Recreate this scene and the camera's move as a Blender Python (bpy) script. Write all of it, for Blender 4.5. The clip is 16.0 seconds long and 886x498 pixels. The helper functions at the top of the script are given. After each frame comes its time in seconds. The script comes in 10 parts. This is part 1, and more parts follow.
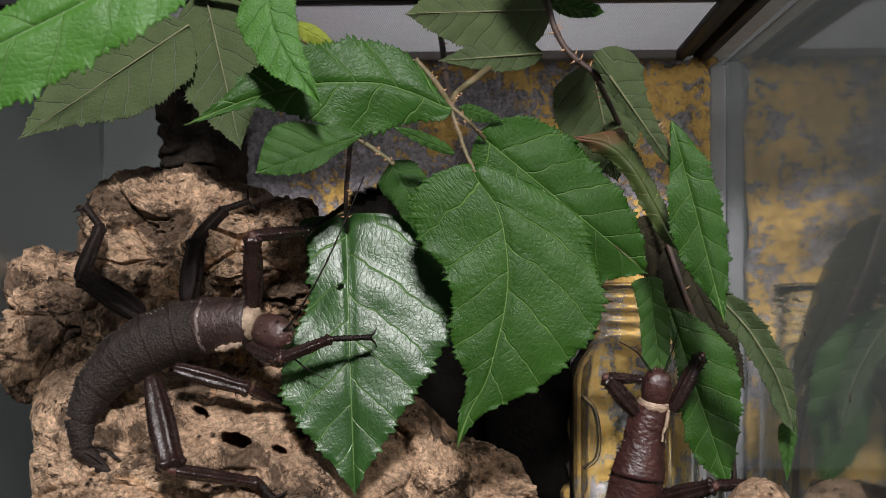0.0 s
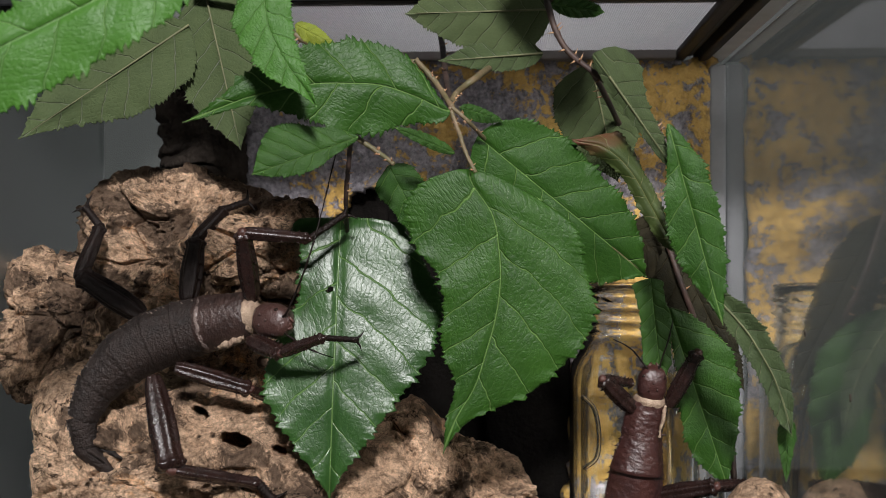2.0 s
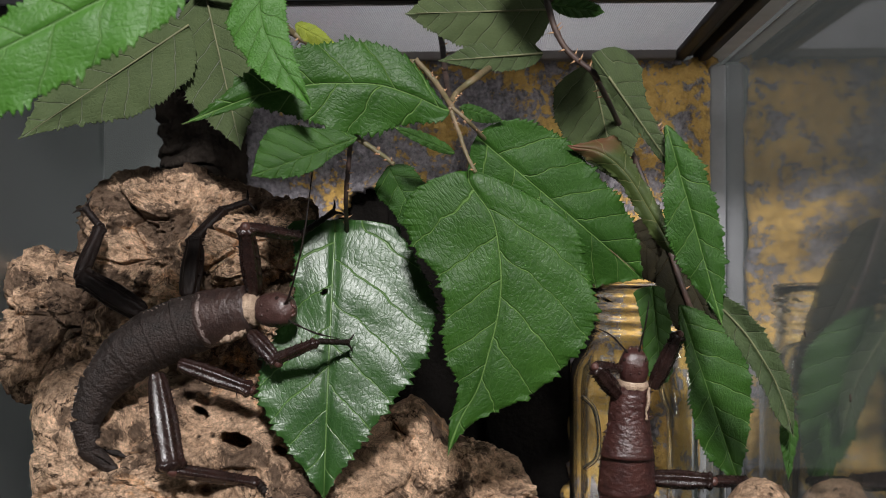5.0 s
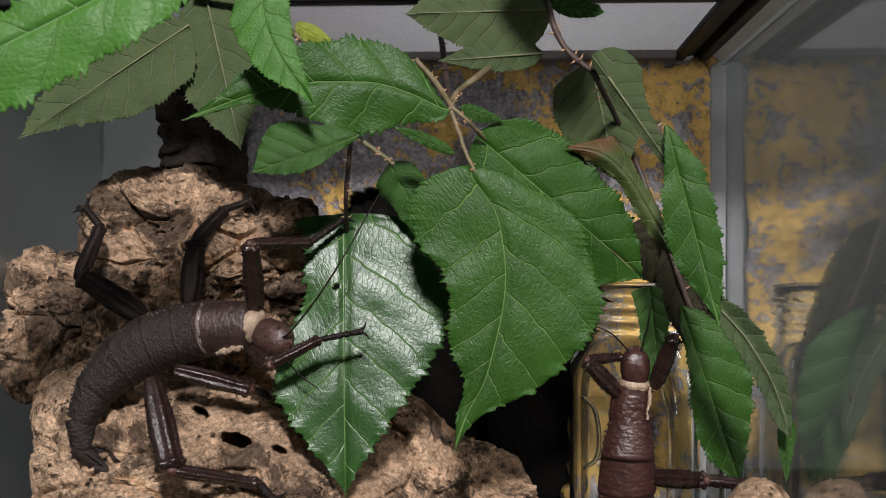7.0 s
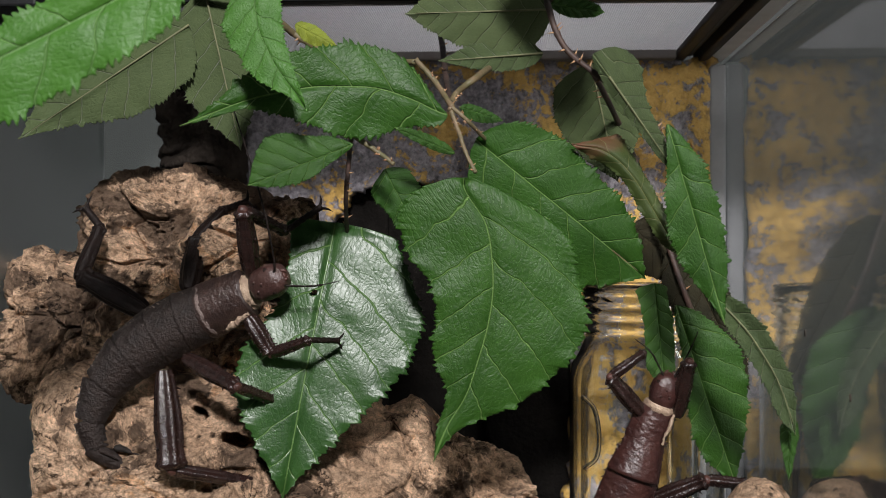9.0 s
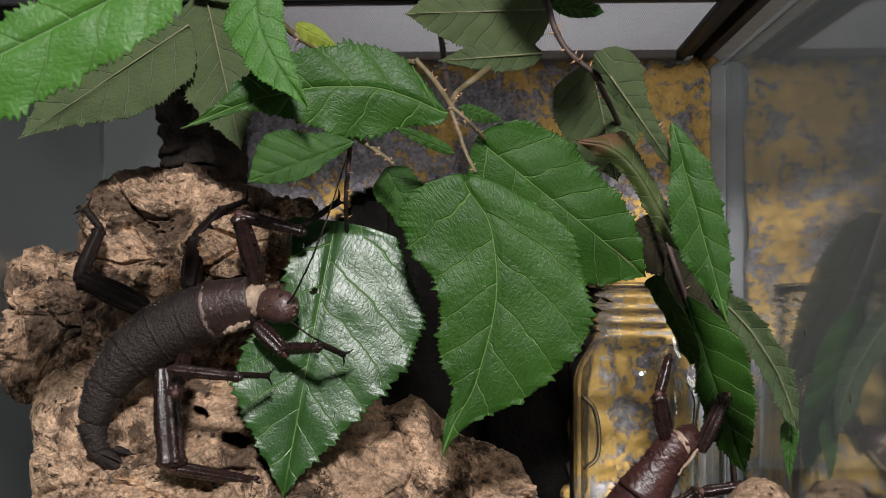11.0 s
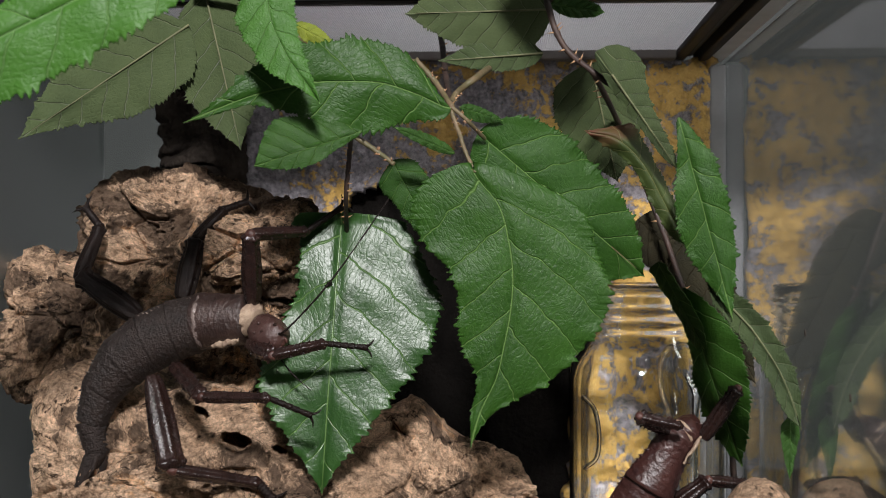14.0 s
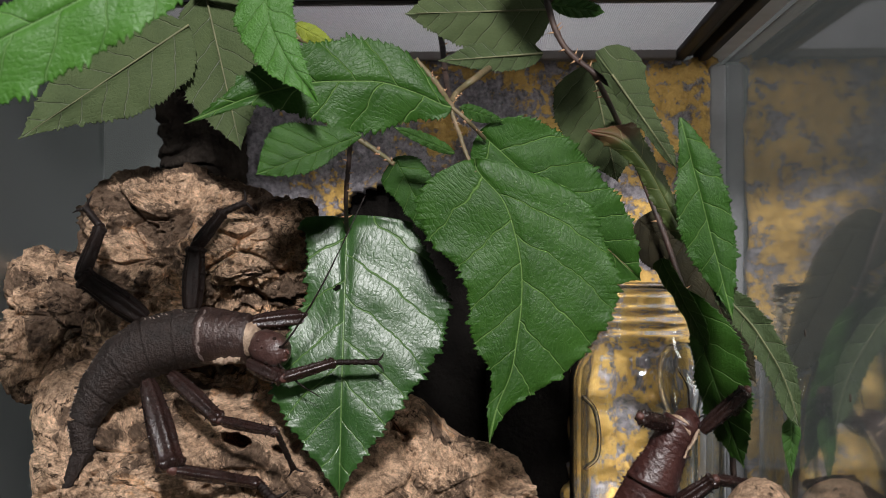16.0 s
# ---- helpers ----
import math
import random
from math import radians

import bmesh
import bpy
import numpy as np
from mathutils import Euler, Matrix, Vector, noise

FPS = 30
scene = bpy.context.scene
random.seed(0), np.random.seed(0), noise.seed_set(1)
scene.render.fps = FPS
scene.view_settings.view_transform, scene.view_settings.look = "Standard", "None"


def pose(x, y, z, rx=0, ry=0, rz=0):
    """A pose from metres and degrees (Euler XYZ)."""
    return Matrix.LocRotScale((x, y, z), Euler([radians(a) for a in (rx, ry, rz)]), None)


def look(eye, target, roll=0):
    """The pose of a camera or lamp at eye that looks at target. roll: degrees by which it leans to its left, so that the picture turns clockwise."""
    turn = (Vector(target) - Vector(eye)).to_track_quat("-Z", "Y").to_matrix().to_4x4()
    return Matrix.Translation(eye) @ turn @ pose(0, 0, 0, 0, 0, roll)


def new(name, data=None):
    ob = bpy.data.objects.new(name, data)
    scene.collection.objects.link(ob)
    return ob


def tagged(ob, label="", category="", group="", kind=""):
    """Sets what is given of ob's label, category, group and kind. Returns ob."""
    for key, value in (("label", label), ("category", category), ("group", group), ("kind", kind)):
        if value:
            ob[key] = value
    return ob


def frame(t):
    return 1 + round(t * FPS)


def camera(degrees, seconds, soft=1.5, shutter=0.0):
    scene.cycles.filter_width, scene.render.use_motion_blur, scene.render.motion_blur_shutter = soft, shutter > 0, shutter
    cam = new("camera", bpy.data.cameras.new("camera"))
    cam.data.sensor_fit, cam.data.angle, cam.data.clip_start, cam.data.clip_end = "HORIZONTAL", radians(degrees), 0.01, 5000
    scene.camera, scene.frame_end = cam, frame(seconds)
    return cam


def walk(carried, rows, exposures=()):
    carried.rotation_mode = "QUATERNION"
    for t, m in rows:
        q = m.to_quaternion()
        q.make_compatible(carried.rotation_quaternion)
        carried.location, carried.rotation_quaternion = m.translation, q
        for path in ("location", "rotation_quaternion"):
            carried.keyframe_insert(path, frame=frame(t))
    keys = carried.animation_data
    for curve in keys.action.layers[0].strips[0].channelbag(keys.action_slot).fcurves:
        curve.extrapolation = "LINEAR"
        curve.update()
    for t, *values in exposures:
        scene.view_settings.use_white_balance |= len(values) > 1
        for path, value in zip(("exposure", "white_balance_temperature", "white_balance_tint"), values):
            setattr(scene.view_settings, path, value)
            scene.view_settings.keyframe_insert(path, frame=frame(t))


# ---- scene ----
cam = camera(38, 16.0, soft=0.7)
cam.data.dof.use_dof, cam.data.dof.focus_distance, cam.data.dof.aperture_fstop = True, 0.485, 22.0
walk(cam, [(0, pose(0, 0, 0.205, 90, 0, 3)), (16, pose(0, 0, 0.205, 90, 0, 3))])

# ---- light ----
world = bpy.data.worlds.new("room")
scene.world = world
world.use_nodes = True
world.node_tree.nodes["Background"].inputs["Color"].default_value = (0.80, 0.88, 1.0, 1)
world.node_tree.nodes["Background"].inputs["Strength"].default_value = 0.002


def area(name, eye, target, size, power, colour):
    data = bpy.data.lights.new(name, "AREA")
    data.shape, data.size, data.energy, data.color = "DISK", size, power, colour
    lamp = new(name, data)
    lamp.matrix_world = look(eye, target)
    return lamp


area("flash_softbox", (0.045, -0.41, 0.70), (-0.02, 0.50, 0.18), 0.11, 16.8, (0.99, 0.97, 0.975))
# Unseen fill lamp, added to brighten the ochre panel by the side pane.
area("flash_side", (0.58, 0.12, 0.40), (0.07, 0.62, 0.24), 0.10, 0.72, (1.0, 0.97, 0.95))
# Added lamp, turned up to brighten the room behind mesh and glass.
area("room_lamp", (0.0, -0.2, 0.95), (0.0, 0.5, 1.6), 0.3, 0.8, (0.97, 0.98, 1.0))
scene.view_settings.exposure = 0.0


# ---- materials ----
class Nodes:
    """A small writer for node materials."""

    def __init__(self, name):
        self.mat = bpy.data.materials.new(name)
        self.mat.use_nodes = True
        self.tree = self.mat.node_tree
        self.bsdf = self.tree.nodes["Principled BSDF"]

    def put(self, kind, **values):
        node = self.tree.nodes.new(kind)
        for key, value in values.items():
            if key in ("operation", "data_type", "blend_type", "feature", "noise_dimensions", "noise_type"):
                setattr(node, key, value)
            else:
                sock = node.inputs[int(key[1:])] if key[0] == "i" and key[1:].isdigit() else node.inputs[key.replace("_", " ")]
                self.set(sock, value)
        return node

    def set(self, sock, value):
        if isinstance(value, bpy.types.NodeSocket):
            self.tree.links.new(value, sock)
        else:
            sock.default_value = value

    def coords(self, which="Object"):
        return self.put("ShaderNodeTexCoord").outputs[which]

    def noise(self, vec, scale, detail=4.0, rough=0.55, dist=0.0):
        n = self.put("ShaderNodeTexNoise", Vector=vec, Scale=scale, Detail=detail, Roughness=rough, Distortion=dist)
        return n.outputs["Fac"]

    def voronoi(self, vec, scale, feature="F1"):
        n = self.put("ShaderNodeTexVoronoi", feature=feature, Vector=vec, Scale=scale)
        return n.outputs["Distance"]

    def math(self, op, a, b=0.0, c=0.0):
        return self.put("ShaderNodeMath", operation=op, i0=a, i1=b, i2=c).outputs[0]

    def ramp(self, fac, *stops):
        n = self.put("ShaderNodeValToRGB", Fac=fac)
        ends = n.color_ramp.elements
        for i, (pos, col) in enumerate(stops):
            e = ends[i] if i < 2 else ends.new(pos)
            e.position, e.color = pos, (*col, 1) if len(col) == 3 else col
        return n.outputs["Color"]

    def mix(self, fac, a, b, kind="MIX"):
        n = self.put("ShaderNodeMixRGB", blend_type=kind, Fac=fac)
        for sock, v in ((n.inputs["Color1"], a), (n.inputs["Color2"], b)):
            self.set(sock, (*v, 1) if isinstance(v, tuple) and len(v) == 3 else v)
        return n.outputs["Color"]

    def step(self, x, lo, hi):
        n = self.put("ShaderNodeMapRange", Value=x, From_Min=lo, From_Max=hi)
        n.clamp = True
        return n.outputs[0]

    def scaled(self, vec, x, y, z):
        return self.put("ShaderNodeMapping", Vector=vec, Scale=(x, y, z)).outputs[0]

    def bump(self, height, strength, distance):
        return self.put("ShaderNodeBump", Strength=strength, Distance=distance, Height=height).outputs[0]

    def done(self, colour, rough, normal=None, **more):
        b = self.bsdf.inputs
        self.set(b["Base Color"], (*colour, 1) if isinstance(colour, tuple) else colour)
        self.set(b["Roughness"], rough)
        if normal is not None:
            self.set(b["Normal"], normal)
        for key, value in more.items():
            self.set(b[key.replace("_", " ")], value)
        return self.mat


def leaf_material(name, blade_dark, blade_light, vein, rough, veins, gloss=0.5, sheen=0.0, red=None, bump=0.32):
    """Leaf skin: side veins that alternate along the midrib, cross veins, a net of cells, painted pale glints and brown
    marks.
    """
    n = Nodes(name)
    uv = n.coords("UV")
    sep = n.put("ShaderNodeSeparateXYZ", Vector=uv)
    x, t = sep.outputs[0], sep.outputs[1]
    off = n.math("SUBTRACT", x, 0.5)
    ax = n.math("ABSOLUTE", off)
    wob = n.noise(uv, 9.0, 2.0)
    climb = n.math("MULTIPLY", ax, n.math("ADD", 0.52, n.math("MULTIPLY", t, 0.62)))
    ph = n.math("MULTIPLY", n.math("SUBTRACT", n.math("SUBTRACT", t, climb), n.math("MULTIPLY", wob, 0.05)), float(veins))
    ph = n.math("ADD", ph, n.math("MULTIPLY", n.math("LESS_THAN", off, 0.0), 0.38))
    fr = n.math("ABSOLUTE", n.math("SUBTRACT", n.math("FRACT", n.math("ADD", ph, 10.0)), 0.5))
    thin = n.math("SUBTRACT", 0.030, n.math("MULTIPLY", ax, 0.035))
    lateral = n.math("MULTIPLY", n.math("SUBTRACT", 1.0, n.math("DIVIDE", fr, thin)), 1.5)
    lateral = n.math("MINIMUM", n.math("MAXIMUM", lateral, 0.0), 1.0)
    quilt = n.math("POWER", n.math("MULTIPLY", fr, 2.0), 0.35)
    warped = n.mix(0.05, uv, n.put("ShaderNodeTexNoise", Vector=uv, Scale=16.0).outputs["Color"])
    rung = n.math("MULTIPLY", n.math("ADD", n.math("ADD", n.math("MULTIPLY", ax, 1.6), n.math("MULTIPLY", t, 0.6)), n.math("MULTIPLY", n.noise(uv, 18.0, 3.0), 0.09)), 27.0)
    rung = n.math("SUBTRACT", 1.0, n.step(n.math("ABSOLUTE", n.math("SUBTRACT", n.math("FRACT", rung), 0.5)), 0.0, 0.16))
    midrib = n.math("SUBTRACT", 1.0, n.step(ax, 0.0016, 0.0046))
    cells = n.voronoi(warped, 46.0, "DISTANCE_TO_EDGE")
    net = n.math("SUBTRACT", 1.0, n.step(cells, 0.0, 0.16))
    small = n.voronoi(warped, 120.0, "DISTANCE_TO_EDGE")
    base = n.ramp(n.noise(uv, 5.0, 6.0, 0.62), (0.32, blade_dark), (0.70, blade_light))
    base = n.mix(n.math("MULTIPLY", n.math("MAXIMUM", n.math("MULTIPLY", net, 0.7), rung), 0.09), base, vein)
    # small highlights, mixed into the colour as pale specks
    glint = n.math("MULTIPLY", n.step(n.voronoi(uv, 85.0), 0.13, 0.07), n.step(n.noise(uv, 21.0, 2.0), 0.50, 0.62))
    base = n.mix(n.math("MULTIPLY", glint, 0.40), base, (0.34, 0.40, 0.28))
    mark = n.math("MULTIPLY", n.step(n.voronoi(n.scaled(uv, 1.0, 0.7, 1.0), 13.0), 0.075, 0.05), n.step(n.noise(uv, 5.0, 2.0), 0.56, 0.60))
    base = n.mix(n.math("MULTIPLY", mark, 0.85), base, (0.075, 0.028, 0.012))
    if red is not None:
        base = n.mix(n.step(n.math("ADD", t, n.math("MULTIPLY", wob, 0.3)), 0.92, 1.15), base, red)
    rnd = n.put("ShaderNodeObjectInfo").outputs["Random"]
    base = n.mix(1.0, base, n.ramp(rnd, (0.0, (0.86, 0.90, 0.86)), (1.0, (1.10, 1.04, 1.0))), "MULTIPLY")
    base = n.mix(n.math("MULTIPLY", lateral, 0.75), base, vein)
    base = n.mix(n.math("MULTIPLY", midrib, 0.80), base, vein)
    high = n.math("ADD", n.math("MULTIPLY", n.step(cells, 0.0, 0.30), 0.15), n.math("ADD", n.math("MULTIPLY", n.step(small, 0.0, 0.35), 0.07), n.math("MULTIPLY", n.noise(uv, 150.0, 3.0), 0.10)))
    high = n.math("SUBTRACT", n.math("ADD", high, n.math("MULTIPLY", quilt, 1.0)), n.math("ADD", n.math("MULTIPLY", rung, 0.12), n.math("MULTIPLY", n.math("MAXIMUM", lateral, midrib), 1.1)))
    return n.done(base, n.math("ADD", rough - 0.08, n.math("MULTIPLY", n.noise(uv, 45.0, 3.0), 0.16)), n.bump(high, bump, 0.0006),
                  Specular_IOR_Level=gloss, Sheen_Weight=sheen)


GREEN = leaf_material("bramble_green", (0.0135, 0.046, 0.0052), (0.023, 0.070, 0.0080), (0.105, 0.185, 0.050), 0.46, 6.5, 0.20, bump=0.75)
GLOSSY = leaf_material("bramble_glossy", (0.013, 0.045, 0.009), (0.022, 0.067, 0.013), (0.085, 0.155, 0.042), 0.36, 6.5, 0.40, bump=0.42)
BRIGHT = leaf_material("bramble_bright", (0.030, 0.098, 0.011), (0.044, 0.130, 0.016), (0.12, 0.23, 0.070), 0.50, 6.5, 0.30, bump=0.8)
OLIVE = leaf_material("bramble_olive_underside", (0.022, 0.036, 0.011), (0.038, 0.058, 0.018), (0.13, 0.155, 0.068), 0.70, 8.0, 0.25, 0.05, bump=1.0)
UNDER = leaf_material("bramble_underside", (0.036, 0.054, 0.020), (0.052, 0.074, 0.028), (0.125, 0.15, 0.070), 0.75, 7.5, 0.2, 0.1, bump=0.9)
YELLOW = leaf_material("bramble_yellow_green", (0.12, 0.15, 0.012), (0.20, 0.24, 0.022), (0.26, 0.28, 0.06), 0.5, 5.0, 0.3, bump=0.6)
# Near-black leaf skin: the shade on the rear leaves is put into the colour.
SHADE_DARK = leaf_material("bramble_shade_dark", (0.010, 0.009, 0.005), (0.024, 0.020, 0.009), (0.05, 0.04, 0.02), 0.7, 6.5, 0.15, bump=1.0)
REDDISH = leaf_material("bramble_young", (0.026, 0.042, 0.010), (0.044, 0.066, 0.015), (0.10, 0.10, 0.035), 0.55, 6.5, 0.3, 0.0, (0.10, 0.028, 0.020))


def stalk_material(name, a, b):
    n = Nodes(name)
    v = n.coords()
    return n.done(n.ramp(n.noise(v, 180.0, 4.0), (0.35, a), (0.7, b)), 0.6, n.bump(n.noise(v, 900.0), 0.4, 0.0004))


STALK = stalk_material("green_brown_stalk", (0.085, 0.075, 0.032), (0.17, 0.11, 0.065))
PALE_RIB = stalk_material("pale_leaf_rib", (0.085, 0.090, 0.040), (0.14, 0.14, 0.065))
CANE = stalk_material("dark_cane", (0.018, 0.012, 0.010), (0.065, 0.035, 0.026))
THORN = stalk_material("thorn", (0.30, 0.15, 0.08), (0.42, 0.26, 0.14))


def cork_material(name, tint, old=0.53):
    """Cork: tan with orange spots, streaked along its layers, mottled by dark weathered patches, with short cracks and pores."""
    n = Nodes(name)
    v = n.coords()
    big = n.noise(v, 26.0, 8.0, 0.65, 0.7)
    warp = n.put("ShaderNodeTexNoise", Vector=v, Scale=22.0, Detail=4.0).outputs["Color"]
    bent = n.mix(0.045, v, warp)
    streak = n.noise(n.scaled(bent, 0.30, 0.6, 1.5), 330.0, 7.0, 0.72, 0.3)
    grain = n.noise(bent, 150.0, 9.0, 0.74, 0.8)
    fine = n.noise(v, 700.0, 6.0, 0.78)
    stain = n.math("ADD", n.math("MULTIPLY", n.noise(v, 24.0, 6.0, 0.6, 0.9), 0.62), n.math("MULTIPLY", n.noise(bent, 95.0, 9.0, 0.78, 0.6), 0.38))
    lines = n.math("ABSOLUTE", n.math("SUBTRACT", n.noise(n.scaled(bent, 1.0, 1.0, 2.4), 34.0, 5.0, 0.6, 0.5), 0.5))
    crack = n.math("MULTIPLY", n.step(lines, 0.009, 0.003), n.step(n.noise(v, 33.0, 3.0), 0.48, 0.56))
    pore = n.math("MULTIPLY", n.step(n.voronoi(v, 190.0), 0.24, 0.12), n.step(n.noise(v, 60.0, 3.0), 0.56, 0.62))
    col = n.ramp(big, (0.34, (0.36 * tint, 0.255 * tint, 0.180 * tint)), (0.46, (0.52 * tint, 0.358 * tint, 0.246 * tint)),
                 (0.57, (0.60 * tint, 0.43 * tint, 0.305 * tint)), (0.66, (0.66 * tint, 0.36 * tint, 0.17 * tint)))
    col = n.mix(0.70, col, n.ramp(grain, (0.36, (0.16, 0.13, 0.11)), (0.46, (0.70, 0.66, 0.62)), (0.58, (1.10, 1.08, 1.05))), "MULTIPLY")
    col = n.mix(0.60, col, n.ramp(streak, (0.36, (0.32, 0.28, 0.25)), (0.50, (0.92, 0.90, 0.88)), (0.62, (1.25, 1.22, 1.18))), "MULTIPLY")
    col = n.mix(0.75, col, n.ramp(fine, (0.36, (0.34, 0.31, 0.29)), (0.50, (0.97, 0.97, 0.97)), (0.64, (1.45, 1.45, 1.42))), "MULTIPLY")
    dark = n.mix(1.0, (0.085, 0.058, 0.042), n.ramp(grain, (0.36, (0.25, 0.22, 0.20)), (0.60, (1.7, 1.65, 1.6))), "MULTIPLY")
    col = n.mix(n.math("MULTIPLY", n.step(stain, old, old + 0.035), 0.86), col, dark)
    col = n.mix(n.math("MULTIPLY", n.math("MAXIMUM", pore, crack), 0.9), col, (0.014, 0.010, 0.008))
    h = n.math("ADD", n.math("ADD", n.math("MULTIPLY", grain, 1.1), n.math("MULTIPLY", streak, 0.45)), n.math("SUBTRACT", n.math("MULTIPLY", fine, 0.45), n.math("ADD", pore, n.math("MULTIPLY", crack, 1.3))))
    return n.done(col, 0.92, n.bump(h, 1.0, 0.0036), Specular_IOR_Level=0.15)


CORK = cork_material("cork_bark_brown", 1.38, 0.525)
CORK_DARK = cork_material("cork_bark_weathered", 1.35, 0.482)
# Lower tint puts the side plate's shade into its colour; stains are its own.
CORK_DIM = cork_material("cork_bark_dimmed", 1.20, 0.485)
CORK_RED = cork_material("cork_bark_reddish", 1.30, 0.55)


def panel_material():
    """Ochre paint over grey: worn off in flakes, more of it left towards the side pane."""
    n = Nodes("painted_relief")
    v = n.coords()
    a = n.noise(v, 42.0, 7.0, 0.62, 0.6)
    b = n.noise(v, 210.0, 6.0, 0.65, 0.5)
    flake = n.noise(v, 330.0, 4.0, 0.6, 0.3)
    f = n.math("ADD", n.math("MULTIPLY", a, 0.55), n.math("ADD", n.math("MULTIPLY", b, 0.28), n.math("MULTIPLY", flake, 0.17)))
    across = n.put("ShaderNodeSeparateXYZ", Vector=v).outputs[0]
    f = n.math("ADD", f, n.math("MULTIPLY", n.math("SUBTRACT", 0.020, across), 0.36))
    ochre = n.ramp(n.noise(v, 500.0, 4.0, 0.7), (0.3, (0.42, 0.250, 0.060)), (0.7, (0.58, 0.37, 0.105)))
    grey = n.ramp(n.noise(v, 420.0, 5.0, 0.7), (0.35, (0.085, 0.080, 0.090)), (0.62, (0.29, 0.265, 0.285)))
    col = n.mix(n.step(f, 0.478, 0.512), ochre, grey)
    col = n.mix(n.math("MULTIPLY", n.step(n.noise(v, 90.0, 6.0, 0.7), 0.56, 0.66), 0.55), col, (0.05, 0.042, 0.04))
    h = n.math("SUBTRACT", n.math("ADD", b, n.noise(v, 240.0)), n.math("MULTIPLY", n.step(f, 0.478, 0.512), 0.5))
    return n.done(col, 0.7, n.bump(h, 0.8, 0.002))


def plain(name, colour, rough, grain=60.0, depth=0.15, amount=0.0003, **more):
    n = Nodes(name)
    v = n.coords()
    dark = tuple(x * (1 - depth) for x in colour)
    col = n.ramp(n.noise(v, grain, 5.0, 0.6), (0.3, dark), (0.7, colour))
    return n.done(col, rough, n.bump(n.noise(v, grain * 8, 3.0), 0.3, amount), **more)


PANEL = panel_material()
BLACK_PLASTIC = plain("black_plastic", (0.008, 0.008, 0.009), 0.5, Specular_IOR_Level=0.2)
CHANNEL = plain("dark_grey_channel", (0.055, 0.06, 0.062), 0.5)
GREY_PLASTIC = plain("light_grey_plastic", (0.80, 0.80, 0.81), 0.5)
PALE_STRIP = plain("pale_grey_strip", (0.27, 0.27, 0.285), 0.8, 40.0, 0.3)
BROWN_RAIL = plain("grey_brown_rail", (0.16, 0.14, 0.13), 0.6)
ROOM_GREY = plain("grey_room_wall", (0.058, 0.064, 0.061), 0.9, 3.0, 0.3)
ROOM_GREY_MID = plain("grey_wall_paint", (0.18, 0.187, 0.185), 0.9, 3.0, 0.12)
WHITE_WALL = plain("white_ceiling_paint", (0.42, 0.42, 0.43), 0.9, 3.0, 0.1)
SOIL = plain("dark_soil", (0.05, 0.035, 0.025), 0.95, 80.0, 0.6, 0.003)
# Near-black, stands in for the shade inside the hollow.
HOLLOW_DARK = plain("hollow_dark", (0.010, 0.0085, 0.0075), 0.95, 60.0, 0.7, 0.004, Specular_IOR_Level=0.08)
DARK_SLAB = plain("near_black_slab", (0.034, 0.027, 0.022), 0.95, 70.0, 0.85, 0.004, Specular_IOR_Level=0.08)
MESH = plain("grey_mesh_wire", (0.23, 0.226, 0.24), 0.5, 200.0, 0.1)


def glass_material(name, tint, rough):
    n = Nodes(name)
    return n.done(tint, rough, None, Transmission_Weight=1.0, IOR=1.48)


GLASS = glass_material("clear_glass", (0.97, 0.985, 0.98), 0.0)
DUSTY_PANE = glass_material("dusty_side_glass", (0.78, 0.82, 0.81), 0.32)
PANE = glass_material("side_glass", (0.80, 0.84, 0.82), 0.035)


def shell_material(name, a, b, rough, bump=0.8, scale=160.0, coat=0.15, spec=0.35):
    """Insect skin: blotched, wrinkled and pimpled, with patches of a damp shine."""
    n = Nodes(name)
    v = n.coords()
    f = n.math("ADD", n.math("MULTIPLY", n.noise(v, scale, 6.0, 0.66), 0.6), n.math("MULTIPLY", n.noise(v, scale * 0.25, 3.0), 0.4))
    col = n.ramp(f, (0.34, a), (0.68, b))
    pimple = n.voronoi(v, scale * 8.0)
    col = n.mix(n.math("MULTIPLY", n.step(pimple, 0.20, 0.10), 0.25), col, tuple(min(1.0, 2.2 * c) for c in b))
    wrink = n.math("ADD", n.noise(v, scale * 5.0, 6.0, 0.72, 0.5), n.math("MULTIPLY", pimple, -0.45))
    shine = n.math("ADD", rough - 0.10, n.math("MULTIPLY", n.noise(v, scale * 1.6, 4.0, 0.6), 0.28))
    return n.done(col, shine, n.bump(wrink, bump, 0.0008), Specular_IOR_Level=spec, Coat_Weight=coat, Coat_Roughness=0.25)


SHELL = shell_material("insect_brown_black", (0.0045, 0.0033, 0.0028), (0.026, 0.0165, 0.0135), 0.46, 0.8, 160.0, 0.0, 0.30)
SHELL_BROWN = shell_material("insect_thorax_brown", (0.008, 0.005, 0.0045), (0.048, 0.026, 0.021), 0.30, 0.5, 160.0, 0.12, 0.5)
SHELL_RED = shell_material("insect_dark_red", (0.018, 0.007, 0.007), (0.056, 0.020, 0.016), 0.30, 0.3, 160.0, 0.12, 0.5)
HEAD = shell_material("insect_head_brown", (0.030, 0.014, 0.012), (0.062, 0.029, 0.024), 0.30, 0.4, 160.0, 0.15, 0.5)
LEG = shell_material("insect_leg_brown", (0.008, 0.004, 0.0035), (0.021, 0.0092, 0.0074), 0.22, 0.3, 220.0, 0.2, 0.42)
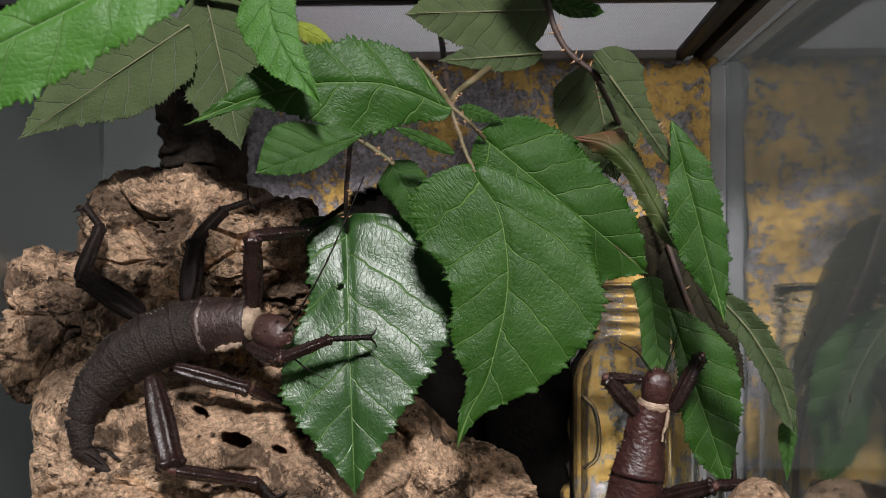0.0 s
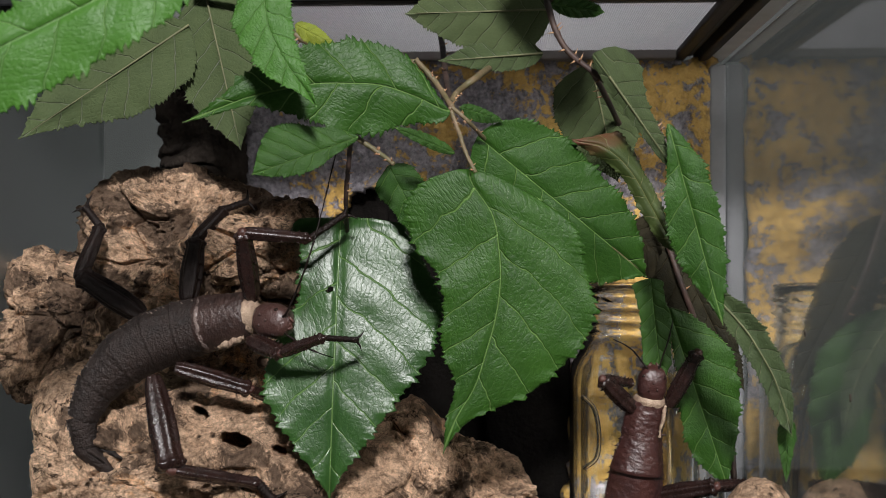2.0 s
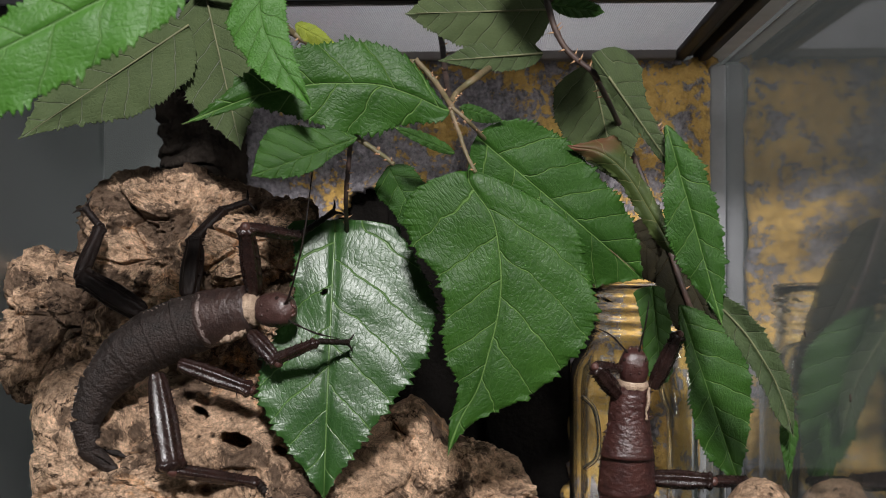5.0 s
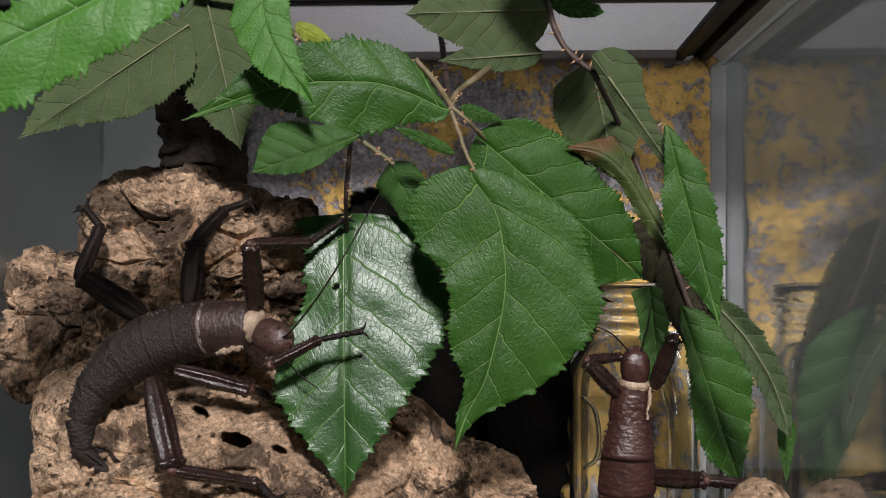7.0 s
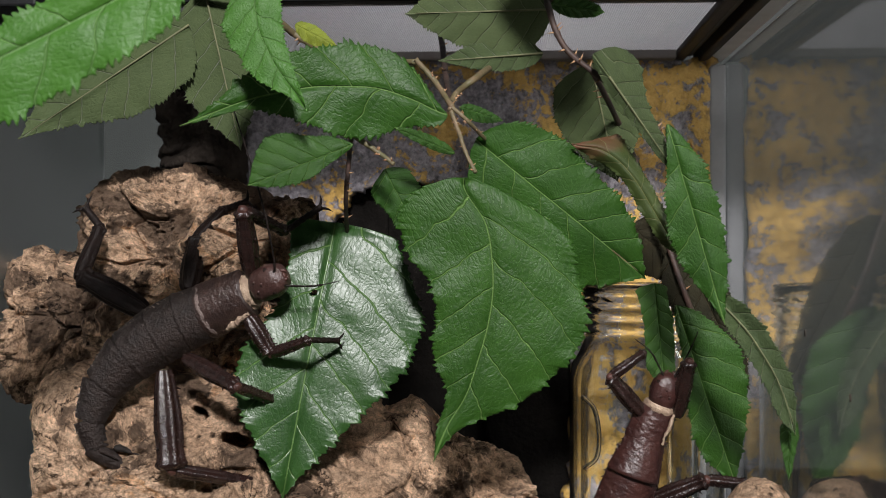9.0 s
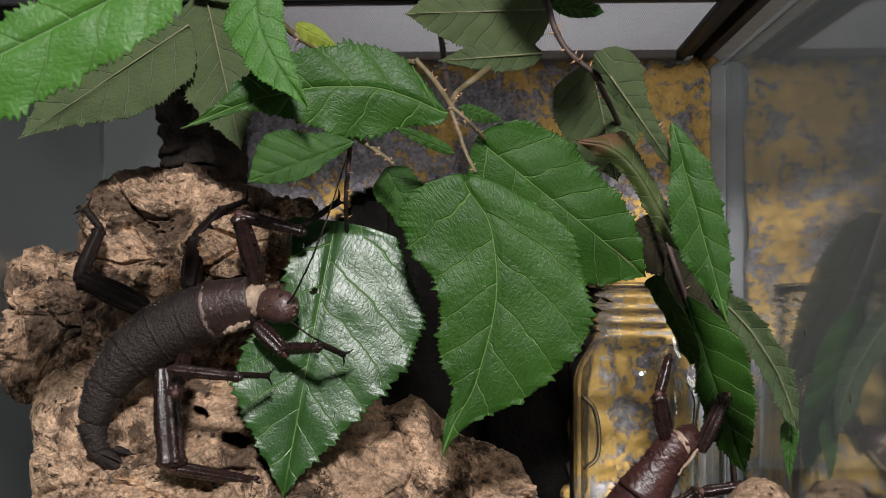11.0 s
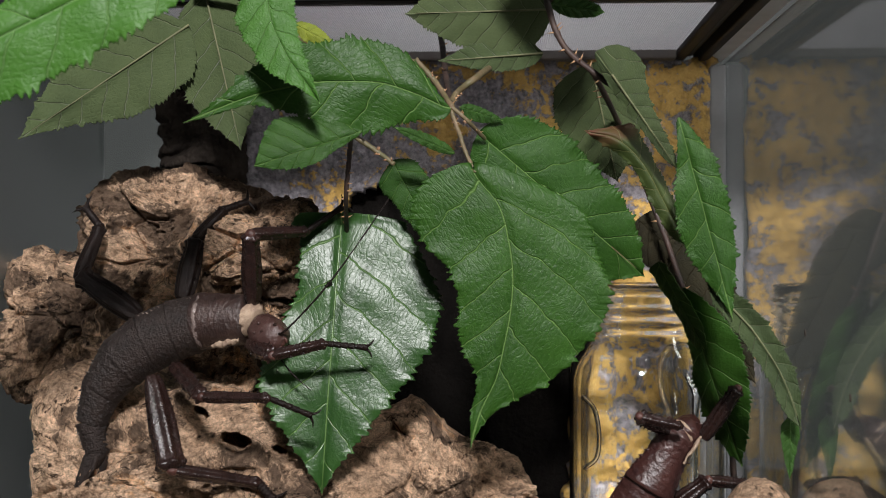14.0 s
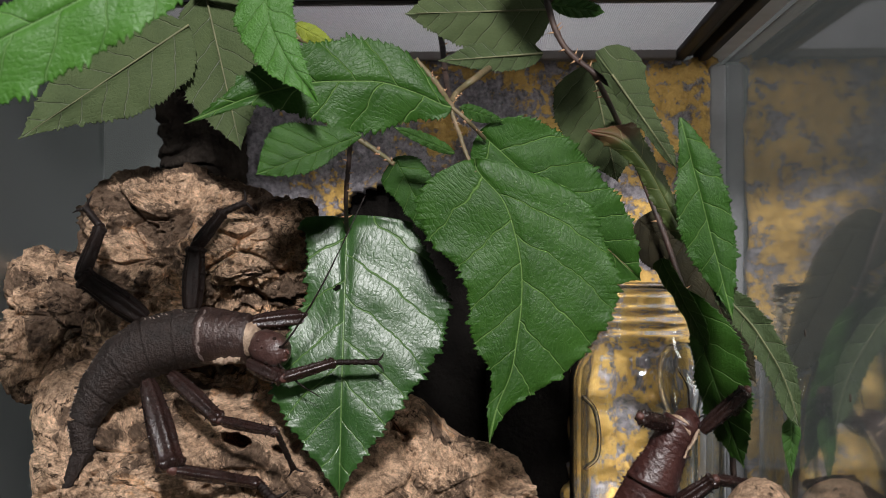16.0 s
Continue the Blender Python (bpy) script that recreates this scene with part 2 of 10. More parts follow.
LEG_DARK = shell_material("insect_leg_black", (0.005, 0.003, 0.0026), (0.013, 0.0075, 0.006), 0.36, 0.5, 220.0, 0.0, 0.18)
PALE = shell_material("insect_pale_skin", (0.14, 0.085, 0.06), (0.46, 0.34, 0.24), 0.5, 0.8)
RING = shell_material("insect_grey_ridge", (0.040, 0.028, 0.024), (0.17, 0.125, 0.11), 0.4, 0.8)
JOINT = shell_material("insect_red_joint", (0.022, 0.009, 0.007), (0.090, 0.036, 0.028), 0.32, 0.5)
SPINE = shell_material("insect_pale_spine", (0.11, 0.085, 0.07), (0.30, 0.24, 0.20), 0.5, 0.3)
EYE = plain("insect_eye", (0.02, 0.012, 0.01), 0.1)


# ---- mesh helpers ----
def part(name, bm, material, parent=None, label="", smooth=True):
    mesh = bpy.data.meshes.new(name)
    bm.to_mesh(mesh)
    bm.free()
    mesh.materials.append(material)
    if smooth:
        mesh.shade_smooth()
    ob = new(name, mesh)
    ob.parent = parent
    return tagged(ob, label)


def thing(name, label, category, group="", m=None, kind=""):
    ob = new(name)
    ob.empty_display_size = 0.01
    if m is not None:
        ob.matrix_basis = m
    return tagged(ob, label, category, group, kind)


def box(bm, lo, hi, bevel=0.0):
    verts = [bm.verts.new((x, y, z)) for x in (lo[0], hi[0]) for y in (lo[1], hi[1]) for z in (lo[2], hi[2])]
    faces = [bm.faces.new([verts[i] for i in f]) for f in ((0, 1, 3, 2), (4, 6, 7, 5), (0, 4, 5, 1), (2, 3, 7, 6), (0, 2, 6, 4), (1, 5, 7, 3))]
    if bevel:
        edges = list({e for f in faces for e in f.edges})
        bmesh.ops.bevel(bm, geom=edges, offset=bevel, segments=2, affect="EDGES", profile=0.5)
    return bm


def boxed(name, lo, hi, material, parent=None, label="", bevel=0.001):
    return part(name, box(bmesh.new(), lo, hi, bevel), material, parent, label, smooth=False)


def curve_through(values, n):
    """n values on a smooth line through the given ones (Catmull-Rom)."""
    v = np.asarray(values, float)
    if v.ndim == 1:
        v = v[:, None]
    k = len(v)
    u = np.linspace(0, k - 1, n)
    i = np.minimum(u.astype(int), k - 2)
    f = (u - i)[:, None]
    p0, p1, p2, p3 = v[np.maximum(i - 1, 0)], v[i], v[i + 1], v[np.minimum(i + 2, k - 1)]
    out = 0.5 * (2 * p1 + (p2 - p0) * f + (2 * p0 - 5 * p1 + 4 * p2 - p3) * f ** 2 + (3 * p1 - p0 - 3 * p2 + p3) * f ** 3)
    return out


def tube(bm, points, radii, n=24, ring=14, flat=1.0, ridges=0, ridge=0.0, rough=0.0, seed=0.0, caps=True):
    """A round body along a line. points in metres; radii in metres; flat squeezes it along y; ridges run along it."""
    pts = curve_through(points, n)
    rad = np.maximum(curve_through(radii, n)[:, 0], 1e-5)
    rings = []
    for i in range(n):
        d = Vector(pts[min(i + 1, n - 1)] - pts[max(i - 1, 0)]).normalized()
        side = d.cross(Vector((0, 1, 0)))
        if side.length < 1e-4:
            side = Vector((1, 0, 0))
        side.normalize()
        deep = side.cross(d).normalized()
        row = []
        for j in range(ring):
            a = 2 * math.pi * j / ring
            r = rad[i] * (1 + ridge * math.cos(ridges * a))
            p = Vector(pts[i]) + side * (math.cos(a) * r) + deep * (math.sin(a) * r * flat)
            if rough:
                p += (p - Vector(pts[i])).normalized() * rough * noise.fractal(p * 700 + Vector((seed, seed, 0)), 1.0, 2.0, 3)
            row.append(bm.verts.new(p))
        rings.append(row)
    for a, b in zip(rings, rings[1:]):
        for j in range(ring):
            bm.faces.new((a[j], a[(j + 1) % ring], b[(j + 1) % ring], b[j]))
    if caps:
        bm.faces.new(rings[0][::-1])
        bm.faces.new(rings[-1])
    return bm


def cone(bm, foot, tip, r, ring=6):
    foot, tip = Vector(foot), Vector(tip)
    d = (tip - foot).normalized()
    a = d.orthogonal().normalized()
    b = d.cross(a)
    low = [bm.verts.new(foot + (a * math.cos(2 * math.pi * k / ring) + b * math.sin(2 * math.pi * k / ring)) * r) for k in range(ring)]
    top = bm.verts.new(tip)
    for k in range(ring):
        bm.faces.new((low[k], low[(k + 1) % ring], top))
    bm.faces.new(low[::-1])


def ball(bm, centre, radii, seg=16, rough=0.0):
    res = bmesh.ops.create_uvsphere(bm, u_segments=seg, v_segments=max(6, seg * 2 // 3), radius=1.0)
    for v in res["verts"]:
        v.co = Vector(centre) + Vector((v.co.x * radii[0], v.co.y * radii[1], v.co.z * radii[2]))
        if rough:
            v.co += (v.co - Vector(centre)).normalized() * rough * noise.fractal(v.co * 350, 1.0, 2.0, 3)
    return bm


def mm(points):
    return [tuple(x / 1000 for x in p) for p in points]


def reach(p, q):
    """The pose, in millimetres of its thing, of a limb that starts at p and points at q."""
    p, q = Vector(p) / 1000, Vector(q) / 1000
    x = (q - p).normalized()
    z = x.cross(Vector((0, 1, 0))).normalized()
    y = z.cross(x)
    m = Matrix((x, y, z)).transposed().to_4x4()
    m.translation = p
    return m


# ---- enclosure ----
def enclosure():
    boxed("floor", (-0.212, 0.33, -0.012), (0.112, 0.648, 0.0), SOIL).update_tag()
    tagged(bpy.data.objects["floor"], "dark soil floor of the glass enclosure", "floor", kind="structure")
    back = boxed("wall_back", (-0.212, 0.642, 0.0), (0.112, 0.646, 0.300), PANE)
    tagged(back, "glass rear pane of the enclosure", "glass wall", kind="structure")
    right = boxed("wall_right", (0.1045, 0.335, 0.0), (0.1085, 0.641, 0.2965), PANE)
    tagged(right, "dusty reflecting glass side pane", "glass wall", kind="structure")
    left = boxed("wall_left", (-0.209, 0.335, 0.0), (-0.205, 0.641, 0.2965), DUSTY_PANE)
    tagged(left, "dusty grey glass side pane", "glass wall", kind="structure")
    for x, y, z, r in ((0.1044, 0.4017, 0.1592, 1.00), (0.1044, 0.4624, 0.1751, 1.00)):
        part("dust_speck", ball(bmesh.new(), (x, y, z), (0.0003, r * 0.001, r * 0.0014 if r == 1.0 else r * 0.0007), 8), SOIL if r == 1.0 else GREY_PLASTIC, right, "small dirt mark on the glass")
    strip = boxed("corner_strip", (0.0962, 0.629, 0.0), (0.1043, 0.633, 0.2945), PALE_STRIP)
    tagged(strip, "pale grey strip in the glass corner", "trim", kind="structure")
    for w in (right, left, back):
        w.visible_shadow = False
    # the room round the enclosure
    room = new("room_wall")
    tagged(room, "dim grey walls of the room outside the glass", "wall", kind="structure")
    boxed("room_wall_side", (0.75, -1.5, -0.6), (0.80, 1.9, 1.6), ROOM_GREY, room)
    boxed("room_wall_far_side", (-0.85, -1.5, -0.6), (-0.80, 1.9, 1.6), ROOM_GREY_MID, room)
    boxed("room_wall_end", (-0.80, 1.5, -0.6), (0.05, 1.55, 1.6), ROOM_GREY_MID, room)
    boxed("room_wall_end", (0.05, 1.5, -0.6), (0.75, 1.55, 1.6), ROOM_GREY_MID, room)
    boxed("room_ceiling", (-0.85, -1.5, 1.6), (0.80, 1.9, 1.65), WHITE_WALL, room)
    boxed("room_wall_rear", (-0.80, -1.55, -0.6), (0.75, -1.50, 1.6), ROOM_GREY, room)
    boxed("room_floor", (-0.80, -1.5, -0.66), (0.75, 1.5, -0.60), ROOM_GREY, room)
    table = boxed("table", (-0.7, 0.1, -0.06), (0.7, 1.3, -0.014), ROOM_GREY)
    tagged(table, "grey table that carries the enclosure", "table", kind="structure")


def lid():
    top = thing("mesh_lid", "framed lid with fine grey metal mesh and black rails", "lid")
    z = 0.299
    boxed("back_rail", (-0.175, 0.612, z - 0.004), (0.0785, 0.641, z + 0.006), BROWN_RAIL, top, "grey-brown rear rail")
    boxed("front_rail", (-0.175, 0.480, z - 0.001), (0.0785, 0.487, z + 0.005), BLACK_PLASTIC, top, "black front rail")
    boxed("side_rail", (0.0785, 0.468, z - 0.003), (0.084, 0.6415, z + 0.008), BLACK_PLASTIC, top, "black rail")
    boxed("channel", (0.0842, 0.468, z + 0.001), (0.0898, 0.6415, z + 0.008), CHANNEL, top, "dark grey sliding channel")
    boxed("side_rail", (0.090, 0.468, z - 0.004), (0.0947, 0.6415, z + 0.008), BLACK_PLASTIC, top, "black rail")
    boxed("rim", (0.0950, 0.468, z - 0.002), (0.1043, 0.6415, z + 0.008), GREY_PLASTIC, top, "light grey plastic rim")
    boxed("left_rail", (-0.2045, 0.468, z - 0.004), (-0.1755, 0.6415, z + 0.008), BLACK_PLASTIC, top, "black rail")
    # woven wires of the mesh
    bm = bmesh.new()
    step, r = 0.0009, 0.00011
    y0, y1, x0, x1 = 0.487, 0.614, -0.17, 0.079
    for k in range(int((x1 - x0) / step)):
        x = x0 + k * step
        box(bm, (x - r, y0, z), (x + r, y1, z + 2 * r))
    for k in range(int((y1 - y0) / step)):
        y = y0 + k * step
        box(bm, (x0, y - r, z + 0.0002), (x1, y + r, z + 0.0002 + 2 * r))
    part("mesh_screen", bm, MESH, top, "fine grey woven mesh", smooth=False)


def relief_panel():
    """The painted background sheet, with an arched hollow through it."""
    bm = bmesh.new()
    nx, nz = 150, 150
    x0, x1, z0, z1 = -0.168, 0.0955, 0.0, 0.2965
    grid = []
    for i in range(nz + 1):
        row = []
        for j in range(nx + 1):
            x, z = x0 + (x1 - x0) * j / nx, z0 + (z1 - z0) * i / nz
            p = Vector((x, 0, z))
            h = (0.010 * noise.fractal(p * 22, 1.0, 2.0, 4) + 0.003 * noise.fractal(p * 90, 1.0, 2.0, 3)) * min(1.0, 0.1 + (x1 - x) / 0.02)
            edge = 0.0025 * noise.noise(Vector((x * 150, 7, 0))) if i == nz else 0.0
            if j == nx:
                x += 0.0004 * noise.noise(Vector((0, 3, z * 120))) - max(0.0, z - 0.288) * 0.4
            # hollow: an arch that opens downwards
            ax, az = (x - -0.0349) / (0.056 if x < -0.0349 else 0.0635), (z - 0.165) / 0.0715
            inside = (abs(ax) < 1 and az < 0) or (ax ** 4 + max(az, 0) ** 4 < 1)
            row.append(bm.verts.new((x, 0.622 + h, z + edge)) if not inside else None)
        grid.append(row)
    for i in range(nz):
        for j in range(nx):
            q = (grid[i][j], grid[i][j + 1], grid[i + 1][j + 1], grid[i + 1][j])
            if all(q):
                bm.faces.new(q)
    panel = part("background_panel", bm, PANEL)
    tagged(panel, "background sheet with yellow and grey painted bark relief", "background panel")
    sol = panel.modifiers.new("depth", "SOLIDIFY")
    sol.thickness, sol.offset = 0.006, -1
    # Slats added behind the arch; the hollow's darkness is put into their colour.
    boards = thing("hollow_backing", "near-black boards added for the darkness of the hollow", "boards")
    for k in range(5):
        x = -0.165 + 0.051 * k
        boxed("board", (x, 0.6365 - 0.0045 * (k % 2), 0.0), (x + 0.054, 0.6405 - 0.0045 * (k % 2), 0.285), HOLLOW_DARK, boards, bevel=0.0015)


def lump(bm, centre, outline, deep, amp, seed, seg=520, rings=190, strata=0.0, pits=(), squash=0.5, lean=0.0):
    """A rough bark lump: an outline of radii round its centre (clockwise from the right, in metres), bulging towards the front."""
    c = Vector(centre)
    rad = curve_through(list(outline) + [outline[0]], seg + 1)[:-1, 0]
    turn = Matrix.Rotation(radians(3), 3, "Z")

    def at(f, k, front):
        a = 2 * math.pi * k / seg
        r = rad[k] * f
        q = Vector((math.cos(a) * r, 0, -math.sin(a) * r))
        q.y = -front * deep * (1 - f ** 4.0) ** squash
        q.y += lean * q.z
        w = c + turn @ q
        s = w + Vector((seed, 0, 0))
        warp = noise.noise_vector(s * 40) * 0.006
        s = s + warp
        h = amp * noise.fractal(s * 26, 1.0, 2.0, 4)
        if front > 0:
            # broken terraces, torn ledges, cracks and worm holes
            layer = noise.noise(Vector((s.x * 50, s.y * 50, s.z * 85)))
            h += strata * 0.55 * (0.45 - abs(layer) * 1.6)
            h += 0.0018 * noise.fractal(s * 210, 0.75, 2.1, 5)
            rise = 2.6 * noise.fractal(Vector((s.x * 30, s.y * 30, s.z * 40)) + Vector((4, 8, 2)), 0.9, 2.1, 5)
            stair = math.floor(rise) + min(1.0, (rise - math.floor(rise)) * 6)
            h += amp * 0.36 * (stair - 0.5) + 0.0006 * abs(noise.noise(s * 480))
            near, seeds = noise.voronoi(Vector((s.x * 34, s.y * 22, s.z * 58)))
            gap = near[1] - near[0]
            h += amp * 0.55 * noise.noise(seeds[0] * 3.7)
            if gap < 0.09:
                h -= 0.0045 * (1 - gap / 0.09) * min(1.0, max(0.0, 0.25 + 4 * noise.noise(s * 30 + Vector((1, 6, 4)))))
            low = max(0.0, noise.noise(s * 85 + Vector((9, 3, 1))) - 0.42)
            h -= 2.6 * amp * low
        sink = 0.0
        for px, pz, pr, pd in pits:
            g = (((w.x - px) * 0.8) ** 2 + ((w.z - pz) * 1.2 + 0.4 * (w.x - px)) ** 2) / pr ** 2 * (1 + 0.5 * noise.noise(s * 260))
            if g < 1 and front > 0:
                sink = max(sink, pd * (1 - g) ** 0.25)
        out = (turn @ Vector((math.cos(a) * f * f, -front * (1 - f ** 2) - 0.15, -math.sin(a) * f * f))).normalized()
        return w + out * (h * (1 - 0.2 * f ** 6)) + turn @ Vector((0, sink, 0))

    sheets = []
    for front in (1.0, -0.6):
        tip = bm.verts.new(at(0.0, 0, front))
        steps = range(1, rings + 1) if front > 0 else range(rings // 8, rings, rings // 8)
        loops = [[bm.verts.new(at((i / rings) ** 0.8, k, front)) for k in range(seg)] for i in steps]
        sheets.append((tip, loops))
    rim = sheets[0][1][-1]
    for tip, loops in sheets:
        loops = loops if loops[-1] is rim else loops + [rim]
        flip = loops is not sheets[0][1]
        for k in range(seg):
            f = (tip, loops[0][k], loops[0][(k + 1) % seg])
            bm.faces.new(f[::-1] if flip else f)
            for a, b in zip(loops, loops[1:]):
                f = (a[k], b[k], b[(k + 1) % seg], a[(k + 1) % seg])
                bm.faces.new(f[::-1] if flip else f)
    bmesh.ops.recalc_face_normals(bm, faces=bm.faces[:])
    return bm


def cork():
    bark = thing("cork_bark", "rough brown cork bark with knots, pits and cracks", "cork bark")
    # lower slab that reaches the floor
    part("slab", lump(bmesh.new(), (-0.1172, 0.4955, 0.0897), (0.0858, 0.0836, 0.0792, 0.0770, 0.0770, 0.0770, 0.0726, 0.0693, 0.0655, 0.0745, 0.0945, 0.0820, 0.0745, 0.0748, 0.0825, 0.0869), 0.046, 0.0045, 1.0, strata=0.0035, lean=0.24,
         pits=((-0.1015, 0.1335, 0.0040, 0.024), (-0.0990, 0.1348, 0.0028, 0.024), (-0.0841, 0.1318, 0.0024, 0.022), (-0.1146, 0.1440, 0.0022, 0.020), (-0.0760, 0.1380, 0.0014, 0.014))), CORK, bark)
    part("knot", lump(bmesh.new(), (-0.1258, 0.5221, 0.1983), (0.0475, 0.0510, 0.0568, 0.0533, 0.0510, 0.0533, 0.0545, 0.0522, 0.0494, 0.0525, 0.0510, 0.0400, 0.0365, 0.0378, 0.0400, 0.0460), 0.034, 0.007, 5.0, strata=0.005, lean=0.14,
         pits=((-0.1640, 0.2030, 0.0030, 0.014), (-0.0831, 0.1930, 0.0026, 0.012))), CORK_DARK, bark)
    part("side_plate", lump(bmesh.new(), (-0.1855, 0.5240, 0.1748), (0.0281, 0.0304, 0.0316, 0.0316, 0.0304, 0.0302, 0.0292, 0.0248, 0.0224, 0.0238, 0.0308, 0.0300, 0.0285, 0.0305, 0.0330, 0.0293), 0.03, 0.005, 9.0, strata=0.005, lean=0.25), CORK_DIM, bark)
    part("roll", lump(bmesh.new(), (-0.0258, 0.5194, 0.1045), (0.0343, 0.0457, 0.0685, 0.0754, 0.0776, 0.0731, 0.0571, 0.0434, 0.0343, 0.0377, 0.0423, 0.0411, 0.0285, 0.0251, 0.0274, 0.0308), 0.034, 0.005, 13.0, strata=0.004, lean=0.35), CORK, bark)
    part("nub", lump(bmesh.new(), (-0.1010, 0.4945, 0.2035), (0.0225, 0.0205, 0.0180, 0.0150, 0.0135, 0.0138, 0.0160, 0.0175, 0.0185, 0.0190, 0.0195, 0.0170, 0.0150, 0.0155, 0.0180, 0.0215), 0.020, 0.0042, 21.0, 300, 110, 0.003), CORK_RED, bark, "reddish worn cork nub")
    part("nub", lump(bmesh.new(), (-0.0887, 0.5040, 0.2175), (0.0129, 0.0138, 0.0134, 0.0129, 0.0112, 0.0103, 0.0103, 0.0112, 0.0116, 0.0112, 0.0103, 0.0094, 0.0089, 0.0094, 0.0107, 0.0123), 0.018, 0.003, 27.0, 120, 50, 0.002), CORK_DIM, bark)
    small = part("cork_piece", lump(bmesh.new(), (0.0892, 0.4733, 0.0901), (0.0092, 0.0154, 0.0247, 0.0267, 0.0267, 0.0247, 0.0206, 0.0164, 0.0123, 0.0144, 0.0206, 0.0257, 0.0304, 0.0288, 0.0226, 0.0175), 0.02, 0.003, 33.0, 120, 50, 0.002), CORK_RED)
    tagged(small, "small light brown cork piece beside the jar", "cork bark")
    # Near-black slab added in place of the panel's shadowed left part.
    slab = part("bark_slab", lump(bmesh.new(), (-0.1436, 0.5983, 0.2584), (0.0197, 0.0213, 0.0279, 0.0359, 0.0332, 0.0372, 0.0292, 0.0223, 0.0207, 0.0223, 0.0298, 0.0372, 0.0332, 0.0367, 0.0279, 0.0213), 0.012, 0.0018, 41.0, 160, 70, 0.001), DARK_SLAB)
    tagged(slab, "added slab that makes the background sheet's left part dark", "bark")


# ---- glass jar ----
def lathe(bm, profile, ring=72, square=0.0):
    rows = []
    for r, z, sq in profile:
        row = []
        for k in range(ring):
            a = 2 * math.pi * k / ring
            m = max(abs(math.cos(a)), abs(math.sin(a)))
            rr = r * (1 + sq * (min(1 / m, 1.22) - 1))
            row.append(bm.verts.new((math.cos(a) * rr, math.sin(a) * rr, z)))
        rows.append(row)
    for a, b in zip(rows, rows[1:]):
        for k in range(ring):
            bm.faces.new((a[k], a[(k + 1) % ring], b[(k + 1) % ring], b[k]))
    bm.faces.new(rows[0][::-1])
    bm.faces.new(rows[-1])
    bmesh.ops.recalc_face_normals(bm, faces=bm.faces[:])
    return bm


def jar():
    j = thing("glass_jar", "clear glass jar with a threaded neck", "jar", m=pose(0.0615, 0.5890, 0.0006, 0, 0, 3))
    R, N, H, T = 0.0345, 0.0275, 0.1878, 0.0026
    sh = 0.1570
    outer = [(R - 0.004, 0.0, 0.4), (R, 0.004, 0.4), (R, sh - 0.012, 0.4), (R - 0.001, sh - 0.005, 0.4), (R - 0.004, sh, 0.3), (N + 0.0005, sh + 0.006, 0.0), (N, sh + 0.009, 0.0)]
    z = sh + 0.011
    while z < H - 0.006:
        outer += [(N, z, 0.0), (N + 0.0024, z + 0.0016, 0.0), (N, z + 0.0034, 0.0)]
        z += 0.0058
    outer += [(N + 0.001, H - 0.004, 0.0), (N + 0.001, H, 0.0), (N - 0.001, H + 0.0008, 0.0)]
    inner = [(N - T, H, 0.0), (N - T, sh + 0.006, 0.0), (R - T - 0.003, sh - 0.003, 0.3), (R - T, sh - 0.012, 0.4), (R - T, 0.008, 0.4), (R - T - 0.004, 0.005, 0.4)]
    body = part("jar_body", lathe(bmesh.new(), outer + inner), GLASS, j, "clear moulded glass")
    body.visible_shadow = False
    # moulded curve on the side of the glass
    bm = bmesh.new()
    tube(bm, [(-0.0325, -R + 0.0040, sh - 0.016), (-0.0275, -R + 0.0008, sh - 0.021), (-0.0255, -R - 0.0004, sh - 0.032), (-0.0265, -R + 0.0002, sh - 0.042), (-0.0315, -R + 0.0032, sh - 0.047)], [0.0010] * 5, 30, 10)
    part("embossed_curve", bm, GLASS, j, "raised glass curve")
    bm = bmesh.new()
    top = sh - 0.001
    lathe(bm, [(0.0066, 0.0, 0.0), (0.0074, 0.0015, 0.0), (0.0074, top - 0.034, 0.0), (0.0082, top - 0.028, 0.0), (0.0108, top - 0.022, 0.0), (0.0118, top - 0.014, 0.0),
               (0.0106, top - 0.007, 0.0), (0.0074, top - 0.002, 0.0), (0.0034, top, 0.0), (0.0018, top - 0.0018, 0.0), (0.0068, top - 0.005, 0.0), (0.0096, top - 0.010, 0.0),
               (0.0100, top - 0.015, 0.0), (0.0088, top - 0.021, 0.0), (0.0064, top - 0.028, 0.0), (0.0056, top - 0.034, 0.0), (0.0056, 0.004, 0.0)], 48)
    bmesh.ops.translate(bm, verts=bm.verts[:], vec=(0.0165, -0.002, 0.0055))
    part("inner_vial", bm, GLASS, j, "small glass vial standing in the jar").visible_shadow = False


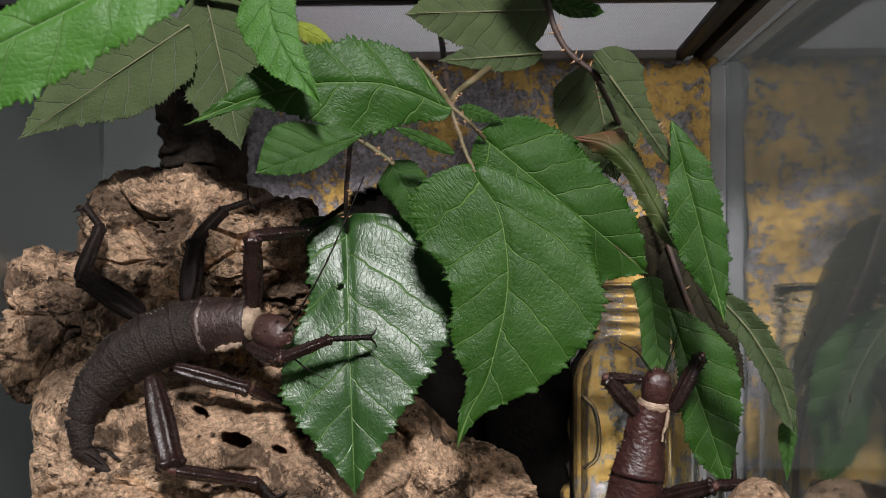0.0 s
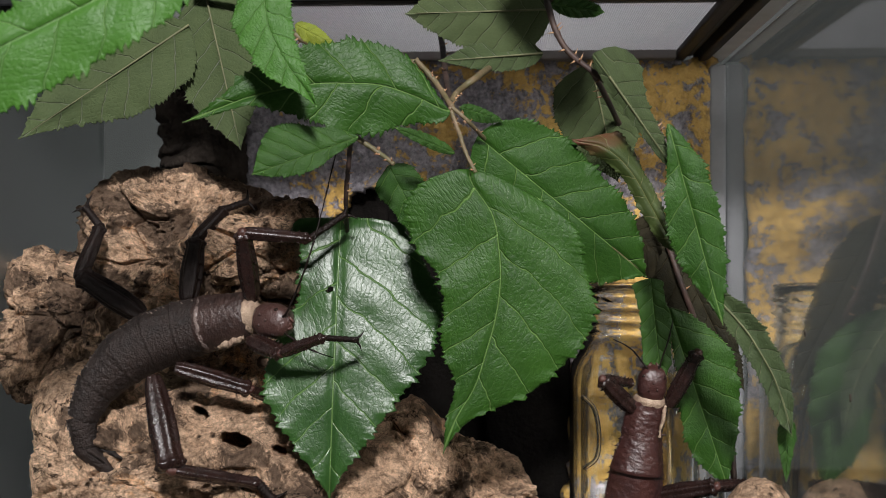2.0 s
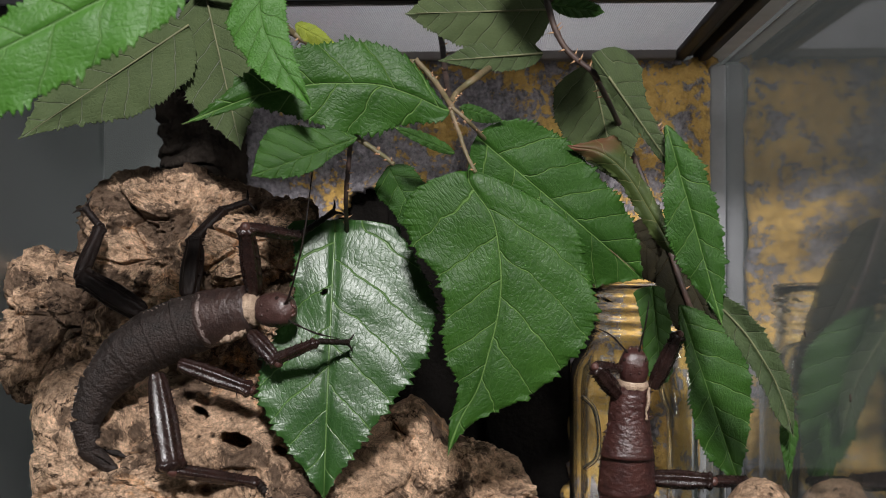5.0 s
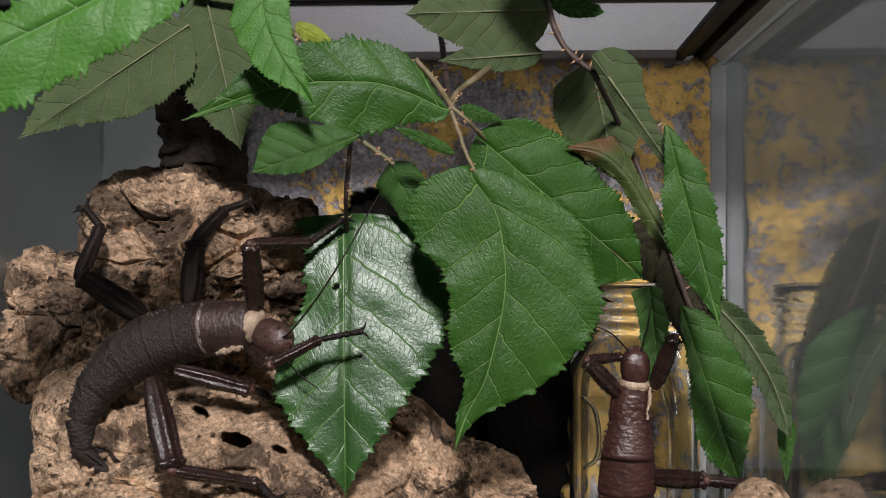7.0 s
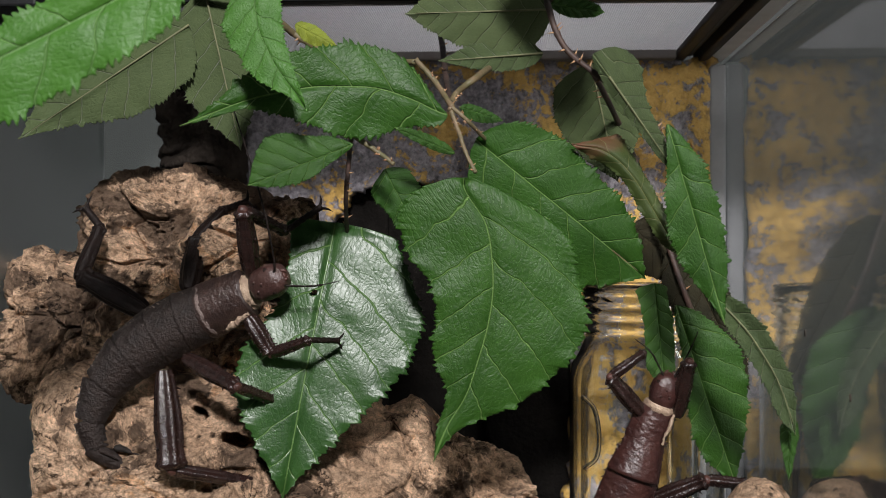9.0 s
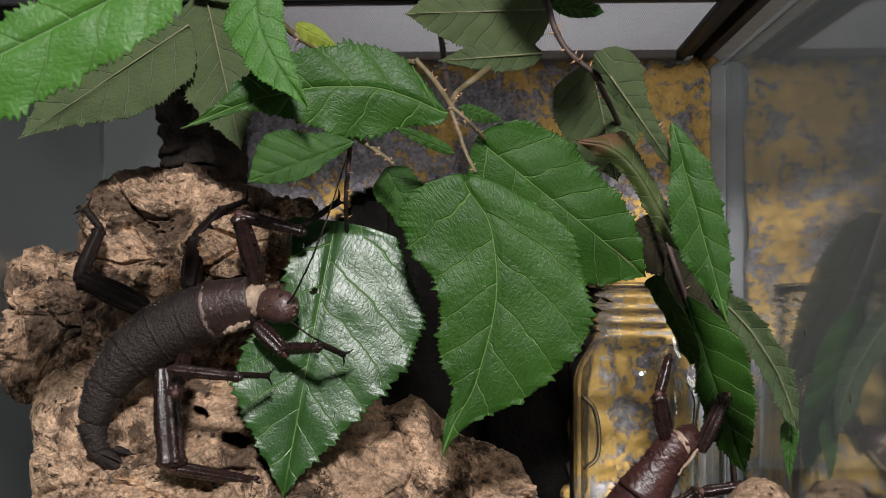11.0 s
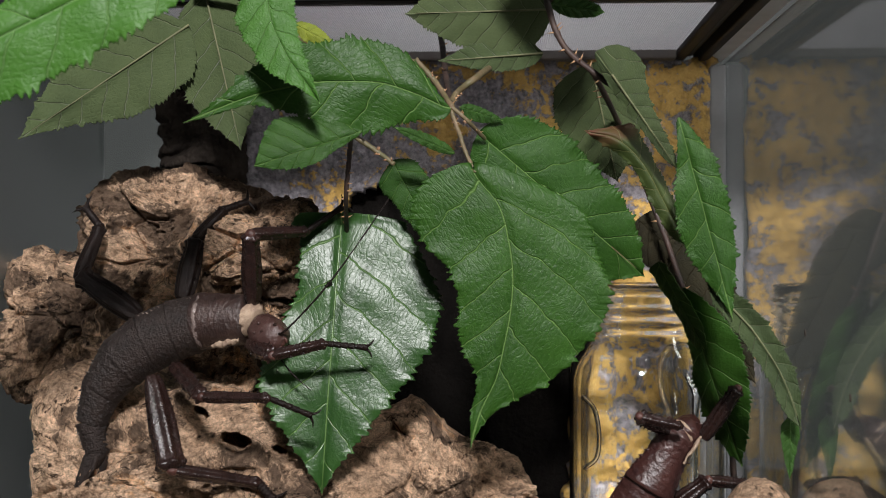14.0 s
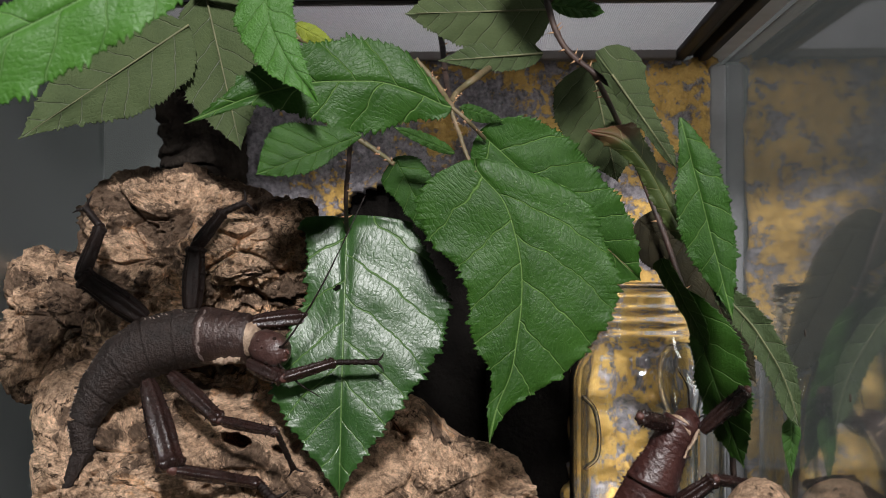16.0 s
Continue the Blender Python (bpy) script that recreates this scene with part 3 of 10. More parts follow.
# ---- bramble ----
def blade_mesh(length, left, right, mid=None, cup=0.0, back=0.0, lobe=0.0, teeth=36, veins=6.5, up=1.0, hole=False, shoulder=0.07, curl=0.0):
    """A toothed blade, hanging along -z from its stalk: half widths left and right, sunken veins, a doubly toothed edge.
    curl rolls its tip backwards."""
    rows, cols = teeth * 8 + 1, 44
    bm = bmesh.new()
    uvl = bm.loops.layers.uv.new("UVMap")
    wl = np.maximum(curve_through(left, rows)[:, 0], 0.0)
    wr = np.maximum(curve_through(right, rows)[:, 0], 0.0)
    mo = curve_through(mid, rows)[:, 0] if mid is not None else np.zeros(rows)
    tooth = [random.uniform(0.45, 1.35) for _ in range(teeth * 2 + 6)]
    wave = random.uniform(0, 50)
    grid, coord = [], {}
    for i in range(rows):
        t = i / (rows - 1)
        row = []
        for j in range(-cols // 2, cols // 2 + 1):
            s = j / (cols / 2)
            s = math.copysign(abs(s) ** 0.9, s)
            w = (wl[i] if s < 0 else wr[i]) * math.sqrt(max(0.0, 1 - max(0.0, 1 - t / shoulder) ** 2))
            q = t * teeth + (0.4 if s < 0 else 0.0) + 0.25 * math.sin(wave + t * 40)
            k = int(q) + (teeth + 2 if s < 0 else 0)
            f, g = q - int(q), (q * 2.6 + 0.3) % 1.0
            saw = (f / 0.72 if f < 0.72 else (1 - f) / 0.28) * tooth[k] + 0.38 * (g / 0.7 if g < 0.7 else (1 - g) / 0.3)
            lobes = math.cos(2 * math.pi * ((t - (0.52 + 0.62 * t) * w) * veins + (0.38 if s < 0 else 0.0)))
            edge = max(0.0, abs(s) - 0.80) / 0.20
            small = min(1.0, w * 9 + 0.10) * (1 - max(0.0, t - 0.9) * 6)
            x = w * s + math.copysign(edge * (0.0230 * (saw - 0.35) + 0.010 * lobes) * small, s) if s else 0.0
            drop = t + 0.0050 * edge * saw * (1 if t < 0.97 else 0) - lobe * abs(s) * (1 - t) ** 8
            ph = (t - abs(x) * (0.52 + 0.62 * t)) * veins + (0.38 if x < 0 else 0.0)
            groove = abs((ph % 1.0) - 0.5) * 2
            fade = min(1.0, abs(x) * 25) * max(0.0, 1 - t * 0.5)
            h = 0.0038 * groove ** 0.45 * fade - 0.009 * math.exp(-(x / 0.012) ** 2)
            h += 0.0010 * noise.noise(Vector((x * 30 + wave, t * 30, 3))) * fade
            y = up * (-h) + cup * abs(s) ** 1.6 * w + back * (1 - t) ** 2 - 0.014 * math.sin(wave + 7 * t) * abs(s)
            y += 0.009 * noise.noise(Vector((x * 6 + wave, t * 6, 0))) - 0.006 * edge * lobes + curl * max(0.0, t - 0.55) ** 2
            v = bm.verts.new(((x + mo[i]) * length, y * length, -drop * length))
            coord[v] = (x + 0.5, t)
            row.append(v)
        grid.append(row)
    for a, b in zip(grid, grid[1:]):
        for j in range(cols):
            q = (a[j], b[j], b[j + 1], a[j + 1])
            if hole:
                u, t = coord[a[j]]
                if ((u - 0.5 + 0.030) / 0.013) ** 2 + ((t - 0.225 + 0.5 * (u - 0.47)) / 0.011) ** 2 < 1:
                    continue
            f = bm.faces.new(q)
            for loop in f.loops:
                loop[uvl].uv = coord[loop.vert]
    return bm


def thorns(bm, points, r, count, size):
    pts = curve_through(points, 60)
    for k in range(count):
        i = random.randint(3, 55)
        p, d = Vector(pts[i]), Vector(pts[i + 1] - pts[i]).normalized()
        side = (d.orthogonal().normalized() * random.uniform(-1, 1) + Vector((random.choice((-1, 1)), -0.3, 0.2)))
        side = (side - d * side.dot(d)).normalized()
        cone(bm, p + side * r * 0.6, p + side * (r + size) - d * size * 0.35, r * 0.45)


def bramble_leaf(m, length, left, right, label, mid=None, cup=0.0, back=0.0, lobe=0.0, teeth=36, veins=6.5,
                 gloss=False, bright=False, under=False, red=False, hole=False, shoulder=0.07, olive=False, curl=0.0, shade_dark=False, yellow=False):
    leaf = thing("bramble_leaf", label, "leaf", "bramble leaves", m)
    mat = YELLOW if yellow else SHADE_DARK if shade_dark else OLIVE if olive else GLOSSY if gloss else BRIGHT if bright else UNDER if under else REDDISH if red else GREEN
    bl = part("blade", blade_mesh(length, left, right, mid, cup, back, lobe, teeth, veins, -1.0 if under else 1.0, hole, shoulder, curl), mat, leaf)
    thick = bl.modifiers.new("depth", "SOLIDIFY")
    thick.thickness, thick.offset = 0.00025, 0
    # midrib, proud on the lower side of the blade
    n = 14
    ts = np.linspace(0.0, 0.93, n)
    mo = np.interp(ts, np.linspace(0, 1, len(left)), mid if mid is not None else [0] * len(left))
    mo = curve_through(mid, 60)[(ts * 59).astype(int), 0] if mid is not None else mo
    off = -0.0002 if under else 0.0014
    line = [(mo[i] * length, (back * (1 - ts[i]) ** 2 + (0.010 if not under else -0.010)) * length + off, -ts[i] * length) for i in range(n)]
    bm = bmesh.new()
    tube(bm, line, [0.00048 * (1 - 0.8 * t) for t in ts], 40, 8)
    part("midrib", bm, PALE_RIB if under else STALK, leaf, "pale raised midrib")
    return leaf


def stem(points, r0, r1, label, material, thorn=8, size=0.0022, kind_name="bramble_stalk"):
    st = thing(kind_name, label, "stem", "bramble stems")
    bm = bmesh.new()
    tube(bm, points, list(np.linspace(r0, r1, len(points))), 50, 10, rough=0.0002)
    part("stalk", bm, material, st)
    if thorn:
        for k in range(thorn):
            bm = bmesh.new()
            thorns(bm, points, (r0 + r1) / 2, 1, size)
            part("thorn", bm, THORN, st)
    return st


enclosure()
lid()
relief_panel()
cork()
jar()
leaf_a = bramble_leaf(pose(-0.0593, 0.4535, 0.2128, 1.2, -2.5, 3),
    0.0958, (0.165, 0.140, 0.140, 0.184, 0.247, 0.242, 0.167, 0.073, 0.000), (0.230, 0.320, 0.382, 0.380, 0.324, 0.234, 0.146, 0.059, 0.000),
    "glossy green toothed bramble leaf nibbled beside the insect", gloss=True, back=0.18, lobe=0.055, hole=True, shoulder=0.02)
leaf_b = bramble_leaf(pose(-0.0125, 0.4359, 0.2314, 0.0, 3.3, 3),
    0.0944, (0.122, 0.298, 0.308, 0.213, 0.183, 0.152, 0.065, 0.030, 0.000), (0.122, 0.264, 0.300, 0.325, 0.343, 0.288, 0.199, 0.045, 0.000),
    "large matt green toothed bramble leaf with pale veins", mid=(0.000, 0.093, 0.130, 0.146, 0.140, 0.118, 0.089, 0.032, 0.000), cup=0.10, lobe=0.03)
leaf_c = bramble_leaf(pose(-0.0096, 0.4521, 0.2443, 8.7, -51.5, 3),
    0.0796, (0.088, 0.202, 0.265, 0.298, 0.298, 0.278, 0.227, 0.114, 0.000), (0.101, 0.192, 0.237, 0.237, 0.217, 0.202, 0.167, 0.096, 0.000),
    "broad dark green bramble leaf behind a larger one", cup=0.16, lobe=0.03, curl=0.45)
leaf_s = bramble_leaf(pose(-0.0424, 0.4584, 0.2361, 6.1, -28.1, 3),
    0.0375, (0.054, 0.206, 0.206, 0.162, 0.152, 0.119, 0.087, 0.043, 0.000), (0.108, 0.189, 0.216, 0.216, 0.216, 0.162, 0.108, 0.054, 0.000),
    "small green bramble leaflet on a hairy stalk", cup=0.2)
leaf_d = bramble_leaf(pose(-0.0198, 0.4366, 0.2528, -5.7, 85.9, 3),
    0.0899, (0.021, 0.124, 0.154, 0.157, 0.139, 0.129, 0.086, 0.026, 0.000), (0.043, 0.094, 0.161, 0.187, 0.142, 0.082, 0.030, 0.017, 0.000),
    "wide green bramble leaf with a dark curled tip", mid=(0.000, -0.060, -0.107, -0.120, -0.124, -0.107, -0.084, -0.043, 0.000), cup=0.10)
leaf_d2 = bramble_leaf(pose(-0.0497, 0.4283, 0.2434, -5.8, 69.3, 3),
    0.0376, (0.030, 0.110, 0.170, 0.230, 0.290, 0.330, 0.300, 0.170, 0.000), (0.025, 0.050, 0.080, 0.115, 0.140, 0.130, 0.100, 0.055, 0.000),
    "green bramble leaflet hanging below a wider leaf", cup=0.1)
leaf_e = bramble_leaf(pose(-0.0837, 0.3411, 0.2870, -1.8, 62.6, 3),
    0.0973, (0.047, 0.072, 0.078, 0.081, 0.081, 0.078, 0.062, 0.034, 0.000), (0.062, 0.131, 0.143, 0.150, 0.153, 0.153, 0.137, 0.078, 0.000),
    "bright green bramble leaf close to the open front", cup=0.06, bright=True)
leaf_e2 = bramble_leaf(pose(-0.0772, 0.4105, 0.2952, -4.8, -20.6, 3),
    0.0478, (0.076, 0.191, 0.229, 0.210, 0.183, 0.168, 0.115, 0.046, 0.000), (0.076, 0.172, 0.172, 0.153, 0.122, 0.099, 0.069, 0.031, 0.000),
    "narrow bright green bramble leaf hanging downwards", mid=(0.000, -0.057, -0.096, -0.115, -0.107, -0.092, -0.061, -0.023, 0.000), cup=0.1, bright=True)
leaf_f1 = bramble_leaf(pose(-0.1184, 0.4694, 0.2876, -5.4, 54.7, 3),
    0.0744, (0.056, 0.169, 0.197, 0.214, 0.214, 0.191, 0.135, 0.073, 0.000), (0.084, 0.203, 0.225, 0.225, 0.197, 0.141, 0.079, 0.034, 0.000),
    "pale grey-green underside of a pointed bramble leaf", under=True, cup=0.06)
leaf_f2 = bramble_leaf(pose(-0.1135, 0.4727, 0.3018, -3.7, -13.3, 3),
    0.0623, (0.068, 0.176, 0.223, 0.253, 0.260, 0.237, 0.169, 0.081, 0.000), (0.101, 0.237, 0.277, 0.291, 0.270, 0.210, 0.135, 0.061, 0.000),
    "pale underside of a bramble leaf with a yellow midrib", under=True, cup=0.06)
leaf_t = bramble_leaf(pose(0.0156, 0.4760, 0.2932, -5.6, 87.4, 3),
    0.0547, (0.057, 0.172, 0.211, 0.230, 0.230, 0.211, 0.172, 0.096, 0.000), (0.077, 0.211, 0.253, 0.268, 0.253, 0.214, 0.153, 0.077, 0.000),
    "bramble leaf underside below the mesh, half in shade", under=True, cup=0.1)
leaf_t2 = bramble_leaf(pose(0.0118, 0.4763, 0.2772, -7.4, 84.7, 3),
    0.0391, (0.043, 0.129, 0.161, 0.161, 0.151, 0.129, 0.097, 0.043, 0.000), (0.043, 0.108, 0.129, 0.129, 0.118, 0.097, 0.065, 0.032, 0.000),
    "small shaded bramble leaf below the mesh", under=True, cup=0.1)
leaf_t3 = bramble_leaf(pose(0.0141, 0.4514, 0.2906, 0.0, -81.6, 3),
    0.0190, (0.052, 0.104, 0.146, 0.167, 0.167, 0.146, 0.125, 0.083, 0.000), (0.052, 0.146, 0.208, 0.229, 0.208, 0.187, 0.146, 0.104, 0.000),
    "small dark green bramble leaf tip", cup=0.2)
# Darker olive skin here stands in for the shade on this leaf.
leaf_u = bramble_leaf(pose(0.0314, 0.5073, 0.2780, 6.0, -13.5, 3),
    0.0477, (0.140, 0.309, 0.365, 0.374, 0.346, 0.290, 0.215, 0.112, 0.000), (0.117, 0.234, 0.309, 0.337, 0.327, 0.280, 0.206, 0.112, 0.000),
    "large dull underside of a bramble leaf before the panel", under=True, olive=True, cup=0.08)
leaf_v = bramble_leaf(pose(0.0340, 0.4445, 0.2645, 4.5, -35.7, 3),
    0.0400, (0.040, 0.060, 0.065, 0.060, 0.055, 0.050, 0.045, 0.035, 0.000), (0.240, 0.300, 0.225, 0.155, 0.120, 0.095, 0.075, 0.055, 0.000),
    "folded young bramble leaf, its hairy olive underside outwards", under=True, olive=True, cup=0.35, teeth=22, lobe=0.24, shoulder=0.06)
leaf_g = bramble_leaf(pose(0.0548, 0.4395, 0.2483, 3.2, -15.3, 3),
    0.0714, (0.016, 0.038, 0.075, 0.113, 0.129, 0.118, 0.081, 0.032, 0.000), (0.021, 0.070, 0.107, 0.118, 0.118, 0.107, 0.081, 0.038, 0.000),
    "slender dark green bramble leaf hanging on a thorny cane", cup=0.2)
leaf_h = bramble_leaf(pose(0.0601, 0.4658, 0.2052, -7.5, 150.3, 3),
    0.0537, (0.019, 0.042, 0.057, 0.065, 0.069, 0.076, 0.107, 0.150, 0.000), (0.030, 0.061, 0.069, 0.069, 0.065, 0.061, 0.076, 0.076, 0.000),
    "reddish young folded bramble leaf", mid=(0.0, 0.0, 0.0, 0.0, 0.0, 0.01, 0.04, 0.11, 0.25), cup=0.6, red=True, teeth=22)
leaf_j = bramble_leaf(pose(0.0544, 0.5065, 0.1942, 0.0, -6.0, 3),
    0.0382, (0.208, 0.173, 0.150, 0.139, 0.139, 0.150, 0.150, 0.139, 0.081), (0.104, 0.116, 0.127, 0.139, 0.145, 0.139, 0.127, 0.116, 0.058),
    "bitten-off green bramble leaflet above the insect", cup=0.1, teeth=12, veins=4)
leaf_k = bramble_leaf(pose(0.0628, 0.5120, 0.1816, 1.5, -18.6, 3),
    0.0749, (0.018, 0.036, 0.048, 0.072, 0.101, 0.119, 0.119, 0.077, 0.000), (0.045, 0.137, 0.215, 0.238, 0.221, 0.185, 0.131, 0.066, 0.000),
    "dark green bramble leaf hanging before the glass jar", cup=0.08)
leaf_w = bramble_leaf(pose(0.0688, 0.4502, 0.1934, -5.8, -28.4, 3),
    0.0593, (0.020, 0.053, 0.073, 0.080, 0.076, 0.073, 0.073, 0.060, 0.000), (0.020, 0.066, 0.080, 0.083, 0.083, 0.080, 0.066, 0.040, 0.000),
    "narrow curled bramble leaf showing its pale veined underside", mid=(0.000, 0.013, 0.046, 0.066, 0.073, 0.073, 0.060, 0.033, 0.000), under=True, olive=True, cup=-0.35)
leaf_wt = bramble_leaf(pose(0.0972, 0.4557, 0.1463, 0.0, 1.5, 3),
    0.0225, (0.035, 0.105, 0.132, 0.132, 0.114, 0.088, 0.061, 0.035, 0.000), (0.035, 0.123, 0.140, 0.132, 0.105, 0.079, 0.053, 0.035, 0.000),
    "small dark bramble leaflet at the glass", cup=0.3, teeth=8, veins=4)
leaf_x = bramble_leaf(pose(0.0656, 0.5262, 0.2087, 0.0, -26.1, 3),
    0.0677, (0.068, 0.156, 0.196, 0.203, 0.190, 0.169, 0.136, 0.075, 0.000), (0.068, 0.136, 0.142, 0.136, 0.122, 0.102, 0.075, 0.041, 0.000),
    "bramble leaf above the jar, darkened as if in shade", cup=0.1, shade_dark=True)
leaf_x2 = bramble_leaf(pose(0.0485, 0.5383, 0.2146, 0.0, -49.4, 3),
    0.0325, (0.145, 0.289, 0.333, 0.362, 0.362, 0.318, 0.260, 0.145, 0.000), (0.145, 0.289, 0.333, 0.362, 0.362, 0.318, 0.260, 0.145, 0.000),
    "bramble leaf behind the cane, darkened as if in shade", cup=0.1, shade_dark=True)
# Leaf out of view, added to throw shade on the leaves below the mesh.
leaf_shade = bramble_leaf(pose(0.0350, 0.4166, 0.3190, 0.0, 90.0, 3),
    0.0380, (0.300, 0.480, 0.520, 0.520, 0.480, 0.420, 0.330, 0.180, 0.000), (0.280, 0.440, 0.500, 0.500, 0.460, 0.400, 0.300, 0.160, 0.000),
    "unseen bramble leaf above the view, added to shade the leaves below", cup=0.05)
leaf_bud = bramble_leaf(pose(-0.0765, 0.4550, 0.2850, 0.0, -62.0, 3),
    0.0170, (0.060, 0.140, 0.190, 0.210, 0.200, 0.170, 0.120, 0.060, 0.000), (0.060, 0.120, 0.160, 0.170, 0.160, 0.130, 0.090, 0.050, 0.000),
    "small yellow-green young bramble leaf under the mesh", cup=0.3, teeth=10, veins=4, yellow=True)
leaf_d3 = bramble_leaf(pose(-0.0190, 0.4396, 0.2377, -20.1, 111.8, 3),
    0.0233, (0.027, 0.071, 0.088, 0.097, 0.097, 0.088, 0.071, 0.044, 0.000), (0.027, 0.053, 0.071, 0.071, 0.071, 0.062, 0.053, 0.035, 0.000),
    "bramble leaflet seen almost edge on", cup=0.3, teeth=12)
leaf_d4 = bramble_leaf(pose(-0.0172, 0.4447, 0.2541, 17.7, -74.1, 3),
    0.0164, (0.050, 0.125, 0.175, 0.187, 0.175, 0.150, 0.112, 0.062, 0.000), (0.050, 0.100, 0.125, 0.125, 0.112, 0.100, 0.075, 0.050, 0.000),
    "small bramble leaflet at the stalk joint", cup=0.3, teeth=12)
stem([(-0.0199, 0.4396, 0.2535), (-0.0145, 0.4398, 0.2487), (-0.0089, 0.4501, 0.2435)], 0.0008, 0.0007, "hairy green bramble leaf stalk", STALK, 8, 0.001)
stem([(-0.0203, 0.4395, 0.2523), (-0.0176, 0.4397, 0.2448), (-0.0153, 0.4398, 0.2380), (-0.0118, 0.4370, 0.2309)], 0.0008, 0.0007, "brownish hairy bramble leaf stalk", STALK, 12, 0.001)
stem([(-0.0547, 0.4377, 0.2446), (-0.0493, 0.4380, 0.2409), (-0.0446, 0.4383, 0.2377), (-0.0396, 0.4365, 0.2339)], 0.0010, 0.0008, "thin thorny bramble leaf stalk", STALK, 8, 0.0015)
stem([(-0.0550, 0.4437, 0.2452), (-0.0565, 0.4477, 0.2348), (-0.0581, 0.4526, 0.2232), (-0.0599, 0.4695, 0.2117)], 0.0009, 0.0008, "thin reddish bramble leaf stalk with thorns", CANE, 10, 0.0018)
stem([(-0.0070, 0.4803, 0.2731), (-0.0125, 0.4500, 0.2645), (-0.0192, 0.4496, 0.2590), (-0.0205, 0.4395, 0.2525)], 0.0013, 0.0011, "green bramble side shoot", STALK, 4, 0.0012)
stem([(-0.0332, 0.4489, 0.2714), (-0.0263, 0.4492, 0.2635), (-0.0199, 0.4396, 0.2535)], 0.0010, 0.0010, "green bramble leaf stalk", STALK, 6, 0.0012)
stem([(-0.0281, 0.5192, 0.2920), (-0.0262, 0.4993, 0.2821), (-0.0234, 0.4694, 0.2671), (-0.0200, 0.4406, 0.2536)], 0.0012, 0.0011, "thin brown woody bramble stalk", CANE, 5, 0.0015)
stem([(0.0112, 0.4512, 0.3040), (0.0136, 0.4513, 0.2882), (0.0191, 0.4516, 0.2754), (0.0289, 0.4521, 0.2669), (0.0398, 0.4527, 0.2590), (0.0487, 0.4532, 0.2507), (0.0556, 0.4535, 0.2398)], 0.0012, 0.0009, "dark bramble cane with red thorns", CANE, 26, 0.0024, "bramble_cane")
stem([(0.0296, 0.4622, 0.2682), (0.0471, 0.5232, 0.2486), (0.0608, 0.5239, 0.2144), (0.0704, 0.5244, 0.1870), (0.0834, 0.5351, 0.1564), (0.0903, 0.5355, 0.1307), (0.0922, 0.5356, 0.1028)], 0.0011, 0.0013, "dark bramble cane behind hanging leaves", CANE, 14, 0.0024, "bramble_cane")
stem([(-0.0807, 0.4764, 0.2853), (-0.0744, 0.4768, 0.2815), (-0.0681, 0.4771, 0.2786), (-0.0554, 0.4778, 0.2748), (-0.0340, 0.4589, 0.2719)], 0.0013, 0.0011, "yellow-green thorny bramble cane", STALK, 8, 0.0022, "bramble_cane")
stem([(-0.1161, 0.4646, 0.3002), (-0.1120, 0.4648, 0.2997), (-0.0996, 0.4654, 0.2973), (-0.0893, 0.4660, 0.2919), (-0.0807, 0.4764, 0.2853)], 0.0014, 0.0013, "yellow-green bramble cane with thorns", STALK, 8, 0.0022, "bramble_cane")


# ---- stick insects ----
def shell_segment(length, r0, r1, seed, spines=(), bump=0.10, flat=0.82):
    """One body ring, along +x from 0 to length (metres): a low ridge along its back, knobbly sides that end in a sharp
    edge, a raised hind edge, and small spines."""
    bm = bmesh.new()
    L = length
    rows, ring = 44, 88
    rings = []
    for i in range(rows):
        t = -0.10 + 1.16 * i / (rows - 1)
        u = min(1.0, max(0.0, t))
        r = r0 + (r1 - r0) * u
        r *= 0.985 + 0.02 * u + (bump * 0.22 * math.exp(-((t - 0.97) / 0.05) ** 2)) - 0.02 * max(0.0, -t) / 0.1 - 0.025 * max(0.0, t - 1.0) / 0.06
        row = []
        for k in range(ring):
            a = 2 * math.pi * k / ring
            ca, sa = math.cos(a), math.sin(a)
            keel = 0.045 * math.exp(-(math.sin(a / 2 - math.pi / 4) / 0.10) ** 2)
            side = 0.07 * abs(sa) ** 14
            rr = r * (1 + keel + side)
            p = Vector((t * L, -ca * rr * flat, sa * rr))
            q = p * 620 + Vector((seed * 5, seed, 0))
            d = 0.00030 * noise.fractal(q, 0.9, 2.1, 4) + 0.00022 * max(0.0, noise.noise(q * 2.4) - 0.1)
            row.append(bm.verts.new(p + Vector((0, -ca * flat, sa)) * d))
        rings.append(row)
    for a, b in zip(rings, rings[1:]):
        for k in range(ring):
            bm.faces.new((a[k], b[k], b[(k + 1) % ring], a[(k + 1) % ring]))
    bm.faces.new(rings[0])
    bm.faces.new(rings[-1][::-1])
    bmesh.ops.recalc_face_normals(bm, faces=bm.faces[:])
    for t, a, h in spines:
        r = (r0 + (r1 - r0) * t) * 0.97
        foot = Vector((t * L, -math.cos(a) * r * flat, math.sin(a) * r))
        out = Vector((0.35, -math.cos(a), math.sin(a))).normalized()
        cone(bm, foot, foot + out * h, h * 0.33)
    return bm


def side_spines(n, h, low=True, high=True):
    out = []
    for k in range(n):
        t = (k + 0.5) / n + random.uniform(-0.05, 0.05)
        if low:
            out.append((t, radians(-82 + random.uniform(-8, 8)), h * random.uniform(0.7, 1.3)))
        if high:
            out.append((t, radians(80 + random.uniform(-10, 10)), h * random.uniform(0.6, 1.2)))
        out.append((t, radians(random.uniform(-55, 60)), h * 0.5))
    return out


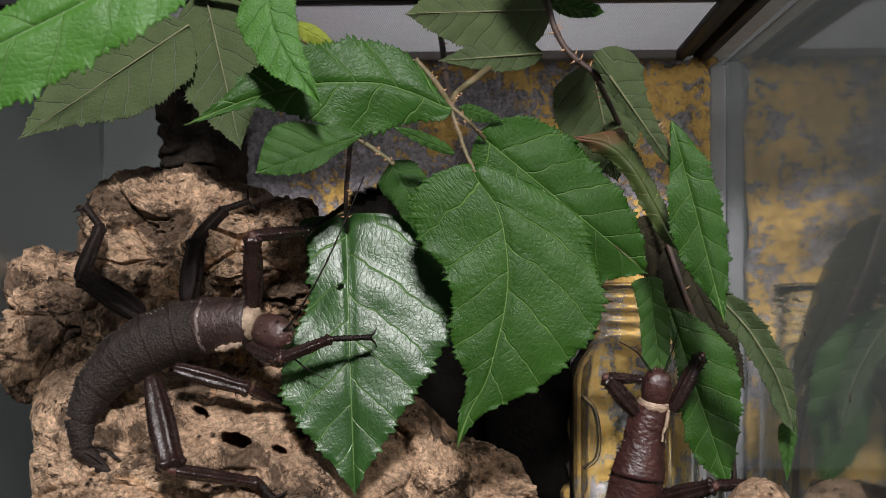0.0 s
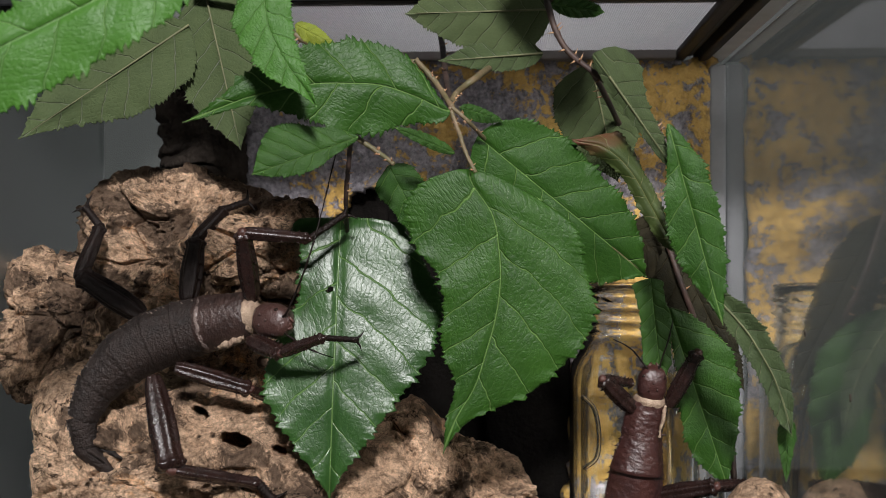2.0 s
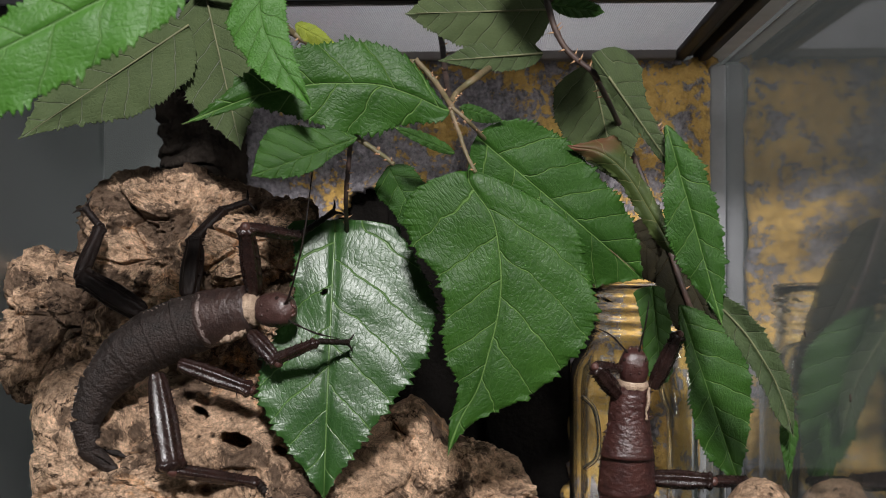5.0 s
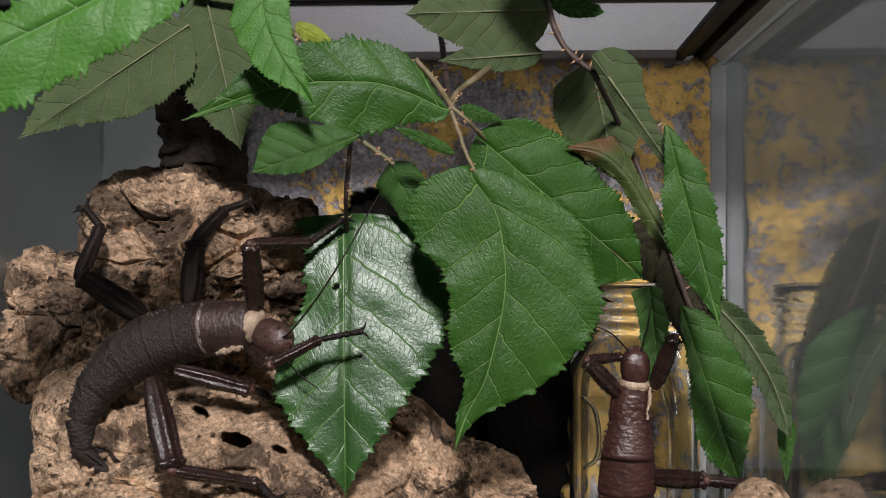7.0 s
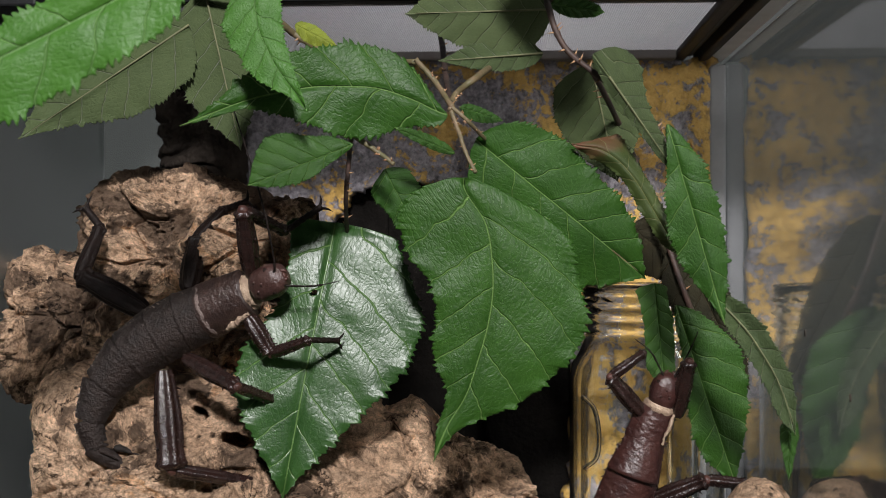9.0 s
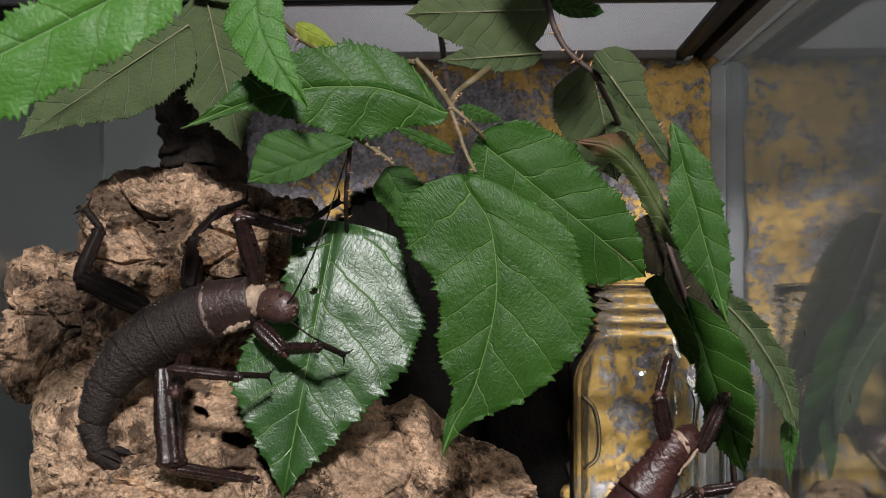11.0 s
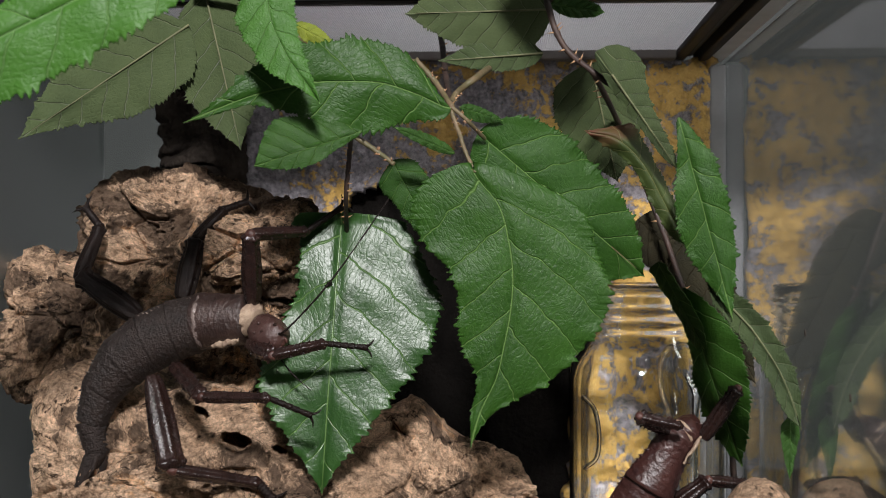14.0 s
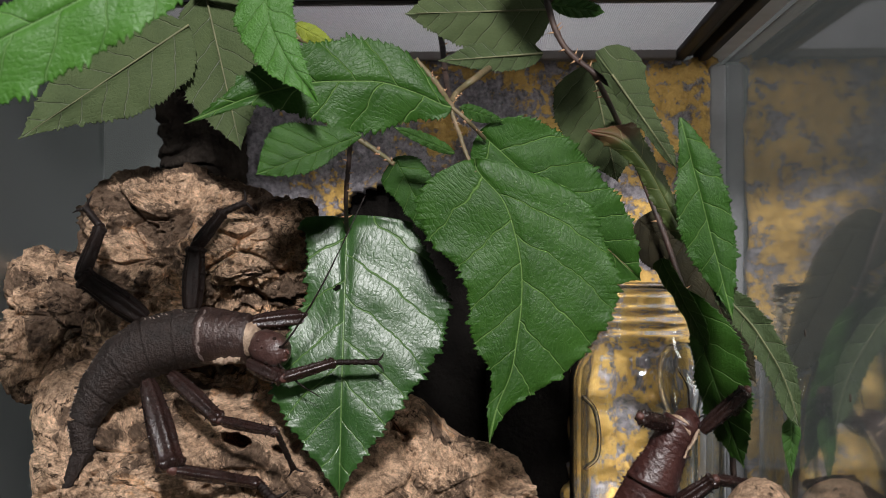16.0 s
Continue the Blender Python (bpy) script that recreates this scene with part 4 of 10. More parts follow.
def leg_segment(length, r0, r1, ridges, spines, seed, spine_h=0.0011, swell=1.15):
    bm = bmesh.new()
    L = length
    tube(bm, [(0, 0, 0), (0.12 * L, 0, 0), (0.5 * L, 0, 0), (0.86 * L, 0, 0), (0.95 * L, 0, 0), (L, 0, 0)],
         [r0 * 0.7, r0, (r0 + r1) / 2 * swell, r1 * 0.95, r1 * 1.15, r1 * 0.8], 30, 36, 0.9, ridges, 0.13, 0.00015, seed)
    for k in range(spines):
        t = 0.15 + 0.75 * (k + 0.5) / spines
        r = (r0 + r1) / 2 * swell
        cone(bm, (t * L, 0, r * 0.9), (t * L + spine_h * 0.5, -0.0002, r + spine_h), spine_h * 0.4)
        if k % 2:
            cone(bm, (t * L, -r * 0.5, -r * 0.75), (t * L + spine_h * 0.4, -r * 0.6, -r - spine_h * 0.8), spine_h * 0.35)
    return bm


def tarsus_segment(length, r):
    bm = bmesh.new()
    L = length
    for k in range(5):
        a, b = L * (0.02 + 0.16 * k), L * (0.02 + 0.16 * (k + 1) + 0.01)
        if k == 4:
            b = L * 0.97
        tube(bm, [(a, 0, 0), ((a + b) / 2, 0, 0), (b, 0, 0)], [r * 0.7, r * 0.95, r * 1.05], 6, 10)
    for s in (-1, 1):
        tube(bm, [(L * 0.95, 0, s * r * 0.3), (L * 1.05, -0.0004, s * r * 1.6), (L * 1.10, -0.0008, s * r * 3.2)], [r * 0.5, r * 0.35, r * 0.08], 8, 6)
    return bm


def add_leg(bug, lens, r, mat, seed, spines=6, thigh=1.0, shin=0.72):
    out = []
    names = ("femur", "tibia", "tarsus")
    for i, l in enumerate(lens):
        L = l / 1000
        if i == 0:
            bm = leg_segment(L, r * thigh, r * 1.0, 6, spines, seed)
        elif i == 1:
            bm = leg_segment(L, r * shin, r * shin * 0.86, 4, spines, seed + 3, 0.0009, 1.05)
        else:
            bm = tarsus_segment(L, r * 0.42)
        p = part(names[i], bm, mat if i < 2 else LEG_DARK, bug)
        if i < 2:
            kn = bmesh.new()
            ball(kn, (L, 0, 0), (r * 0.80 * (shin if i == 0 else 0.7 * shin) * 1.15,) * 3, 14, 0.0004)
            part("knee" if i == 0 else "ankle", kn, JOINT if mat is LEG and i == 0 else mat, p, "reddish knee joint" if mat is LEG and i == 0 else "")
        out.append(p)
    return out


def insect_head(bug, r, material, antenna):
    bm = bmesh.new()
    tube(bm, [(-1.0 * r, 0, 0), (-0.6 * r, 0, 0), (0.0, 0, 0), (0.6 * r, 0.05 * r, 0), (1.05 * r, 0.15 * r, 0), (1.3 * r, 0.2 * r, 0)], [0.74 * r, 0.96 * r, 1.02 * r, 0.96 * r, 0.74 * r, 0.36 * r], 30, 34, 0.92, 4, -0.035, rough=0.0004)
    for x, z in ((-0.2, 0.30), (-0.15, -0.28), (0.3, 0.04)):
        ball(bm, (x * r, -0.91 * r, z * r), (0.09 * r, 0.08 * r, 0.09 * r), 8)
    head = part("head", bm, material, bug, "rounded brown head")
    for s in (-1, 1):
        bm = bmesh.new()
        ball(bm, (0.66 * r, -0.52 * r, s * 0.66 * r), (0.16 * r, 0.14 * r, 0.15 * r), 14)
        part("eye", bm, EYE, head, "small glossy dark eye")
        bm = bmesh.new()
        tube(bm, [(0.95 * r, -0.4 * r, s * 0.3 * r)] + [(p[0] / 1000, p[1] / 1000, p[2] / 1000) for p in antenna[0 if s > 0 else 1]], [0.00055, 0.0004, 0.00032, 0.0002], 40, 7, rough=0.0002)
        part("antenna", bm, LEG_DARK, head, "thin beaded antenna")
        bm = bmesh.new()
        tube(bm, [(0.95 * r, -0.1 * r, s * 0.2 * r), (1.35 * r, 0.0, s * 0.28 * r), (1.5 * r, 0.1 * r, s * 0.12 * r)], [0.0008, 0.0006, 0.0003], 10, 8)
        part("palp", bm, JOINT, head, "short reddish mouthpart")
    bm = bmesh.new()
    ball(bm, (1.16 * r, 0.12 * r, 0), (0.24 * r, 0.34 * r, 0.36 * r), 14, 0.0003)
    part("mouth", bm, JOINT, head, "reddish mouth")
    return head


# insect on the cork
big = thing("stick_insect", "large spiny dark brown stick insect clinging to cork bark", "insect", "stick insects", pose(-0.1238, 0.4622, 0.1740, 0, 0.0, 3))
big_segments = []
for length, r0, r1, seed in ((10.5, 9.7, 10.0, 0), (10.5, 10.0, 10.0, 1), (12.1, 10.0, 9.2, 2), (12.9, 9.2, 7.1, 3), (12.3, 7.1, 5.0, 4), (9.7, 5.0, 3.8, 5)):
    big_segments.append(part("abdomen_segment", shell_segment(length / 1000, r0 / 1000, r1 / 1000, seed * 3.7, side_spines(3, 0.0014)), SHELL, big))
    fringe = bmesh.new()
    for k in range(7):
        t, a = (k + 0.5) / 7 + random.uniform(-0.04, 0.04), radians(random.uniform(-84, -66))
        r, h = (r0 + (r1 - r0) * t) / 1000 * 0.97, 0.0013 * random.uniform(0.7, 1.3)
        foot = Vector((t * length / 1000, -math.cos(a) * r * 0.82, math.sin(a) * r))
        cone(fringe, foot, foot + Vector((0.45, -math.cos(a), math.sin(a))).normalized() * h, h * 0.30)
    part("spine_fringe", fringe, SPINE, big_segments[-1], "row of short pale spines", smooth=False)
bm = bmesh.new()
tube(bm, [(-0.003, 0, 0), (0.002, 0, -0.0003), (0.008, 0, -0.0008), (0.015, 0, -0.0010), (0.0215, 0, -0.0006)], [0.0038, 0.0036, 0.0028, 0.0015, 0.0006], 30, 24, 0.75, rough=0.0004)
tube(bm, [(0.000, 0.002, 0.0022), (0.005, 0.002, 0.0036), (0.010, 0.0015, 0.0048), (0.0140, 0.001, 0.0054)], [0.0022, 0.0016, 0.0008, 0.0002], 20, 14, rough=0.0003)
tube(bm, [(0.001, -0.0025, 0.001), (0.005, -0.003, 0.0016), (0.0085, -0.003, 0.0014)], [0.0010, 0.0007, 0.0002], 10, 8)
big_segments.append(part("abdomen_tip", bm, SHELL, big, "pointed dark abdomen tip"))
big_thorax = part("thorax", shell_segment(0.0169, 0.0097, 0.0082, 4.4, side_spines(4, 0.0014), 0.02), SHELL_BROWN, big)
bm = bmesh.new()
tube(bm, [(-0.0006, 0, 0), (0.0006, 0, 0), (0.0018, 0, 0)], [0.0090, 0.0100, 0.0094], 8, 48, 0.82, rough=0.0006)
part("thorax_ring", bm, RING, big_thorax, "pale greyish ridge between the body plates")
bm = bmesh.new()
tube(bm, mm([(4.0, -2.5, -8.6), (8.0, -3.6, -8.4), (12.0, -4.0, -7.6), (17.0, -4.4, -6.8)]), [0.0003, 0.0011, 0.0014, 0.0006], 30, 12, rough=0.0009)
part("side_fold", bm, PALE, big_thorax, "pale yellowish skin fold along the flank")
bm = bmesh.new()
tube(bm, [(-0.0016, 0, 0), (0.0, 0, 0), (0.0026, 0, 0)], [0.0060, 0.0066, 0.0052], 14, 40, 0.82, rough=0.0011)
big_collar = part("collar", bm, PALE, big, "pale cream neck collar")
big_head = insect_head(big, 0.0062, HEAD, (((10, -3, 6), (17, -3, 28), (16, 4, 62)), ((8, 0, -4), (14, 6, -8), (20, 12, -10))))
leg_fl = add_leg(big, (27, 23, 17), 0.0029, LEG, 1.0)
leg_fr = add_leg(big, (15.5, 19, 15.5), 0.0026, LEG, 2.0)
leg_mr = add_leg(big, (28, 25, 17), 0.0026, LEG, 3.0)
leg_ml = add_leg(big, (23.5, 16, 9.5), 0.0033, LEG_DARK, 4.0)
leg_hl = add_leg(big, (28, 21, 11), 0.0037, LEG_DARK, 5.0)
leg_hr = add_leg(big, (35, 33, 8), 0.0046, LEG, 6.0, 9, 0.72, 0.50)
for k in range(15):
    bm = bmesh.new()
    ball(bm, (0.008 + 0.0016 * k, -0.0023 - 0.00004 * k, 0.0004), (0.00062, 0.0008, 0.0017 + 0.00005 * k), 8)
    part("rib", bm, LEG, leg_hr[0])

# insect at the jar
slim = thing("stick_insect", "reddish brown spiny stick insect climbing beside a glass jar", "insect", "stick insects", pose(0.0519, 0.5034, 0.1316, 0, 0.0, 3))
for name, line, r0, r1, sp in (("thorax", [(0.0, 0.0, 0.0), (2.9, 0.0, 11.7)], 7.4, 7.0, 2), ("abdomen_segment", [(0.0, 0.0, -0.6), (-2.6, 0.0, -14.2)], 7.4, 9.6, 3),
                               ("abdomen_segment", [(-2.3, 2.0, -14.1), (-4.2, 4.0, -28.2)], 9.6, 10.4, 3), ("abdomen_segment", [(-4.2, 4.0, -27.8), (-5.4, 8.0, -42.4)], 10.2, 9.6, 3),
                               ("abdomen_segment", [(-5.4, 8.0, -42.0), (-5.8, 12.0, -56.8)], 9.4, 6.5, 3)):
    L = (Vector(line[1]) - Vector(line[0])).length / 1000
    seg = part(name, shell_segment(L, r0 / 1000, r1 / 1000, L * 900, side_spines(sp + 2, 0.0020), 0.06), SHELL_RED, slim)
    seg.matrix_basis = reach(*line)
bm = bmesh.new()
tube(bm, [(-0.0020, 0, 0), (0, 0, 0), (0.0016, 0, 0)], [0.0058, 0.0064, 0.0058], 10, 28, 0.85, rough=0.0003)
ring = part("collar", bm, PALE, slim, "pale cream neck collar")
ring.matrix_basis = reach(*[(3.4, -1.0, 13.1), (4.7, -2.0, 20.0)])
slim_head = insect_head(slim, 0.0057, SHELL_RED, (((8, -2, 4), (14, -3, 10), (17, -2, 17)), ((9, -2, -2), (19, -3, -4), (27, -2, -5))))
slim_head.matrix_basis = reach(*[(4.3, -2.0, 19.4), (5.2, -3.0, 26.7)])
slim_fl = add_leg(slim, (20, 16), 0.0026, LEG, 11.0)
slim_fr = add_leg(slim, (24, 17), 0.0026, LEG, 12.0)
slim_mr = add_leg(slim, (24, 16), 0.0030, LEG, 13.0)
bm = bmesh.new()
tube(bm, mm([(9.0, -4.0, 11.3), (8.1, -5.0, 7.3), (6.8, -5.0, 3.0), (6.3, -4.0, -0.9)]), [0.0005, 0.0008, 0.0006, 0.0003], 20, 12, rough=0.0006)
part("side_fold", bm, PALE, slim, "pale skin fold along the flank")


def motions():
    walk(leaf_a, [(0, pose(-0.0593, 0.4535, 0.2128, 1.2, -2.5, 3)),
        (0.5, pose(-0.0591, 0.4535, 0.2126, 1.2, -3.8, 3)),
        (1, pose(-0.0631, 0.4533, 0.2101, 1.2, 2.0, 3)),
        (1.5, pose(-0.0629, 0.4533, 0.2104, 1.2, 1.4, 3)),
        (2, pose(-0.0616, 0.4534, 0.2116, 1.2, 1.6, 3)),
        (2.5, pose(-0.0612, 0.4534, 0.2117, 1.2, -1.1, 3)),
        (3, pose(-0.0601, 0.4535, 0.2126, 1.2, -3.1, 3)),
        (3.5, pose(-0.0632, 0.4533, 0.2100, 1.2, 5.1, 3)),
        (4, pose(-0.0642, 0.4533, 0.2096, 1.2, 3.8, 3)),
        (6.5, pose(-0.0610, 0.4534, 0.2129, 1.2, -0.3, 3)),
        (7, pose(-0.0603, 0.4535, 0.2128, 1.2, -1.1, 3)),
        (7.5, pose(-0.0647, 0.4532, 0.2092, 1.2, 3.4, 3)),
        (8, pose(-0.0650, 0.4532, 0.2107, 1.2, 4.8, 3)),
        (8.5, pose(-0.0656, 0.4532, 0.2103, 1.2, 3.3, 3)),
        (9, pose(-0.0643, 0.4533, 0.2097, 1.2, 10.1, 3)),
        (11.5, pose(-0.0642, 0.4533, 0.2109, 1.2, 10.0, 3)),
        (12, pose(-0.0621, 0.4534, 0.2127, 1.2, 10.1, 3)),
        (12.5, pose(-0.0614, 0.4534, 0.2132, 1.2, 10.1, 3)),
        (13, pose(-0.0620, 0.4534, 0.2127, 1.2, 5.2, 3)),
        (13.5, pose(-0.0615, 0.4534, 0.2136, 1.2, 4.3, 3)),
        (14, pose(-0.0613, 0.4534, 0.2133, 1.2, 3.4, 3)),
        (14.5, pose(-0.0600, 0.4535, 0.2148, 1.2, 2.6, 3)),
        (15, pose(-0.0597, 0.4535, 0.2138, 1.2, 1.4, 3)),
        (15.5, pose(-0.0593, 0.4535, 0.2136, 1.2, 0.3, 3)),
        (16, pose(-0.0591, 0.4535, 0.2123, 1.2, 1.0, 3))])
    walk(leaf_b, [(0, pose(-0.0125, 0.4359, 0.2314, 0.0, 3.3, 3)),
        (0.5, pose(-0.0122, 0.4360, 0.2315, 0.0, 3.0, 3)),
        (1, pose(-0.0143, 0.4358, 0.2280, 0.0, 7.3, 3)),
        (1.5, pose(-0.0142, 0.4359, 0.2284, 0.0, 6.6, 3)),
        (2, pose(-0.0138, 0.4359, 0.2295, 0.0, 5.4, 3)),
        (2.5, pose(-0.0135, 0.4359, 0.2301, 0.0, 4.5, 3)),
        (3, pose(-0.0128, 0.4359, 0.2311, 0.0, 3.6, 3)),
        (3.5, pose(-0.0152, 0.4358, 0.2270, 0.0, 6.6, 3)),
        (4, pose(-0.0150, 0.4358, 0.2274, 0.0, 5.4, 3)),
        (6.5, pose(-0.0134, 0.4359, 0.2306, 0.0, 3.6, 3)),
        (7, pose(-0.0133, 0.4359, 0.2307, 0.0, 3.3, 3)),
        (7.5, pose(-0.0158, 0.4358, 0.2266, 0.0, 7.6, 3)),
        (8, pose(-0.0159, 0.4358, 0.2266, 0.0, 8.5, 3)),
        (8.5, pose(-0.0157, 0.4358, 0.2270, 0.0, 8.9, 3)),
        (9, pose(-0.0159, 0.4358, 0.2266, 0.0, 6.1, 3)),
        (11.5, pose(-0.0149, 0.4358, 0.2288, 0.0, 4.2, 3)),
        (12, pose(-0.0138, 0.4359, 0.2299, 0.0, 3.2, 3)),
        (12.5, pose(-0.0135, 0.4359, 0.2304, 0.0, 2.7, 3)),
        (13, pose(-0.0127, 0.4359, 0.2310, 0.0, 2.4, 3)),
        (13.5, pose(-0.0127, 0.4359, 0.2317, 0.0, 1.5, 3)),
        (14, pose(-0.0127, 0.4359, 0.2319, 0.0, 0.4, 3)),
        (14.5, pose(-0.0123, 0.4360, 0.2328, 0.0, -1.0, 3)),
        (15, pose(-0.0121, 0.4360, 0.2333, 0.0, -1.9, 3)),
        (15.5, pose(-0.0118, 0.4360, 0.2338, 0.0, -2.9, 3)),
        (16, pose(-0.0118, 0.4360, 0.2330, 0.0, -2.9, 3))])
    walk(leaf_c, [(0, pose(-0.0096, 0.4521, 0.2443, 8.7, -51.5, 3)),
        (0.5, pose(-0.0096, 0.4521, 0.2443, 8.7, -51.5, 3)),
        (1, pose(-0.0100, 0.4521, 0.2431, 8.7, -51.9, 3)),
        (1.5, pose(-0.0100, 0.4521, 0.2431, 8.7, -51.9, 3)),
        (2, pose(-0.0099, 0.4521, 0.2434, 8.7, -51.4, 3)),
        (2.5, pose(-0.0099, 0.4521, 0.2437, 8.7, -50.8, 3)),
        (3, pose(-0.0097, 0.4521, 0.2440, 8.7, -50.2, 3)),
        (3.5, pose(-0.0103, 0.4521, 0.2425, 8.7, -51.2, 3)),
        (4, pose(-0.0103, 0.4521, 0.2428, 8.7, -50.8, 3)),
        (6.5, pose(-0.0103, 0.4521, 0.2437, 8.7, -50.3, 3)),
        (7, pose(-0.0103, 0.4521, 0.2437, 8.7, -50.3, 3)),
        (7.5, pose(-0.0106, 0.4521, 0.2422, 8.7, -50.7, 3)),
        (8, pose(-0.0106, 0.4521, 0.2422, 8.7, -51.2, 3)),
        (8.5, pose(-0.0106, 0.4521, 0.2422, 8.7, -51.8, 3)),
        (9, pose(-0.0105, 0.4521, 0.2422, 8.7, -51.8, 3)),
        (11.5, pose(-0.0102, 0.4521, 0.2431, 8.7, -51.9, 3)),
        (12, pose(-0.0099, 0.4521, 0.2437, 8.7, -52.1, 3)),
        (12.5, pose(-0.0099, 0.4521, 0.2440, 8.7, -51.5, 3)),
        (13, pose(-0.0097, 0.4521, 0.2446, 8.7, -50.3, 3)),
        (13.5, pose(-0.0097, 0.4521, 0.2446, 8.7, -50.3, 3)),
        (14, pose(-0.0097, 0.4521, 0.2446, 8.7, -50.3, 3)),
        (14.5, pose(-0.0096, 0.4521, 0.2449, 8.7, -49.7, 3)),
        (15, pose(-0.0094, 0.4521, 0.2452, 8.7, -48.5, 3)),
        (15.5, pose(-0.0094, 0.4521, 0.2452, 8.7, -48.5, 3)),
        (16, pose(-0.0094, 0.4521, 0.2449, 8.7, -48.5, 3))])
    walk(leaf_s, [(0, pose(-0.0424, 0.4584, 0.2361, 6.1, -28.1, 3)),
        (0.5, pose(-0.0422, 0.4584, 0.2361, 6.1, -28.1, 3)),
        (1, pose(-0.0441, 0.4583, 0.2338, 6.1, -28.1, 3)),
        (1.5, pose(-0.0439, 0.4583, 0.2340, 6.1, -28.1, 3)),
        (2, pose(-0.0435, 0.4584, 0.2348, 6.1, -28.1, 3)),
        (2.5, pose(-0.0433, 0.4584, 0.2353, 6.1, -28.1, 3)),
        (3, pose(-0.0426, 0.4584, 0.2357, 6.1, -28.1, 3)),
        (3.5, pose(-0.0445, 0.4583, 0.2332, 6.1, -28.1, 3)),
        (4, pose(-0.0443, 0.4583, 0.2336, 6.1, -28.1, 3)),
        (6.5, pose(-0.0431, 0.4584, 0.2355, 6.1, -28.1, 3)),
        (7, pose(-0.0431, 0.4584, 0.2357, 6.1, -28.1, 3)),
        (7.5, pose(-0.0450, 0.4583, 0.2330, 6.1, -28.1, 3)),
        (8, pose(-0.0452, 0.4583, 0.2330, 6.1, -28.1, 3)),
        (8.5, pose(-0.0452, 0.4583, 0.2334, 6.1, -28.1, 3)),
        (9, pose(-0.0450, 0.4583, 0.2334, 6.1, -28.1, 3)),
        (11.5, pose(-0.0441, 0.4583, 0.2344, 6.1, -28.1, 3)),
        (12, pose(-0.0433, 0.4584, 0.2353, 6.1, -28.1, 3)),
        (12.5, pose(-0.0431, 0.4584, 0.2357, 6.1, -28.1, 3)),
        (13, pose(-0.0424, 0.4584, 0.2361, 6.1, -28.1, 3)),
        (13.5, pose(-0.0424, 0.4584, 0.2365, 6.1, -28.1, 3)),
        (14, pose(-0.0422, 0.4584, 0.2365, 6.1, -28.1, 3)),
        (14.5, pose(-0.0418, 0.4584, 0.2372, 6.1, -28.1, 3)),
        (15, pose(-0.0416, 0.4585, 0.2376, 6.1, -28.1, 3)),
        (15.5, pose(-0.0414, 0.4585, 0.2380, 6.1, -28.1, 3)),
        (16, pose(-0.0414, 0.4585, 0.2376, 6.1, -28.1, 3))])
    walk(leaf_d, [(0, pose(-0.0198, 0.4366, 0.2528, -5.7, 85.9, 3)),
        (0.5, pose(-0.0199, 0.4366, 0.2528, -5.7, 85.8, 3)),
        (1, pose(-0.0208, 0.4365, 0.2514, -5.7, 86.9, 3)),
        (1.5, pose(-0.0208, 0.4365, 0.2517, -5.7, 86.9, 3)),
        (2, pose(-0.0204, 0.4365, 0.2519, -5.7, 87.0, 3)),
        (2.5, pose(-0.0204, 0.4365, 0.2522, -5.7, 87.1, 3)),
        (3, pose(-0.0202, 0.4365, 0.2525, -5.7, 86.6, 3)),
        (3.5, pose(-0.0212, 0.4365, 0.2511, -5.7, 86.1, 3)),
        (4, pose(-0.0209, 0.4365, 0.2514, -5.7, 86.1, 3)),
        (6.5, pose(-0.0206, 0.4365, 0.2526, -5.7, 87.2, 3)),
        (7, pose(-0.0206, 0.4365, 0.2523, -5.7, 87.2, 3)),
        (7.5, pose(-0.0214, 0.4365, 0.2508, -5.7, 86.9, 3)),
        (8, pose(-0.0216, 0.4365, 0.2508, -5.7, 87.3, 3)),
        (8.5, pose(-0.0215, 0.4365, 0.2512, -5.7, 87.5, 3)),
        (9, pose(-0.0213, 0.4365, 0.2508, -5.7, 87.0, 3)),
        (11.5, pose(-0.0209, 0.4365, 0.2517, -5.7, 86.1, 3)),
        (12, pose(-0.0204, 0.4365, 0.2522, -5.7, 86.3, 3)),
        (12.5, pose(-0.0204, 0.4365, 0.2525, -5.7, 86.2, 3)),
        (13, pose(-0.0202, 0.4365, 0.2529, -5.7, 86.3, 3)),
        (13.5, pose(-0.0202, 0.4365, 0.2530, -5.7, 86.6, 3)),
        (14, pose(-0.0202, 0.4365, 0.2529, -5.7, 86.3, 3)),
        (14.5, pose(-0.0201, 0.4365, 0.2535, -5.7, 85.7, 3)),
        (15, pose(-0.0199, 0.4366, 0.2538, -5.7, 85.5, 3)),
        (15.5, pose(-0.0197, 0.4366, 0.2539, -5.7, 85.4, 3)),
        (16, pose(-0.0199, 0.4366, 0.2533, -5.7, 85.9, 3))])
